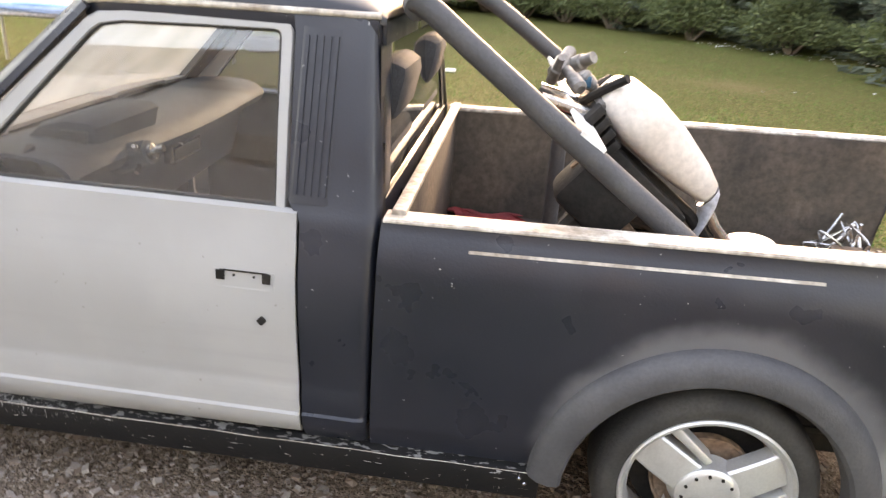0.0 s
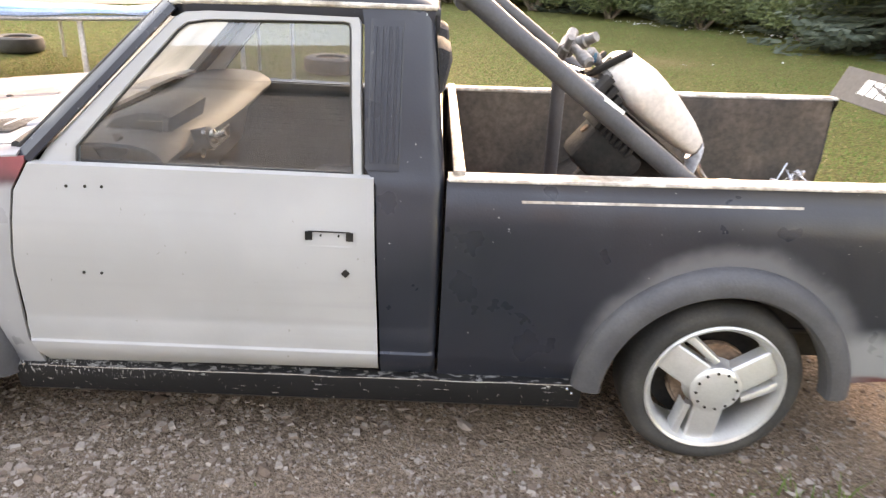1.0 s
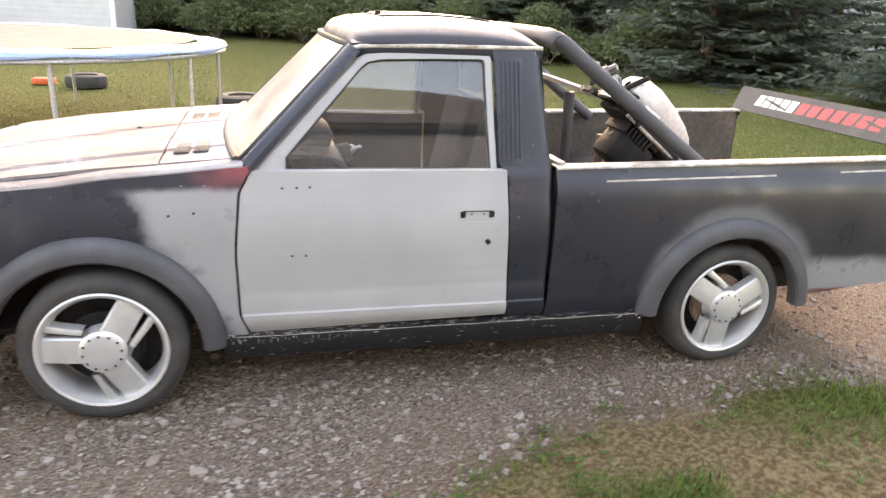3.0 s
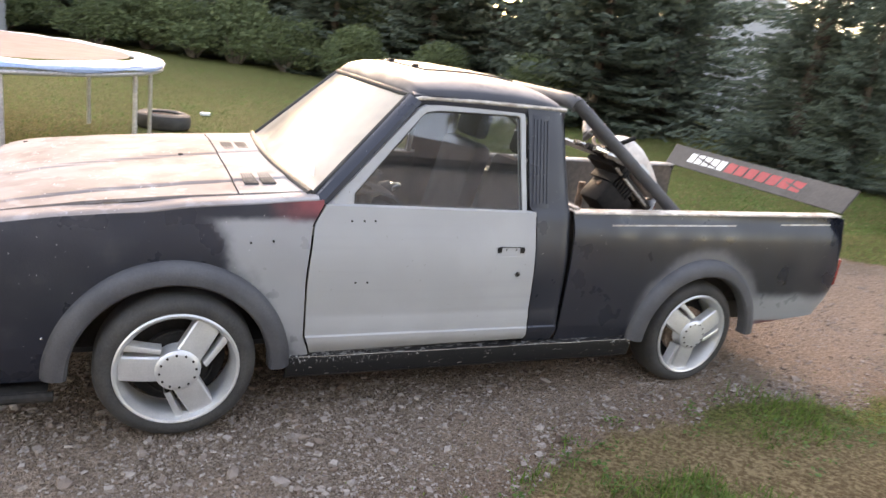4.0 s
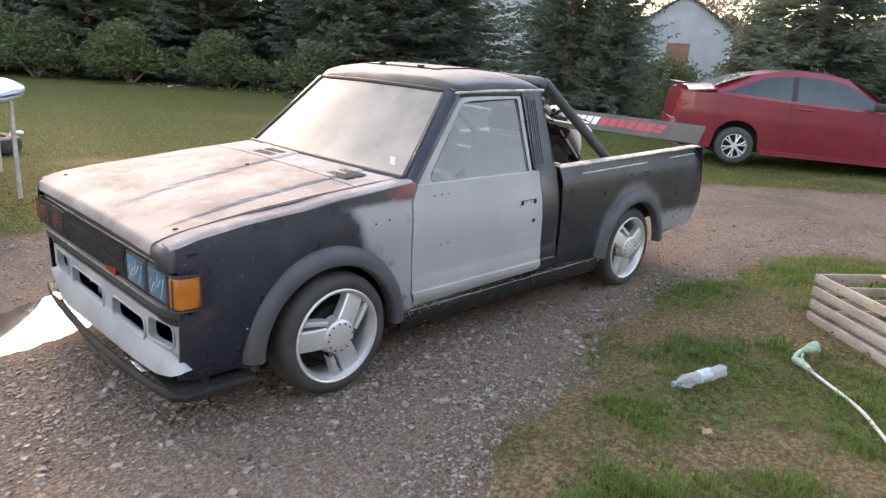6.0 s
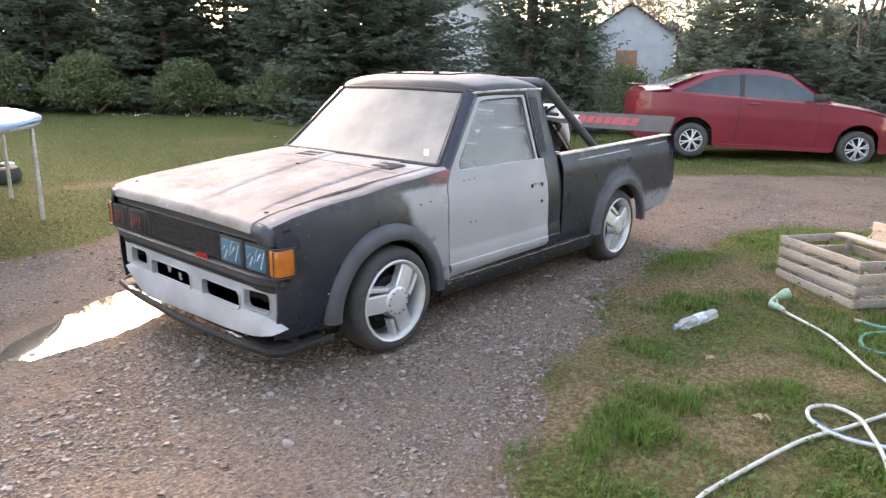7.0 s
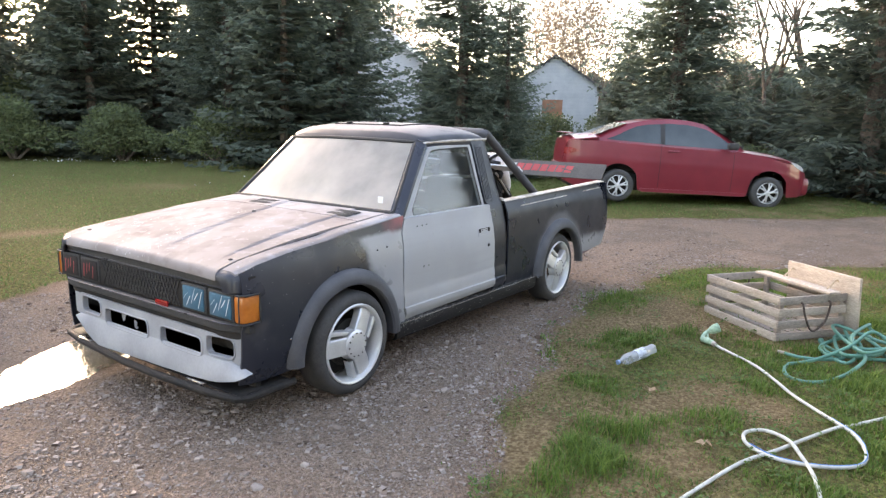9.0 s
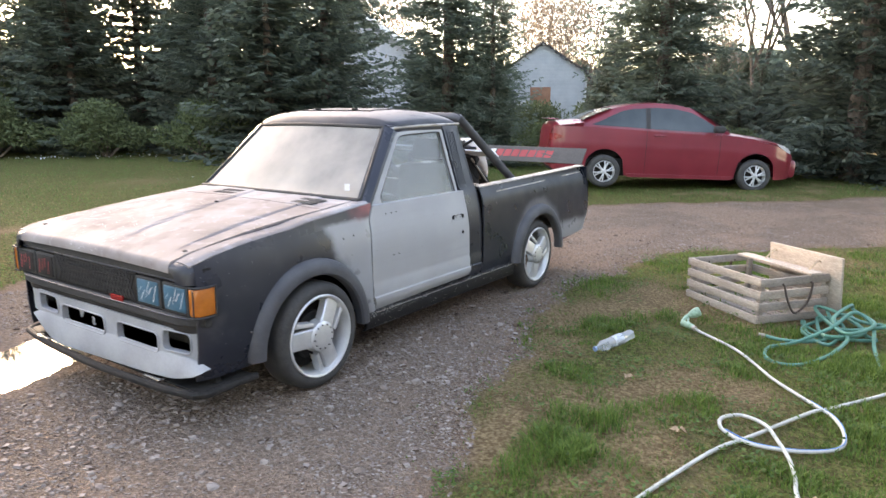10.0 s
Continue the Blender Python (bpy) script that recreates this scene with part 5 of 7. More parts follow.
def spruce_mesh(seed, H, R, dense=1.0):
    rg = np.random.RandomState(seed)
    B, T, Wd, N = [], [], [], []
    z = .25
    while z < H - .1:
        k = 1 - z / H
        count = int((5 + 7 * k) * dense)
        for b in range(count):
            az = rg.uniform(0, 2 * math.pi)
            L = R * (k ** .75) * rg.uniform(.62, 1.12) + .10
            el = .45 - .75 * k + rg.uniform(-.12, .12)
            d = np.array([math.cos(az), math.sin(az), 0])
            side = np.array([-math.sin(az), math.cos(az), 0])
            n = max(3, int(L / .125))
            for i in range(n):
                t = (i + rg.uniform(.2, 1)) / n
                r = L * t
                p = d * r + np.array([0, 0, z + rg.uniform(-.05, .05) + r * math.tan(el) * (1 - .45 * t) + .14 * R * t ** 3])
                w = (.17 + .30 * (1 - t) * min(1, L)) * rg.uniform(.7, 1.3)
                for s in (-1, 1):
                    q = p + d * w * .75 + side * s * w * .85 + np.array([0, 0, -.09 * rg.uniform(0, 1.2)])
                    B.append(p), T.append(q), Wd.append(.045 + .048 * rg.rand()), N.append([rg.uniform(-.4, .4), rg.uniform(-.4, .4), 1])
                if rg.rand() < .9:
                    q = p + d * w * .6 + np.array([0, 0, -.16 * rg.rand() - .03])
                    B.append(p), T.append(q), Wd.append(.062), N.append([side[0], side[1], .3])
            B.append(d * L * .9 + np.array([0, 0, z + L * .9 * math.tan(el) * .6 + .1 * R])), T.append(d * (L + .14) + np.array([0, 0, z + L * math.tan(el) * .6 + .12 * R])), Wd.append(.03), N.append([0, 0, 1])
        z += (.17 + .16 * k) * rg.uniform(.8, 1.2)
    for _ in range(14):
        a = rg.uniform(0, 6.28)
        B.append(np.array([0, 0, H - .5 * rg.rand()])), T.append(np.array([.12 * math.cos(a), .12 * math.sin(a), H + .25 * rg.rand()])), Wd.append(.025), N.append([math.sin(a), -math.cos(a), .2])
    v, f = kites(np.array(B), np.array(T), np.array(Wd), np.array(N, float))
    me = bpy.data.meshes.new("crown")
    me.from_pydata(v.tolist(), [], f.tolist())
    me.materials.append(M_SPRUCE)
    bm = new_bm()
    add_tube(bm, [(0, 0, -.3), (.03, .0, H * .3), (.0, .03, H * .65), (0, 0, H * .98)], [.035 * H ** .7, .026 * H ** .7, .015 * H ** .7, .008], 9)
    tm = bpy.data.meshes.new("trunk")
    bm.to_mesh(tm)
    bm.free()
    tm.materials.append(M_BARK)
    return me, tm


def tree(name, meshes, x, y, turn, scale, label, category, group):
    e = thing(name, (x, y, ground_z(x, y) - .02), label, category, group)
    e.rotation_euler[2] = turn
    e.scale = (scale * 1.14, scale * 1.14, scale)
    for nm, me in zip(("crown", "trunk"), meshes):
        o = new(nm, me)
        o.parent = e
    return e


SPRUCES = [spruce_mesh(11, 8.5, 2.3, 1.25), spruce_mesh(12, 7.6, 2.2, 1.25), spruce_mesh(13, 9.0, 2.5, 1.25)]


def fine_spruce(seed, H, R):
    """A dense spruce: tiered boughs, each with side twigs set with short sprays, dark and close round the trunk."""
    rg = np.random.RandomState(seed)
    B, T, Wd, N = [], [], [], []
    z = .15
    while z < H - .1:
        k = 1 - z / H
        for _ in range(int(6 + 9 * k)):
            az, zz = rg.uniform(0, 2 * math.pi), z + rg.uniform(-.1, .1)
            L = R * (k ** .62) * rg.uniform(.60, 1.08) + .12
            el = .40 - .80 * k + rg.uniform(-.14, .14)
            d, side = np.array([math.cos(az), math.sin(az), 0]), np.array([-math.sin(az), math.cos(az), 0])
            n = max(4, int(L / .15))
            t = (np.arange(n) + rg.uniform(.1, .9, n)) / n
            r = L * t
            P = d * r[:, None] + np.array([0, 0, 1]) * (zz + r * math.tan(el) * (1 - .45 * t) + .15 * R * t ** 3)[:, None]
            tw = (.10 + .26 * (1 - t) * min(1, L)) * rg.uniform(.7, 1.3, n)
            for s in (-1, 1):
                for q0 in (.0, .35, .7):
                    a = P + (d * .6 + side * s * .8) * (tw * q0)[:, None]
                    e = a + (d * rg.uniform(.4, .9, (n, 1)) + side * s * rg.uniform(.4, 1.0, (n, 1))) * (tw * .75)[:, None] + np.array([0, 0, 1]) * rg.uniform(-.09, .02, (n, 1))
                    B.append(a), T.append(e), Wd.append(rg.uniform(.013, .027, n)), N.append(np.concatenate([rg.uniform(-.7, .7, (n, 2)), np.ones((n, 1))], 1))
            e = P + d * .14 + np.array([0, 0, 1]) * rg.uniform(-.14, .06, (n, 1))
            B.append(P), T.append(e), Wd.append(rg.uniform(.014, .026, n)), N.append(np.tile([side[0], side[1], .3], (n, 1)))
            m = n
            core = d * (L * rg.uniform(.05, .55, m))[:, None] + np.array([0, 0, 1]) * (zz + rg.uniform(-.15, .10, m))[:, None]
            B.append(core), T.append(core + d * .28 + rg.normal(size=(m, 3)) * .07), Wd.append(rg.uniform(.028, .045, m)), N.append(rg.normal(size=(m, 3)))
        z += (.15 + .10 * k) * rg.uniform(.8, 1.2)
    for _ in range(10):
        a = rg.uniform(0, 6.28)
        B.append(np.array([[0, 0, H - .5 * rg.rand()]])), T.append(np.array([[.12 * math.cos(a), .12 * math.sin(a), H + .25 * rg.rand()]])), Wd.append(np.array([.025])), N.append(np.array([[math.sin(a), -math.cos(a), .2]]))
    v, f = kites(np.concatenate(B), np.concatenate(T), np.concatenate(Wd), np.concatenate(N))
    me = bpy.data.meshes.new("crown")
    me.from_pydata(v.tolist(), [], f.tolist())
    me.materials.append(M_SPRUCE)
    bm = new_bm()
    add_tube(bm, [(0, 0, -.3), (.03, .0, H * .3), (.0, .03, H * .65), (0, 0, H * .98)], [.035 * H ** .7, .026 * H ** .7, .015 * H ** .7, .008], 9)
    tm = bpy.data.meshes.new("trunk")
    bm.to_mesh(tm)
    bm.free()
    tm.materials.append(M_BARK)
    return me, tm


FINE = [fine_spruce(31, 10.5, 2.1), fine_spruce(32, 9.2, 2.2)]
rng = random.Random(5)
for x, y, k, s in [(13.9, 2.75, 0, 1.0), (13.5, -1.25, 1, 1.12), (12.4, 7.75, 1, 1.0), (13.2, 12.8, 0, .9), (15.2, -8.0, 1, .66), (11.2, 15.6, 0, .95), (11.9, 6.1, 1, .52)]:
    tree("spruce_tree", FINE[k], x, y, rng.uniform(0, 6.28), s, "tall dense dark green spruce behind the verge", "spruce tree", "spruces round the yard")
rng = random.Random(21)
for x, y, k, s in [(16.5, -3.9, 1, 1.1), (10.6, 12.4, 2, .85), (16.4, 5.0, 1, .42), (14.6, 7.9, 0, .36), (15.6, 4.6, 2, .40), (11.8, 6.4, 1, .34), (18.5, -1.6, 0, .9), (16.9, 15.6, 2, 1.0), (12.0, 17.0, 1, 1.0), (9.0, 19.5, 0, .95), (6.5, 22.5, 1, .95), (14.5, 20.5, 2, 1.1), (10.8, 23.5, 2, 1.0), (3.5, 25.5, 0, .85), (8.0, 27.0, 2, .95), (.5, 27.0, 1, .8), (5.2, 29.5, 1, 1.0), (-2.5, 28.5, 2, .8), (-5.5, 31, 0, 1.0), (2.0, 31.5, 2, .9), (-8.5, 29.5, 1, 1.05), (-12.5, 29, 2, 1.05), (-17, 27, 0, 1.1), (20.5, -6.0, 2, 1.15), (19, 22, 0, 1.2), (15.2, .9, 1, .24), (16.4, .1, 2, .22), (17.2, 1.7, 0, .25), (1.8, 28.8, 2, .82), (-1.0, 30.5, 0, .9), (-4.2, 29.4, 1, .95), (-7.2, 32, 2, 1.0), (6.6, 25.4, 0, .9), (4.6, 27.2, 2, .85), (9.6, 21.6, 1, .95), (11.6, 20.0, 0, 1.0), (7.6, 30.4, 1, 1.1), (10.2, 29.0, 0, 1.1), (12.8, 27.5, 2, 1.1), (-10.6, 30.5, 0, 1.0), (-14.5, 31, 1, 1.1), (13.2, 15.0, 1, .9), (17.8, 2.4, 0, .36), (17.5, 1.3, 1, .34), (17.7, .4, 2, .36), (17.2, -.4, 0, .36), (15.1, 10.5, 1, .5), (18.6, 4.0, 2, .34)]:
    tree("spruce_tree", SPRUCES[k], x, y, rng.uniform(0, 6.28), s, "dark green spruce with drooping boughs behind the lawn", "spruce tree", "spruces round the yard")


def shrub_mesh(seed, H, R, n, size):
    rg = np.random.RandomState(seed)
    lobes = [(rg.uniform(-.55, .55, 3) * (R, R, H * .4) + (0, 0, H * .55), rg.uniform(.35, .6)) for _ in range(9)]
    B, T, Wd, N = [], [], [], []
    for i in range(n):
        c, r = lobes[rg.randint(len(lobes))]
        d = rg.normal(size=3)
        d /= np.linalg.norm(d)
        p = c + d * (R * r, R * r, H * .42 * r * 1.2) * rg.uniform(.55, 1.05)
        if p[2] < 0:
            continue
        B.append(p), T.append(p + rg.normal(size=3) * size + (0, 0, size * .3)), Wd.append(size * .45), N.append(rg.normal(size=3))
    v, f = kites(np.array(B), np.array(T), np.array(Wd), np.array(N))
    me = bpy.data.meshes.new("crown")
    me.from_pydata(v.tolist(), [], f.tolist())
    bm = new_bm()
    for c, r in lobes:
        add_tube(bm, [(0, 0, -.1), tuple(c * .5 + (0, 0, 0)), tuple(c)], [.05, .03, .012], 6)
    tm = bpy.data.meshes.new("trunk")
    bm.to_mesh(tm)
    bm.free()
    tm.materials.append(M_BARK)
    return me, tm


SHRUB, BUDDING = shrub_mesh(5, 2.0, 1.5, 8000, .062), shrub_mesh(6, 9.0, 3.0, 9000, .075)
SHRUB[0].materials.append(M_HEDGE), BUDDING[0].materials.append(M_BUD)
for x, y, s in [(-4, 25.5, 1.2), (-1, 24.5, 1.0), (2, 24.0, 1.1), (4.8, 22.2, 1.0), (6.8, 20.0, 1.0), (8.6, 17.2, .9), (-7, 26.5, 1.3), (-11, 26.5, 1.4), (10.2, 14.8, .9), (17.5, 7.8, .9), (18.2, 9.6, .8), (18.5, 6.2, .9), (12.6, 4.9, .6), (12.3, 1.0, .55), (12.6, -3.0, .6), (0.5, 25.6, 1.3), (3.4, 23.4, 1.3), (7.6, 23.0, 1.5), (-14, 24, 1.4)]:
    tree("shrub", SHRUB, x, y, rng.uniform(0, 6.28), s, "tangled green shrub at the edge of the lawn", "shrub", "shrubs along the lawn")
for x, y, s in [(30, 12, 1.0), (33, 16, 1.1), (27, 22, 1.0), (31, 6.5, 1.0), (22, 27, 1.1), (34, 0, 1.1)]:
    tree("budding_tree", BUDDING, x, y, rng.uniform(0, 6.28), s, "tall tree with sparse tan spring buds", "tree", "budding trees behind the shed")


def bare_tree(x, y, H, seed):
    rg = random.Random(seed)
    e = thing("bare_tree", (x, y, 0), "leafless slender tree against the pale sky", "tree", "bare trees")
    bm = new_bm()
    def grow(p, d, L, r, depth):
        q = p + d * L
        mid = p.lerp(q, .5) + Vector((rg.uniform(-1, 1), rg.uniform(-1, 1), 0)) * L * .05
        add_tube(bm, [p, mid, q], [r, r * .82, r * .62], 5 if depth else 8, caps=False)
        if depth < 5:
            for _ in range(2 if depth else 3):
                nd = (d + Vector((rg.uniform(-.6, .6), rg.uniform(-.6, .6), rg.uniform(0, .35)))).normalized()
                grow(q, nd, L * rg.uniform(.62, .8), r * .6, depth + 1)
    grow(Vector((x, y, -.1)), Vector((.02, .03, 1)), H * .3, .09, 0)
    part("trunk", bm, M_BARK, e)


for i, (x, y, H) in enumerate([(19.5, 1.6, 8), (20.5, .9, 9), (22, 2.4, 9), (21, 12.5, 9), (18.8, -2.2, 8)]):
    bare_tree(x, y, H, 40 + i)


# ---------------------------------------------------------------- buildings
def siding(name, p0, p1, z0, z1, board, material, parent, out, top=None):
    """Lapped boards between two ground points; top(k) limits the wall's height along it."""
    p0, p1, out = Vector((*p0, 0)), Vector((*p1, 0)), Vector((*out, 0))
    z, n = z0, 0
    while z < z1 - .01:
        a, b = 0.0, 1.0
        if top:
            ks = [k for k in np.linspace(0, 1, 81) if top(k) > z + board * .5]
            if not ks:
                break
            a, b = ks[0], ks[-1]
        q0, q1 = p0.lerp(p1, a), p0.lerp(p1, b)
        h = min(z + board, z1)
        bm = new_bm()
        pts = [(out * .018, z), (out * .020, z + .012), (out * .004, h), (-out * .02, h), (-out * .02, z)]
        rows = [[q + o + Vector((0, 0, zz)) for o, zz in pts + pts[:1]] for q in (q0, q1)]
        add_grid(bm, rows)
        part(name, bm, material, parent)
        z = h
        n += 1


M_SIDING = surf("grey_blue_siding", (.40, .43, .46), (.47, .50, .52), 3, (.5, .7), fine=.08)
M_SIDING_W = surf("white_siding", (.37, .38, .40), (.43, .435, .45), 3, (.5, .7), fine=.06)
M_SIDING_B = surf("grey_siding", (.080, .112, .165), (.105, .142, .20), 3, (.55, .75), fine=.1)
M_SHINGLE = surf("dark_shingle", (.05, .05, .055), (.09, .085, .085), 8, (.8, .95), bump=.4, bscale=30)
M_PLY = surf("plywood", (.27, .125, .075), (.34, .165, .10), 6, (.6, .8), fine=.15)
M_PANE = surf("dark_pane", (.02, .025, .03), (.03, .035, .04), 5, (.03, .08), spec=.8)

shed = thing("garden_shed", (21.5, 9.69, 0), "small grey shed with a gable roof and a boarded window", "shed")
SX, SY, HALF, EAVE, PEAK = 21.5, 9.69, 1.55, 2.82, 3.87
gable = lambda k: EAVE + (PEAK - EAVE) * (1 - abs(2 * k - 1))
siding("siding_board", (SX, SY + HALF), (SX, SY - HALF), 0, PEAK, .13, M_SIDING, shed, (-1, 0), gable)
siding("siding_board", (SX + 3, SY - HALF), (SX, SY - HALF), 0, EAVE, .13, M_SIDING, shed, (0, -1))
part("rear_wall", box(SX + .05, SX + 3, SY - HALF + .03, SY + HALF, 0, EAVE), M_SIDING, shed)
for s in (-1, 1):
    a, b = Vector((SX - .15, SY, PEAK + .06)), Vector((SX - .15, SY + s * (HALF + .2), EAVE - .08))
    part("roof", shell([[a, b], [a + Vector((3.4, 0, 0)), b + Vector((3.4, 0, 0))]], Vector((0, 0, -.07))), M_SHINGLE, shed, "dark shingle roof")
part("window_board", box(SX - .035, SX, 9.37, 10.13, 1.60, 2.28, .004), M_PLY, shed, "orange plywood over the window")
shed.rotation_euler[2] = radians(22)

white = thing("white_outbuilding", (-7, 22, 0), "long white-sided outbuilding behind the trampoline", "outbuilding")
siding("siding_board", (-11.5, 20), (-3.55, 20), 0, 3.0, .15, M_SIDING_W, white, (0, -1))
part("side_wall", box(-11.5, -3.57, 20.05, 24, 0, 3.0), M_SIDING_W, white)
part("corner_trim", box(-3.60, -3.48, 19.95, 20.10, 0, 3.0, .01), M_WHITE, white)
part("roof", box(-11.8, -3.2, 19.7, 24.3, 3.0, 3.14, .02), M_SHINGLE, white)

far_house = thing("far_house", (24.2, 21.65, 0), "distant pale house gable showing between the spruces", "house")
hu, hv_ = Vector((.61, -.79, 0)), Vector((.79, .61, 0))
hc = Vector((24.2, 21.65, 0))
bm = new_bm()
rows = [[hc + hu * d + hv_ * k + Vector((0, 0, z)) for d, z in ((-2.9, 0), (-2.9, 4.45), (0, 6.45), (2.9, 4.45), (2.9, 0))] for k in (0, 7)]
add_grid(bm, rows)
for row in rows:
    bm.faces.new([bm.verts.new(q) for q in row])
bmesh.ops.remove_doubles(bm, verts=bm.verts, dist=1e-4)
part("wall", bm, M_SIDING_W, far_house)
for sgn in (-1, 1):
    rows = [[hc + hu * d * sgn + hv_ * k + Vector((0, 0, z)) for d, z in ((0, 6.62), (3.2, 4.42))] for k in (-.35, 7.3)]
    part("roof", shell(rows, Vector((0, 0, -.10))), M_SHINGLE, far_house)
    rows = [[hc + hu * d * sgn + hv_ * k + Vector((0, 0, z)) for d, z in ((0, 6.58), (3.2, 4.38))] for k in (-.38, -.355)]
    part("fascia", shell(rows, Vector((0, 0, -.28))), M_WHITE, far_house, "white fascia board")

# the house that stands behind the walker and shows in the truck's windows
home = thing("house", (-1, -9, 0), "long grey-sided house across the drive, mirrored in the glass", "house")
siding("siding_board", (6.6, -6.6), (-9, -6.6), 0, 3.95, .078, M_SIDING_B, home, (0, 1))
part("back_wall", box(-9, 6.6, -13.0, -6.65, 0, 3.95), M_SIDING_B, home)
part("gutter", box(-9.2, 6.8, -6.62, -6.45, 3.93, 4.04, .02), M_DARK, home, "dark gutter")
hip = [(-9.4, -6.4, 4.0), (6.9, -6.4, 4.0), (6.9, -13.3, 4.0), (-9.4, -13.3, 4.0), (1.0, -9.8, 6.3), (3.6, -9.8, 6.2)]
bm = new_bm()
hv = [bm.verts.new(p) for p in hip]
for f in ((0, 1, 5, 4), (1, 2, 5), (2, 3, 4, 5), (3, 0, 4), (0, 3, 2, 1)):
    bm.faces.new([hv[i] for i in f])
part("roof", bm, M_SHINGLE, home, "dark hipped shingle roof")
for x, z0, z1, half in ((-1.2, 2.98, 3.36, .36), (-5.6, 1.3, 2.6, .55), (3.2, 1.3, 2.6, .55)):
    w = part("window", box(x - half, x + half, -6.60, -6.55, z0, z1, .01), M_SHINGLE, home)
    for k in (0, 1):
        part("pane", box(x - half + .05 + k * (half - .04), x - .02 + k * (half - .03), -6.56, -6.545, z0 + .06, z1 - .06), M_PANE, w)
for x, y, k, s in [(21.2, -10.9, 2, .9), (9.0, -13, 1, 1.2), (-13, -4, 1, 1.0), (-14, 4, 0, 1.1), (-16, 12, 2, 1.1), (-15, 19, 1, 1.0)]:
    tree("spruce_tree", SPRUCES[k], x, y, rng.uniform(0, 6.28), s, "dark green spruce at the side of the yard", "spruce tree", "spruces round the yard")

# woods that close the view behind the spruces
rng = random.Random(404)
WV, WF = [], []
for k in range(30000):
    a, r = radians(rng.uniform(-25, 125)), rng.uniform(34, 42)
    top = 3.6 + 2.4 * noise.noise((a * 6, 3, 1)) + 1.6 * noise.noise((a * 22, 5, 1))
    p = Vector((r * math.sin(a), r * math.cos(a), top * rng.random() ** .75 + .1))
    d, e = Vector((rng.gauss(0, 1), rng.gauss(0, 1), rng.gauss(.2, .6))).normalized(), Vector((rng.gauss(0, 1), rng.gauss(0, 1), rng.gauss(0, .7))).normalized()
    s = rng.uniform(.3, .85)
    i = len(WV)
    WV += [p - d * s, p + e * s * .45, p + d * s, p - e * s * .45]
    WF.append((i, i + 1, i + 2, i + 3))
tagged(raw("far_woods", WV, WF, M_SPRUCE, sharp=180), "dark belt of distant mixed woods", "woods", kind="stuff")


# ---------------------------------------------------------------- red coupe on the far verge
M_CARRED = surf("red_car_paint", (.175, .014, .024), (.205, .018, .028), 3, (.26, .38), fine=.05, coat=.35)
M_CARGLASS = surf("tinted_car_glass", (.025, .034, .036), (.035, .046, .048), 3, (.06, .14), spec=.5, fine=.05)
M_LAMP = surf("clear_lamp", (.40, .40, .40), (.50, .49, .47), 20, (.15, .3), fine=.1)
h2 = Vector((10.444, -.055, .365)) - Vector((8.983, 2.092, .438))
fx = h2.normalized()
lf = Vector((0, 0, 1)).cross(fx).normalized()
upv = fx.cross(lf)
CARM = Matrix(((fx.x, lf.x, upv.x, 8.985), (fx.y, lf.y, upv.y, 2.095), (fx.z, lf.z, upv.z, .438 - .315), (0, 0, 0, 1))) @ Matrix.Translation((0, .865, 0))
coupe = thing("red_coupe", (10.1, 1.7, .08), "dusty red two-door coupe parked on the grass verge", "car")


def cpart(name, bm, material, parent=None, label="", sharp=35):
    return part(name, join_move(bm, CARM), material, parent or coupe, label, sharp)


CAR_TOP = [(-.97, .62), (-.96, .80), (-.93, 1.02), (-.88, 1.10), (-.62, 1.135), (-.40, 1.165), (2.05, 1.03), (2.30, 1.00), (2.6, .965), (2.9, .915), (3.15, .84), (3.30, .74), (3.38, .62), (3.42, .48)]
CAR_W = [(-.97, .60), (-.93, .72), (-.8, .80), (-.4, .845), (.3, .86), (2.6, .855), (2.95, .83), (3.2, .74), (3.35, .60), (3.42, .48)]
ROOFLINE = [(-.42, 1.16), (-.2, 1.26), (.1, 1.375), (.45, 1.45), (.85, 1.485), (1.2, 1.475), (1.5, 1.415), (1.8, 1.26), (2.18, 1.03)]


def belt(x):
    return min(interp([(-.97, 1.03), (-.3, 1.04), (1.0, .985), (2.1, .955), (2.5, .90), (3.0, .80), (3.42, .60)], x), interp(CAR_TOP, x) - .03)


def car_side(z, x):
    b = belt(x)
    k = max(0, min(1, (z - .25) / max(.1, b - .25)))
    return interp(CAR_W, x) - .045 * (1 - k) ** 2 - .055 * max(0, k - .45) ** 1.5 + .006 * (1 if .60 < k < .66 else 0)


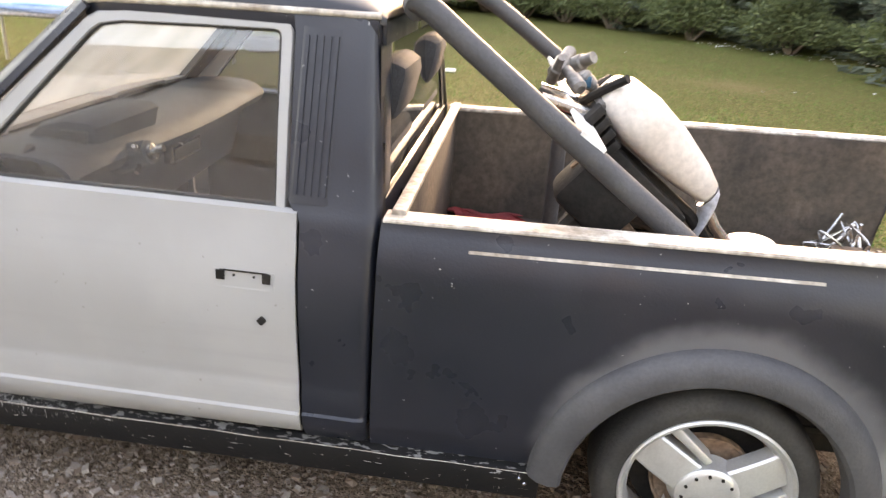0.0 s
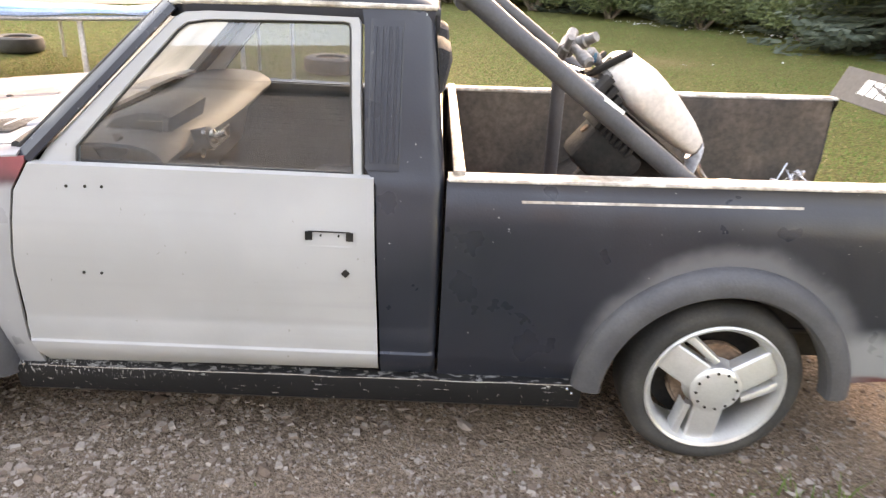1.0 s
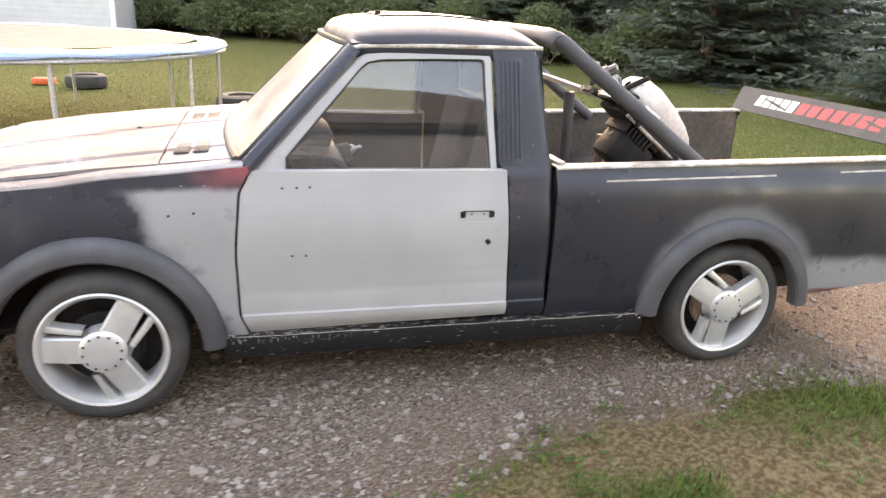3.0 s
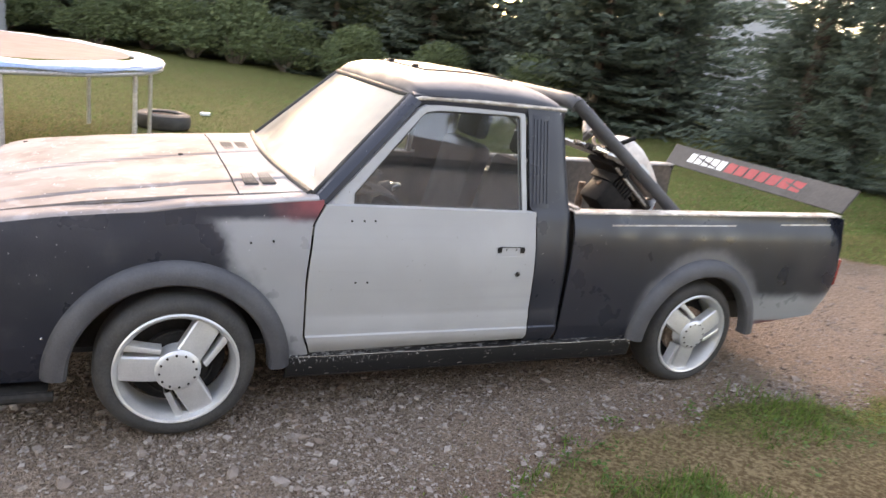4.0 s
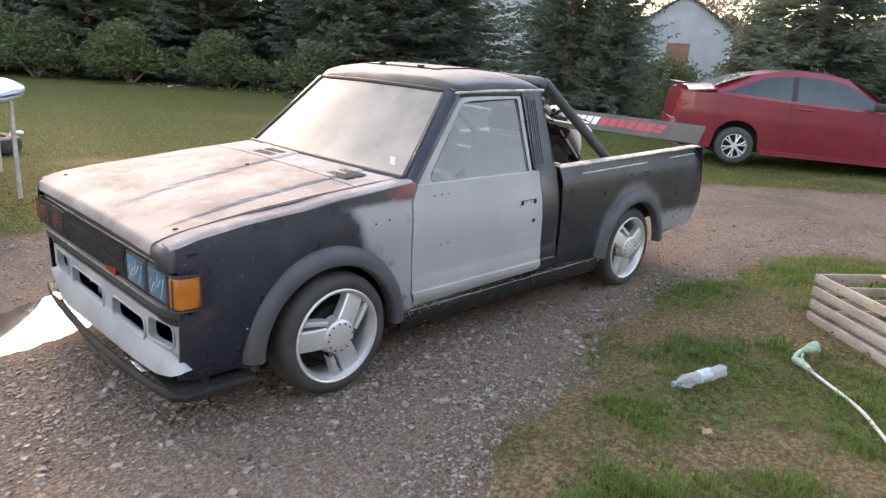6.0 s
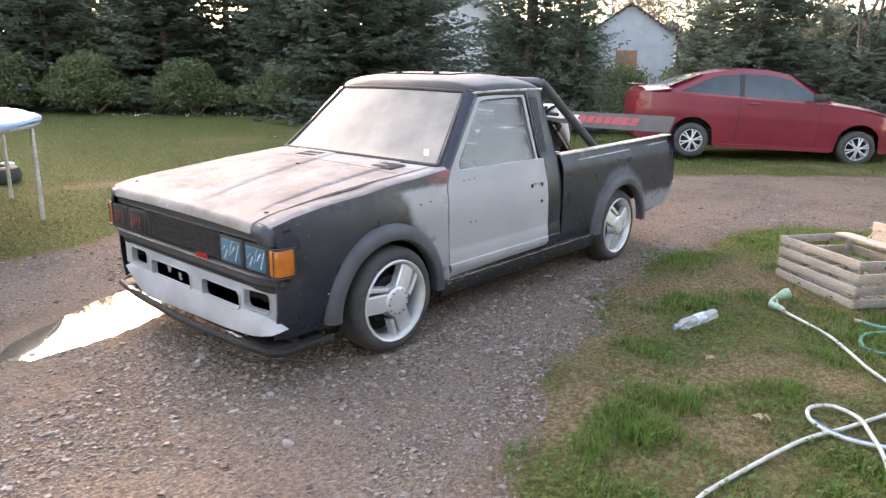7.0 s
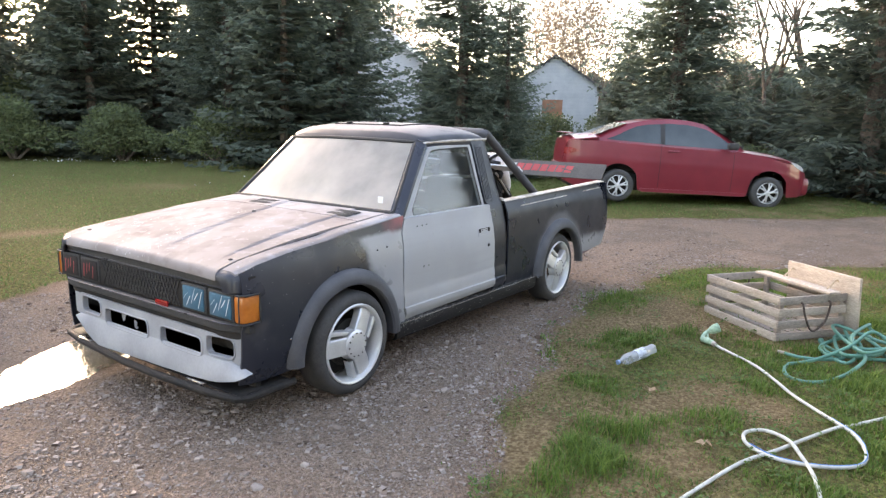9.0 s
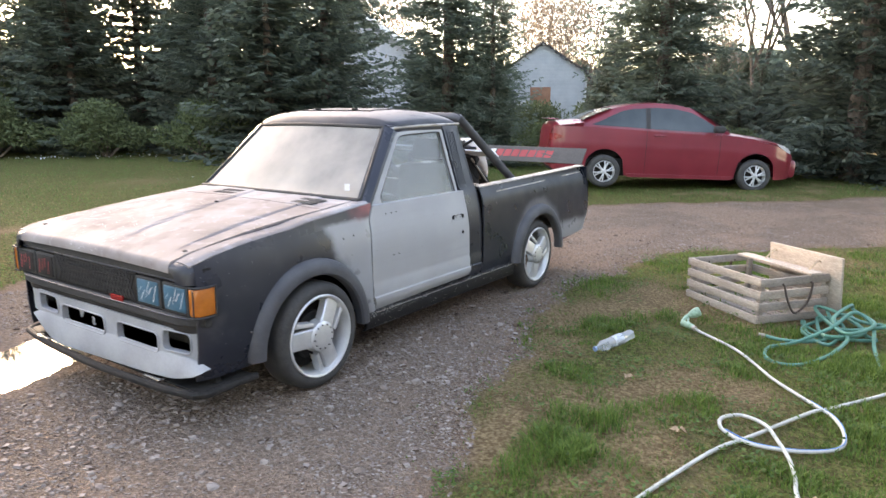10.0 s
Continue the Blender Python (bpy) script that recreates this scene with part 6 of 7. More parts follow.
for s in (-1, 1):
    rows = []
    for x in list(np.linspace(-.97, -.37, 9)) + list(np.linspace(-.355, .355, 19)) + list(np.linspace(.40, 2.22, 15)) + list(np.linspace(2.26, 2.97, 19)) + list(np.linspace(3.0, 3.42, 10)):
        zb = max(arch(x, 0, .315, .355, .22), arch(x, 2.615, .315, .355, .22)) + .12 * max(0, (-.7 - x) / .27) + .04 * max(0, (x - 3.1) / .3)
        b = belt(x)
        rows.append([(x, s * car_side(z, x), z) for z in [max(zb, min(b, .2 + (b - .2) * k)) for k in np.linspace(0, 1, 15)]])
    cpart("side_panel", shell(rows, Vector((0, -s * .02, 0))), M_CARRED)
    # greenhouse: red pillars with the panes set in them
    def glass_y(x, z):
        b = belt(x)
        t = (z - b) / max(.05, interp(ROOFLINE, x) - b)
        return s * (interp(CAR_W, x) - .055 - .20 * max(0, t) ** 1.3)
    rows = []
    for x in np.linspace(-.55, 2.15, 30):
        b, t = belt(x), max(belt(x) + .005, interp(ROOFLINE, x) - .02)
        rows.append([(x, glass_y(x, b + (t - b) * k), b + (t - b) * k) for k in np.linspace(0, 1, 7)])
    cpart("roof_pillar", shell(rows, Vector((0, -s * .015, 0))), M_CARRED)
    for nm, x0, x1 in (("quarter_window", -.24, .695), ("door_window", .755, 1.96)):
        rows = []
        for x in np.linspace(x0, x1, 18):
            b, t = belt(x) + .035, max(belt(x) + .045, interp(ROOFLINE, x) - .095)
            if nm == "quarter_window":
                t = b + (t - b) * min(1, ((x - x0) / .52 + .02) ** .55)
            rows.append([(x, glass_y(x, b + (t - b) * k) + s * .006, b + (t - b) * k) for k in np.linspace(0, 1, 6)])
        cpart(nm, shell(rows, Vector((0, -s * .003, 0))), M_CARGLASS, None, "dark tinted side window")
    rows = []
    for x in (.685, .725, .765):
        b, t = belt(x) + .033, interp(ROOFLINE, x) - .093
        rows.append([(x, glass_y(x, b + (t - b) * k) + s * .007, b + (t - b) * k) for k in np.linspace(0, 1, 6)])
    cpart("pillar_trim", shell(rows, Vector((0, -s * .003, 0))), M_RUBBER)
    bm = box(1.80, 1.98, .86, 1.02, 1.0, 1.12, .04)
    if s < 0:
        join_move(bm, Matrix.Diagonal((1, -1, 1, 1)))
    cpart("wing_mirror", bm, M_RUBBER)
    bm = box(.82, 1.02, .842, .868, .905, .935, .01)
    if s < 0:
        join_move(bm, Matrix.Diagonal((1, -1, 1, 1)))
    cpart("door_handle", bm, M_CARRED)
    rows = [[(x, s * (interp(CAR_W, x) - .012), z) for z in (.20, .255)] for x in np.linspace(.40, 2.22, 8)]
    cpart("sill", shell(rows, Vector((0, -s * .05, 0))), M_CARRED)
    for x0 in (.70, 1.97):
        bm = new_bm()
        rows = [[(x0 + .25 * (0 if x0 < 1 else 1) * 0 + d, s * (car_side(z, x0) + .0015), z) for d in (-.004, .004)] for z in np.linspace(.28, belt(x0), 9)]
        add_grid(bm, rows)
        cpart("door_gap", bm, M_RUBBER)
    rows = [[(x, s * (car_side(z, x) + .008), z) for z in (za, (za + zb) / 2, zb)] for x, za, zb in ((2.96, .835, .845), (3.06, .765, .820), (3.18, .70, .775), (3.27, .67, .715))]
    cpart("headlight", shell(rows, Vector((0, -s * .02, 0))), M_LAMP, None, "clear swept headlight")
    rows = [[(x, s * (car_side(z, x) + .008), z) for z in (za, (za + zb) / 2, zb)] for x, za, zb in ((-.95, .78, .90), (-.88, .79, .91), (-.80, .82, .89), (-.72, .845, .86))]
    cpart("tail_light", shell(rows, Vector((0, -s * .02, 0))), surf("dull_red_lens", (.20, .012, .014), (.26, .016, .016), 10, (.2, .35)), None, "red tail light")

rows = []
for x in [-.97, -.965, -.95, -.93, -.90, -.86, -.7, -.5, -.38]:
    w = interp(CAR_W, x) - .03
    rows.append([(x, w * t, interp(CAR_TOP, x) - .06 * t ** 4) for t in np.linspace(-1, 1, 15)])
cpart("boot_lid", shell(rows, Vector((0, 0, -.02))), M_CARRED)
rows = []
for x in list(np.linspace(2.0, 3.2, 12)) + [3.27, 3.33, 3.38, 3.42]:
    w = interp(CAR_W, x) - .03
    rows.append([(x, w * t, interp(CAR_TOP, x) - .06 * t ** 4) for t in np.linspace(-1, 1, 15)])
cpart("hood", shell(rows, Vector((0, 0, -.02))), M_CARRED)
rows = []
for x in np.linspace(.12, 1.45, 14):
    w = interp(CAR_W, x) - .245
    rows.append([(x, w * t, interp(ROOFLINE, x) - .03 * abs(t) ** 3) for t in np.linspace(-1, 1, 13)])
cpart("roof", shell(rows, Vector((0, 0, -.02))), M_CARRED)
for nm, x0, x1 in (("rear_window", -.42, .10), ("windscreen", 1.47, 2.16)):
    rows = []
    for x in np.linspace(x0, x1, 7):
        b = belt(x)
        t = max(0, (interp(ROOFLINE, x) - b) / .45)
        w = interp(CAR_W, x) - .07 - .17 * min(1, t)
        rows.append([(x, w * k, interp(ROOFLINE, x) + .012 * (1 - k * k) - .012) for k in np.linspace(-1, 1, 13)])
    cpart(nm, shell(rows, Vector((0, 0, -.005))), M_CARGLASS, None, "glass catching the pale sky")
cpart("rear_bumper", box(-1.0, -.80, -.70, .70, .34, .62, .06), M_CARRED)
cpart("front_bumper", box(3.05, 3.44, -.62, .62, .24, .58, .08), M_CARRED)
cpart("spoiler", box(-.95, -.80, -.60, .60, 1.140, 1.158, .008), M_CARRED)
cpart("underbody", box(-.80, 2.95, -.66, .66, .20, .50, .03), M_DARK)
cpart("cabin", box(-.3, 1.9, -.58, .58, .5, 1.0, .05), M_DARK)
for x in (0, 2.615):
    for s in (-1, 1):
        m = Matrix.Translation((x, s * .865, .282)) @ Matrix.Diagonal((.895, 1, .895, 1)) @ (Matrix.Rotation(math.pi, 4, "Z") if s > 0 else Matrix())
        w = cpart("wheel", join_move(lathe([(.195, .14), (.206, .13), (.190, .10), (.192, .02), (.203, .006), (.208, .010), (.207, .02)], 40), m), M_ALLOY, None, "silver split-spoke wheel")
        for k in range(6):
            a = 2 * math.pi * k / 6 + .3
            for d in (-.17, .17):
                bm = tube([(.045 * math.cos(a), .012, .045 * math.sin(a)), (.12 * math.cos(a + d * .7), .010, .12 * math.sin(a + d * .7)), (.195 * math.cos(a + d), .022, .195 * math.sin(a + d))], [.020, .014, .017], 6)
                cpart("spoke", join_move(bm, m), M_ALLOY, w)
        cpart("hub_cap", join_move(lathe([(0, .0), (.03, .002), (.05, .01), (.052, .04)], 20), m), M_ALLOY, w)
        cpart("tyre", join_move(lathe([(.195, .02), (.225, .004), (.27, .002), (.300, .016), (.314, .04), (.315, .15), (.305, .18), (.26, .195), (.2, .18)], 48), m), M_TYRE, w)
        cpart("brake_back", join_move(lathe([(.19, .09), (0, .09)], 20), m), M_DARK, w)

# ---------------------------------------------------------------- trampoline and old tyres on the lawn
tramp = thing("trampoline", (-2.125, 5.627, 0), "round trampoline with a blue and white edge pad", "trampoline")
TC, TZ = Vector((-2.125, 5.627, 0)), .992
M_MAT = surf("trampoline_mat", (.165, .125, .112), (.20, .155, .14), 4, (.8, .95), fine=.1, spec=.15)
M_STEEL = surf("galvanised_steel", (.48, .49, .50), (.58, .58, .58), 10, (.35, .5), metal=.7)
M_PADBLUE = surf("blue_pad", (.06, .20, .48), (.09, .27, .55), 5, (.5, .65), fine=.12)
M_PADWHITE = surf("pale_pad", (.40, .42, .46), (.50, .51, .54), 5, (.5, .65), fine=.08)


def disc_ring(r0, r1, z, dz, n=72):
    rows = []
    for k in range(n + 1):
        a = 2 * math.pi * k / n
        w = .008 * math.sin(a * 9) + .006 * math.sin(a * 23)
        rows.append([TC + Vector((r * math.cos(a), r * math.sin(a), z + w + (dz if 0 < i < 3 else 0))) for i, r in enumerate((r0, r0 + .02, r1 - .02, r1))])
    return shell(rows, Vector((0, 0, -.02)))


bm = new_bm()
add_grid(bm, [[TC + Vector((r * math.cos(a), r * math.sin(a), TZ + .018 - .02 * (1 - r / 1.99))) for r in (.01, .6, 1.2, 1.7, 1.99)] for a in np.linspace(0, 2 * math.pi, 61)])
part("mat", bm, M_MAT, tramp, "faded tan jumping mat")
part("edge_pad", disc_ring(2.03, 2.235, TZ, .02), M_PADWHITE, tramp, "sun-bleached pale pad")
part("pad_trim", disc_ring(2.235, 2.32, TZ - .004, .010), M_PADBLUE, tramp, "blue outer pad edge")
bm = new_bm()
add_grid(bm, [[TC + Vector((r * math.cos(a), r * math.sin(a), TZ + z)) for r, z in ((2.32, .0), (2.33, -.02), (2.325, -.036 - .010 * math.sin(a * 14)))] for a in np.linspace(0, 2 * math.pi, 121)])
part("pad_skirt", bm, surf("faded_blue_pad", (.16, .29, .50), (.34, .44, .60), 3, (.5, .65), fine=.12), tramp, "blue skirt of the pad")
part("rim", tube([TC + Vector((2.295 * math.cos(a), 2.295 * math.sin(a), TZ - .06)) for a in np.linspace(0, 2 * math.pi, 65)[:64]], .022, 10, True), M_STEEL, tramp)
for k in range(5):
    a0 = math.radians(-7 + 72 * k)
    for d in (-.32, .32):
        a = a0 + d
        p = TC + Vector((2.25 * math.cos(a), 2.25 * math.sin(a), 0))
        part("leg", tube([p + Vector((0, 0, TZ - .05)), p + Vector((0, 0, .03))], .021, 10), M_STEEL, tramp)


def loose_tyre(x, y, r, z=0.0, lean=0.0):
    bm = lathe([(.56 * r, .01), (.60 * r, 0), (.8 * r, -.005), (.95 * r, .02), (r, .06), (r, .14), (.95 * r, .18), (.8 * r, .205), (.60 * r, .20), (.56 * r, .19), (.60 * r, .1), (.56 * r, .01)], 48)
    m = Matrix.Translation((x, y, ground_z(x, y) + .205 + z)) @ Matrix.Rotation(lean, 4, "X") @ Matrix.Rotation(-math.pi / 2, 4, "X")
    e = thing("old_tyre", (x, y, ground_z(x, y)), "worn black tyre on a steel rim lying flat on the lawn", "tyre", "old tyres on the lawn")
    part("tyre", join_move(bm, m), M_TYRE, e)
    part("rim", join_move(lathe([(.57 * r, .03), (.5 * r, .04), (.42 * r, .08), (.2 * r, .07), (.1 * r, .08), (.1 * r, .12), (.57 * r, .17)], 40), m), M_RUST, e)


loose_tyre(.29, 7.5, .35), loose_tyre(-3.95, 7.9, .31), loose_tyre(-2.1, 9.6, .30)
tagged(part("orange_tray", box(-2.9, -2.6, 9.7, 9.9, .02, .12, .02), surf("orange_plastic", (.75, .13, .04), (.65, .10, .03), 9, (.4, .6))), "small orange plastic tray on the lawn", "tray")
tagged(part("white_scrap", box(.9, 1.05, 9.0, 9.12, .02, .06, .01), M_WHITE), "scrap of white plastic on the lawn", "scrap")

# ---------------------------------------------------------------- wooden crate
crate = thing("wooden_crate", (2.95, -1.65, 0), "slatted pale pine crate with rope handles", "crate")
ca, cb = Vector((2.95, -1.08, 0)), Vector((2.50, -1.67, 0))
ux = (cb - ca).normalized()
uy = Vector((-ux.y, ux.x, 0))
if uy.x < 0:
    uy = -uy
CL, CD, CH = (cb - ca).length, .56, .316
CM = Matrix(((ux.x, uy.x, 0, ca.x), (ux.y, uy.y, 0, ca.y), (0, 0, 1, .012), (0, 0, 0, 1)))


def grain(name, c1, c2):
    return surf(name, c1, c2, 5, (.65, .9), bump=.3, bscale=40, fine=.2, stretch=(1, 1, 5))


M_SLAT = [grain("crate_slat_a", (.36, .295, .235), (.46, .385, .31)), grain("crate_slat_b", (.25, .205, .17), (.34, .285, .235))]
rng = random.Random(8)
for k in range(4):
    z = .006 + k * .0845
    for j, (x0, x1, y0, y1) in enumerate(((0, CL, -.016, 0), (0, CL, CD, CD + .016), (-.016, 0, -.016, CD + .016), (CL, CL + .016, -.016, CD + .016))):
        tilt = Matrix.Translation((0, 0, rng.uniform(-.003, .003))) @ Matrix.Rotation(rng.uniform(-.008, .008), 4, "Y" if j < 2 else "X")
        part("slat", box(x0, x1, y0, y1, z, z + .0555, .002, CM @ tilt), M_SLAT[rng.randrange(2)], crate)
for x, y in ((.0, .0), (CL - .035, .0), (.0, CD - .035), (CL - .035, CD - .035)):
    part("corner_post", box(x, x + .035, y, y + .035, 0, CH - .01, .003, CM), M_SLAT[1], crate)
for k in range(5):
    part("bottom_board", box(.01, CL - .01, .02 + k * .108, .11 + k * .108, .0, .014, .002, CM), M_SLAT[1], crate)
for s, x in ((1, CL + .018), (-1, -.018)):
    pts = [CM @ Vector((x - .02 * s, .17, .27)), CM @ Vector((x + .012 * s, .17, .265)), CM @ Vector((x + .022 * s, .19, .18)), CM @ Vector((x + .026 * s, .26, .07)), CM @ Vector((x + .022 * s, .36, .12)), CM @ Vector((x + .016 * s, .40, .20)), CM @ Vector((x + .012 * s, .41, .265)), CM @ Vector((x - .02 * s, .41, .27))]
    part("rope_handle", tube(smooth_path(pts, 5), .0075, 8), surf("dark_rope", (.05, .035, .028), (.10, .07, .055), 30, (.8, .95), bump=.4), crate, "dark rope handle")
lid = thing("crate_lid", (3.2, -1.75, 0), "loose pine lid boards leaning across the crate", "lid")
part("board", box(.05, CL + .03, CD - .17, CD - .07, CH + .004, CH + .022, .003, CM), M_SLAT[0], lid)
part("board", box(.18, CL + .10, CD + .045, CD + .065, .01, CH + .085, .003, CM @ Matrix.Rotation(radians(4), 4, "X")), M_SLAT[0], lid)
for x in (.25, CL - .08):
    pts = [CM @ Vector((x, CD + .045, .36)), CM @ Vector((x, CD + .0, .395)), CM @ Vector((x + .02, CD - .06, CH + .055)), CM @ Vector((x + .02, CD - .10, CH + .024))]
    part("rope_loop", tube(smooth_path(pts, 4), .006, 6), surf("tan_rope", (.35, .27, .18), (.45, .36, .25), 30, (.8, .95), bump=.4), lid)


# ---------------------------------------------------------------- hoses, bottle
def lay(pts, lift=.02):
    return [Vector((x, y, ground_z(x, y) + lift + (z[0] if z else 0))) for x, y, *z in pts]


def hose_paint():
    g = Graph("white_hose")
    c = g.mix(g.ramp(g.noise(18, 5), .35, .65), (.46, .45, .40), (.56, .55, .49))
    c = g.mix(g.math("MULTIPLY", g.ramp(g.noise(40, 4), .58, .66), .5), c, (.30, .29, .22))
    return g.done(c, .45)


hose = thing("garden_hose", (1.2, -2.0, 0), "white garden hose with a blue stripe looping over the grass", "hose")
hp = lay([(2.085, -1.358, .012), (2.04, -1.42), (1.83, -1.66), (1.62, -1.81), (1.40, -1.96), (1.19, -2.16), (1.08, -2.277), (.91, -2.337), (.765, -2.326), (.645, -2.20), (.585, -2.02), (.632, -1.885), (.748, -1.846), (.822, -1.918, .010), (.77, -2.03, .020), (.66, -2.104, .014), (.54, -2.167, .004), (.385, -2.215), (.23, -2.245), (-.1, -2.36), (-.5, -2.9)], .018)
part("hose_tube", tube(smooth_path(hp, 8), .0088, 10), hose_paint(), hose)
hp2 = [p + Vector((0, 0, .0088)) for p in smooth_path(lay([(1.19, -2.16), (1.08, -2.277), (.91, -2.337), (.765, -2.326), (.645, -2.20), (.585, -2.02), (.632, -1.885)], .018), 8)]
part("blue_stripe", tube([p + Vector((.004, -.003, -.0005)) for p in hp2], .0024, 6), M_PADBLUE, hose, "blue stripe along the hose")
hp3 = lay([(-.6, -1.72), (-.25, -1.74), (-.12, -1.758), (.154, -1.816), (.45, -1.90), (.68, -2.002), (.88, -2.09), (1.08, -2.19, .008), (1.20, -2.256), (1.536, -2.465), (2.0, -2.68), (2.6, -2.9), (3.2, -3.4)], .016)
part("hose_tube", tube(smooth_path(hp3, 8), .0088, 10), hose_paint(), hose)

noz = thing("spray_nozzle", (2.22, -1.30, 0), "pale green hose nozzle lying in the grass", "nozzle")
M_NOZ = surf("green_plastic", (.22, .36, .24), (.29, .43, .31), 10, (.4, .6))
part("body", tube([(2.085, -1.355, .034), (2.10, -1.34, .036), (2.135, -1.295, .034), (2.160, -1.262, .030), (2.168, -1.253, .029)], [.015, .020, .022, .021, .014], 14), M_NOZ, noz)
part("neck", tube(smooth_path([(2.158, -1.262, .036), (2.20, -1.256, .046), (2.245, -1.264, .058), (2.262, -1.285, .072)], 4), .014, 12), M_NOZ, noz)
part("head", tube([(2.254, -1.274, .064), (2.262, -1.288, .072), (2.276, -1.311, .086), (2.288, -1.332, .098), (2.290, -1.336, .100)], [.016, .027, .034, .033, .026], 16), M_NOZ, noz, "round spray head")
part("trigger", tube([(2.235, -1.275, .050), (2.19, -1.288, .040), (2.150, -1.310, .040)], .007, 8), M_NOZ, noz)
part("collar", tube([(2.075, -1.368, .032), (2.092, -1.348, .035)], .017, 12), M_RAIL, noz, "pale threaded collar")

green = thing("green_hose", (2.45, -2.1, 0), "tangled teal garden hose heaped beside the crate", "hose")
M_TEAL = surf("teal_hose", (.040, .165, .120), (.075, .24, .175), 12, (.4, .6), fine=.15)
rng = random.Random(15)
g0 = ground_z(2.4, -2.1)
pts = [Vector((x, y, g0 + z)) for x, y, z in ((2.19, -1.775, .03), (2.17, -1.88, .03), (2.22, -2.00, .03), (2.34, -2.10, .035))]
for k in range(30):
    a = k * 1.18 + .6 * rng.uniform(-1, 1)
    rx, ry = .27 + .17 * rng.uniform(-1, 1), .16 + .12 * rng.uniform(-1, 1)
    c = Vector((2.62 + .12 * rng.uniform(-1, 1), -2.13 + .08 * rng.uniform(-1, 1), 0))
    pts.append(c + Vector((rx * math.cos(a), ry * math.sin(a), g0 + .018 + .12 * (k / 30) * rng.uniform(.4, 1.2))))
pts += [Vector((x, y, g0 + z)) for x, y, z in ((2.30, -2.22, .06), (2.05, -2.16, .03), (1.82, -2.06, .02), (1.73, -1.95, .02), (1.80, -1.85, .02), (1.98, -1.83, .025), (2.16, -1.95, .03), (2.38, -2.12, .10), (2.62, -2.22, .16), (2.60, -2.33, .10), (2.36, -2.36, .03), (2.1, -2.40, .02), (1.92, -2.43, .02))]
part("hose_tube", tube(smooth_path(pts, 6), .0115, 8), M_TEAL, green)
part("brass_end", tube([(2.19, -1.775, g0 + .03), (2.195, -1.735, g0 + .03)], .014, 10), M_RAIL, green)

bottle = thing("water_bottle", (1.5, -1.02, 0), "crumpled clear water bottle with a blue cap on the grass", "bottle")
bz = ground_z(1.5, -1.03) + .036
b0, b1 = Vector((1.292, -.99, bz)), Vector((1.555, -1.115, bz + .045))
ax = (b1 - b0).normalized()
prof = [(0, .0135), (.025, .0135), (.03, .016), (.055, .028), (.075, .034), (.12, .034), (.14, .030), (.16, .034), (.22, .034), (.235, .031), (.25, .034), (.29, .033), (.303, .026)]
bm = tube([b0 + ax * d for d, r in prof], [r * (1 + .06 * math.sin(i * 2.3)) for i, (d, r) in enumerate(prof)], 18)
for v in bm.verts:
    v.co += .007 * noise.noise_vector(v.co * 38) + .004 * noise.noise_vector(v.co * 90)
part("plastic_body", bm, glass("clear_plastic", (.90, .93, .94), dust=.28, rough=.06, face=.12, film=(.86, .88, .90)), bottle)
part("cap", tube([b0 - ax * .002, b0 + ax * .012], .0150, 14), surf("pale_blue_cap", (.16, .26, .42), (.22, .33, .48), 12, (.4, .5)), bottle, "blue cap")
part("label_band", tube([b0 + ax * .145, b0 + ax * .215], .0335, 18), surf("bottle_label", (.40, .44, .49), (.50, .54, .58), 12, (.4, .5)), bottle, "torn pale label")

rng = random.Random(31)
for i, (x, y) in enumerate([(.52, -1.72), (.2, -2.3), (1.0, -1.3)]):
    bm = new_bm()
    c = bm.verts.new((x, y, ground_z(x, y) + .03))
    rim = [bm.verts.new((x + r * math.cos(a), y + r * math.sin(a), ground_z(x, y) + .02 + rng.uniform(0, .025))) for a, r in zip(np.linspace(0, 5.8, 12), [.05, .02, .045, .018, .05, .02, .04, .018, .045, .02, .05, .02])]
    for k in range(12):
        bm.faces.new((c, rim[k], rim[(k + 1) % 12]))
    tagged(part("dead_leaf", bm, surf("dead_leaf", (.30, .19, .11), (.38, .26, .16), 20, (.7, .9))), "curled brown dead leaf in the grass", "leaf", "dead leaves")

# ---------------------------------------------------------------- grass and gravel
M_GRASS = foliage("grass_blades", (.042, .100, .016), (.175, .258, .055), .4)
M_STRAW = foliage("dry_grass", (.17, .125, .065), (.34, .265, .135), .3)


def blades(name, spots, material, label, wide, tall, seed):
    rg = np.random.RandomState(seed)
    P = np.array([s[:3] for s in spots])
    hh = np.array([s[3] for s in spots]) * rg.uniform(.5, 1.25, len(P)) * tall
    a = rg.uniform(0, 2 * math.pi, len(P))
    lean = rg.uniform(.2, 1.3, len(P)) * hh
    side = np.stack([np.cos(a + 1.57), np.sin(a + 1.57), np.zeros(len(P))], 1) * (wide * rg.uniform(.6, 1.3, len(P)))[:, None]
    d = np.stack([np.cos(a), np.sin(a), np.zeros(len(P))], 1)
    mid = P + d * (lean * .3)[:, None] + np.array([0, 0, 1]) * (hh * .6)[:, None]
    tip = P + d * lean[:, None] + np.array([0, 0, 1]) * hh[:, None]
    V = np.stack([P - side, P + side, mid + side * .7, mid - side * .7, tip], 1).reshape(-1, 3)
    n = len(P)
    base = np.arange(n) * 5
    F = [f for b in base.tolist() for f in ((b, b + 1, b + 2, b + 3), (b + 3, b + 2, b + 4))]
    ob = raw(name, V.tolist(), F, material, sharp=180)
    return tagged(ob, label, "grass", kind="stuff")


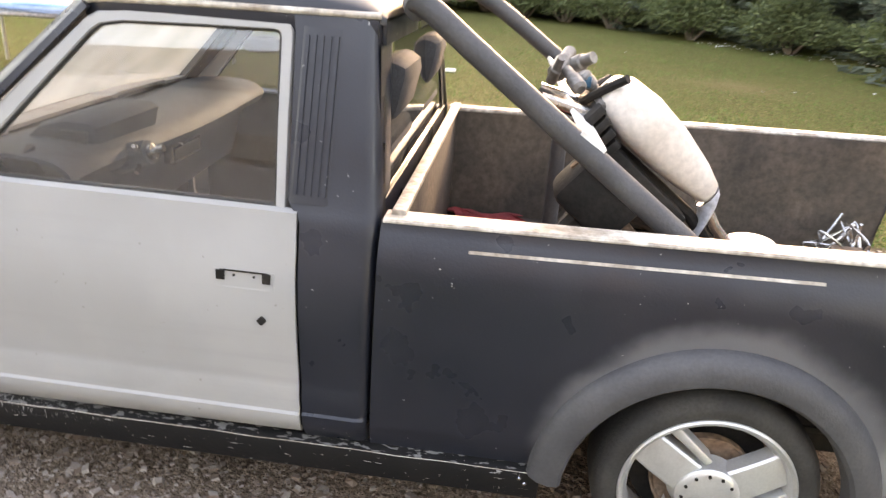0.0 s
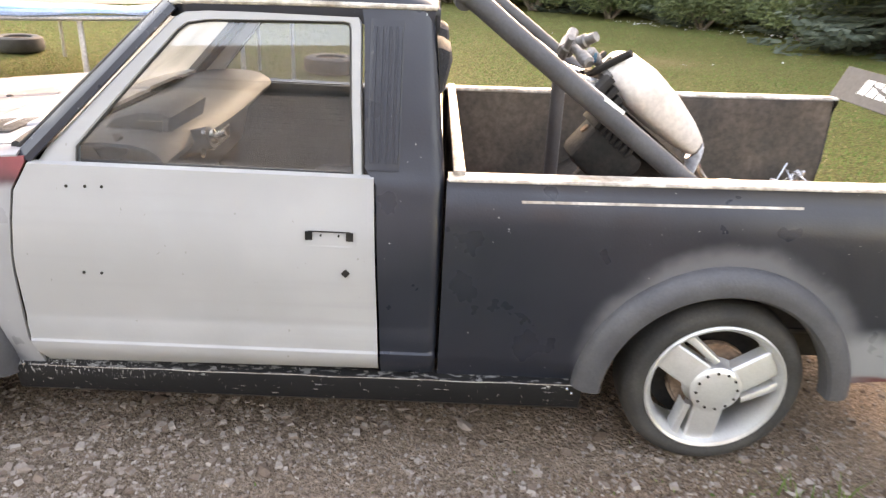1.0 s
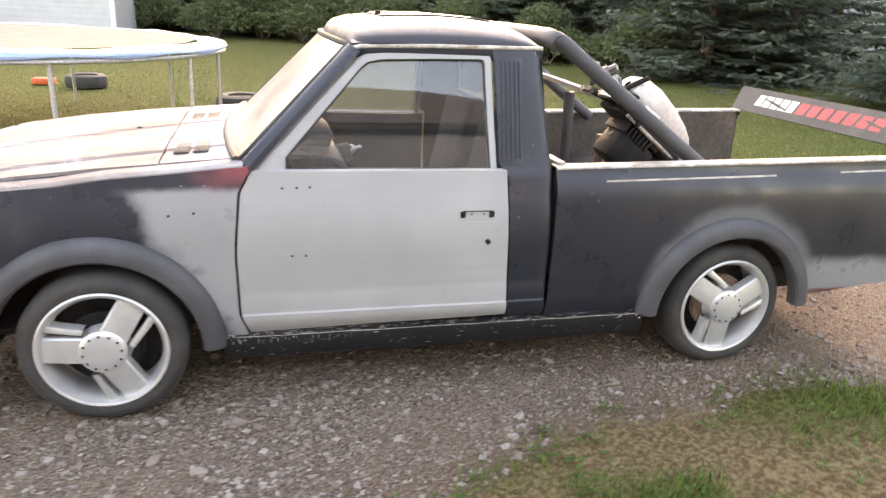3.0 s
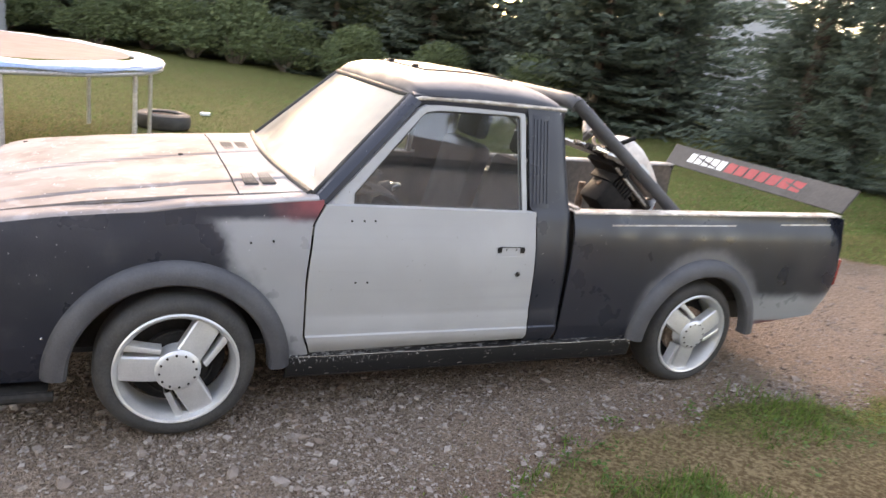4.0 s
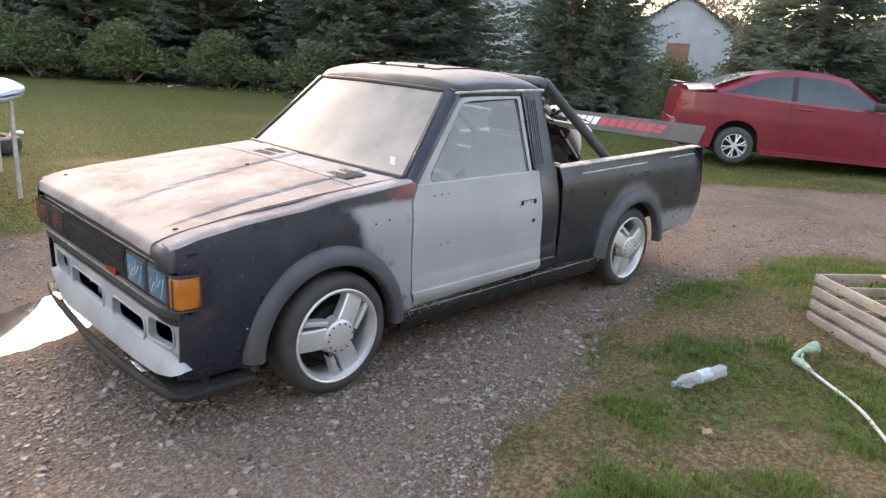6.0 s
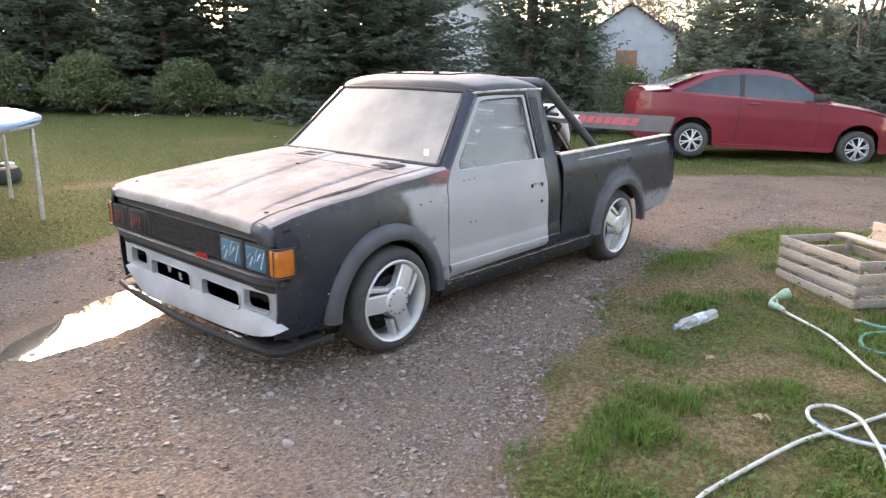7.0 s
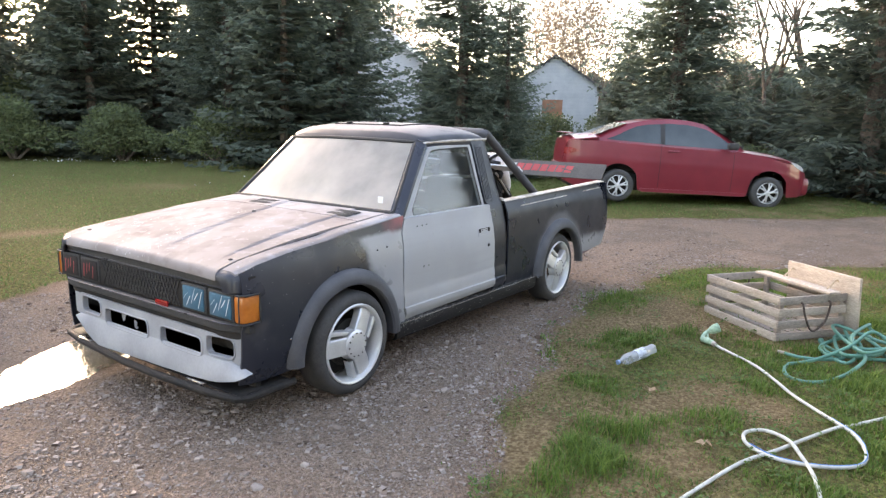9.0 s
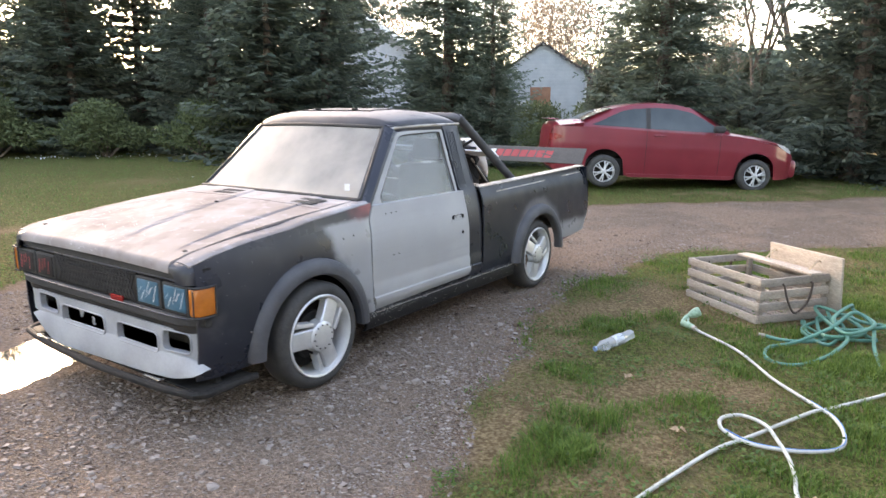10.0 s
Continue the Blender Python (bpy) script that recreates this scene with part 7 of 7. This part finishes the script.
rng = random.Random(77)
near_g, near_s, far_g, far_s = [], [], [], []
while len(near_g) + len(near_s) < 165000:
    x, y = rng.uniform(-1.8, 6.8), rng.uniform(-4.4, .1)
    if rng.random() > max(.25, 1.25 - .20 * math.hypot(x - .8, y + 2.0)):
        continue
    g = grass_at(x, y)
    if g < -.06 or (g < .25 and rng.random() > .25 + g * 2.5):
        continue
    b = bare_at(x, y)
    t = noise.noise((x * 1.9, y * 1.9, 11)) + .7 * noise.noise((x * 6, y * 6, 12))
    if b > 1 and rng.random() < (b - 1) * 1.6:
        continue
    if rng.random() < .03 + b * .82 - .5 * t:
        if rng.random() < .55:
            (near_s if rng.random() < .68 else near_g).append((x, y, ground_z(x, y) - .005, rng.uniform(.14, .42)))
        continue
    if t < -.1 and rng.random() < .25:
        continue
    h = .22 + 1.15 * max(0, t + .1)
    (near_s if rng.random() < .28 - .45 * t else near_g).append((x, y, ground_z(x, y) - .004, h))
for k in range(60000):
    x, y = rng.uniform(-1.8, 6.8), rng.uniform(-3.6, .3)
    g = grass_at(x, y)
    if -.42 < g < .12 and rng.random() < (g + .45) * 1.1:
        (near_s if rng.random() < .72 else near_g).append((x, y, ground_z(x, y) - .002, rng.uniform(.10, .32)))
while len(far_g) + len(far_s) < 110000:
    u = rng.random()
    if u < .35:
        x, y = rng.uniform(6.0, 15), rng.uniform(-6, 6)
    else:
        x, y = rng.uniform(-8, 12), 3.0 + 16 * rng.random() ** 1.8
    g = grass_at(x, y)
    if y < interp(FAR_EDGE, x) - .1 or g < 0 or worn_at(x, y) > rng.uniform(.25, .7):
        continue
    t = noise.noise((x * .8, y * .8, 11)) + .5 * noise.noise((x * 3, y * 3, 12))
    h = .5 + .5 * max(0, t + .2)
    (far_s if rng.random() < .16 - .2 * t else far_g).append((x, y, ground_z(x, y) - .004, h))
WV, WF = [], []
rw = random.Random(66)
while len(WF) < 9000:
    cx, cy = rw.uniform(-1.2, 5.0), rw.uniform(-3.2, .0)
    if grass_at(cx, cy) < -.05 or noise.noise((cx * 2.3, cy * 2.3, 31)) < -.02:
        continue
    for _ in range(rw.randint(4, 10)):
        a, L = rw.uniform(0, 6.28), rw.uniform(.010, .026)
        q = Vector((cx + rw.gauss(0, .02), cy + rw.gauss(0, .02), 0))
        q.z = ground_z(q.x, q.y) + rw.uniform(.006, .038)
        d, e = Vector((math.cos(a), math.sin(a), rw.uniform(-.2, .6))), Vector((-math.sin(a), math.cos(a), rw.uniform(-.3, .3)))
        i = len(WV)
        WV += [q, q + d * L * .5 + e * L * .38, q + d * L, q + d * L * .5 - e * L * .38]
        WF.append((i, i + 1, i + 2, i + 3))
tagged(raw("clover", WV, WF, foliage("weed_leaves", (.045, .105, .020), (.15, .24, .06), .35), sharp=180), "small broad-leaved weeds among the grass", "weeds", kind="stuff")
blades("grass", near_g, M_GRASS, "patchy green grass beside the drive", .0029, .062, 1)
blades("dry_grass", near_s, M_STRAW, "dry straw-coloured grass beside the drive", .0024, .050, 2)
blades("lawn_grass", far_g, foliage("lawn_blades", (.055, .115, .028), (.16, .25, .075), .45), "rough green lawn behind the drive", .0055, .045, 3)
blades("lawn_straw", far_s, M_STRAW, "dry stalks in the rough lawn", .0055, .045, 4)


rng = random.Random(909)
FV, FF_ = [], []
for k in range(80):
    t = rng.random()
    c = Vector((6.7 + 3.3 * t + rng.gauss(0, .3), 18.6 - 3.6 * t + rng.gauss(0, .35), 0)) if k < 76 else Vector((rng.uniform(4, 8), rng.uniform(9, 14), 0))
    c.z = ground_z(c.x, c.y) + rng.uniform(.03, .09)
    a, i, r0 = rng.uniform(0, 6.28), len(FV), rng.uniform(.014, .03)
    FV += [c + Vector((r0 * math.cos(a + j * 1.257), r0 * math.sin(a + j * 1.257) * .8, r0 * .7 * math.sin(a * 3 + j))) for j in range(5)]
    FF_.append(tuple(range(i, i + 5)))
tagged(raw("white_flowers", FV, FF_, M_WHITE, sharp=180), "small white flowers scattered along the lawn edge", "flowers", kind="stuff")


def stone_paint():
    m, n, l, b = nodes_of("gravel_stones")
    geo, info = n.new("ShaderNodeNewGeometry"), n.new("ShaderNodeObjectInfo")
    add = n.new("ShaderNodeMath")
    add.operation = "ADD"
    l.new(geo.outputs["Random Per Island"], add.inputs[0]), l.new(info.outputs["Random"], add.inputs[1])
    fr = n.new("ShaderNodeMath")
    fr.operation = "FRACT"
    l.new(add.outputs[0], fr.inputs[0])
    ramp = n.new("ShaderNodeValToRGB")
    ramp.color_ramp.elements[0].color, ramp.color_ramp.elements[1].color = (.095, .066, .050, 1), (.36, .305, .26, 1)
    for pos, col in ((.25, (.190, .136, .106, 1)), (.5, (.245, .192, .160, 1)), (.8, (.300, .250, .218, 1)), (.95, (.36, .305, .262, 1))):
        ramp.color_ramp.elements.new(pos).color = col
    l.new(fr.outputs[0], ramp.inputs[0])
    tc, no = n.new("ShaderNodeTexCoord"), n.new("ShaderNodeTexNoise")
    no.inputs["Scale"].default_value = 120
    l.new(tc.outputs["Object"], no.inputs[0])
    mul, mr = n.new("ShaderNodeVectorMath"), n.new("ShaderNodeMapRange")
    mul.operation = "SCALE"
    mr.inputs[3].default_value, mr.inputs[4].default_value = .65, 1.3
    l.new(no.outputs["Fac"], mr.inputs[0]), l.new(ramp.outputs[0], mul.inputs[0]), l.new(mr.outputs[0], mul.inputs["Scale"])
    l.new(mul.outputs[0], b.inputs["Base Color"])
    b.inputs["Roughness"].default_value, b.inputs["Specular IOR Level"].default_value = .9, .12
    return m


M_STONE = stone_paint()
shapes = []
rg = np.random.RandomState(3)
for k in range(7):
    bm = new_bm()
    bmesh.ops.create_icosphere(bm, subdivisions=1, radius=1.0)
    v = np.array([q.co[:] for q in bm.verts])
    cut = rg.normal(size=(6, 3))
    cut /= np.linalg.norm(cut, axis=1, keepdims=True)
    for c in cut:
        over = np.maximum(0, v @ c - rg.uniform(.45, .75))
        v = v - over[:, None] * c
    v = v * rg.uniform(.9, 1.1, (len(v), 1)) * np.array([1.15, .85, .55]) * rg.uniform(.85, 1.15, 3)
    f = [[q.index for q in face.verts] for face in bm.faces]
    bm.free()
    shapes.append((v, np.array(f)))


small_shapes = []
for k in range(7):
    v = np.array([(a, b, c) for c in (-.8, .8) for b in (-.75, .75) for a in (-.75, .75)], float)
    v[4:, :2] *= .72
    v = v + rg.uniform(-.30, .30, v.shape)
    v *= np.array([1.2, .95, .46])
    small_shapes.append((v, np.array([(4, 5, 7, 6), (0, 1, 5, 4), (1, 3, 7, 5), (3, 2, 6, 7), (2, 0, 4, 6)])))


def gravel_spot(r):
    while True:
        x, y = r.uniform(-4.5, 9), r.uniform(-3.0, 3.4)
        d = math.hypot(x - .2, (y + 1.3) * 1.0)
        if r.random() < max(.10, 1.0 - d * .13) * (1.1 - .8 * dirt_at(x, y)) and grass_at(x, y) < .04 and math.hypot((x + .90) / .75, (y - 1.64) / .5) > .80:
            return x, y


r = random.Random(55)
VV, FF, base = [], [], 0
for k in range(105000):
    x, y = gravel_spot(r)
    v, f = small_shapes[k % 7]
    s = .0030 + .0085 * r.random() ** 3 if k % 13 else .008 + .014 * r.random() ** 1.7
    a = r.uniform(0, 6.28)
    ca_, sa_ = math.cos(a), math.sin(a)
    q = v * s
    q = np.stack([q[:, 0] * ca_ - q[:, 1] * sa_ + x, q[:, 0] * sa_ + q[:, 1] * ca_ + y, q[:, 2] + ground_z(x, y) + s * .10], 1)
    VV.append(q), FF.append(f + base)
    base += len(v)
gravel = raw("gravel", np.concatenate(VV).tolist(), np.concatenate(FF).tolist(), M_STONE, sharp=30)
tagged(gravel, "loose grey and brown driveway gravel", "gravel", kind="stuff")
stone_meshes = []
for v, f in shapes:
    me = bpy.data.meshes.new("stone")
    me.from_pydata(v.tolist(), [], f.tolist())
    me.materials.append(M_STONE)
    stone_meshes.append(me)
for k in range(300):
    x, y = gravel_spot(r)
    s = .018 + .020 * r.random() ** 1.6
    ob = new("stone", stone_meshes[k % 7])
    ob.parent = ground
    ob.matrix_basis = pose(x, y, ground_z(x, y) + s * .12, r.uniform(-12, 12), r.uniform(-12, 12), r.uniform(0, 360)) @ Matrix.Diagonal((s, s, s, 1))
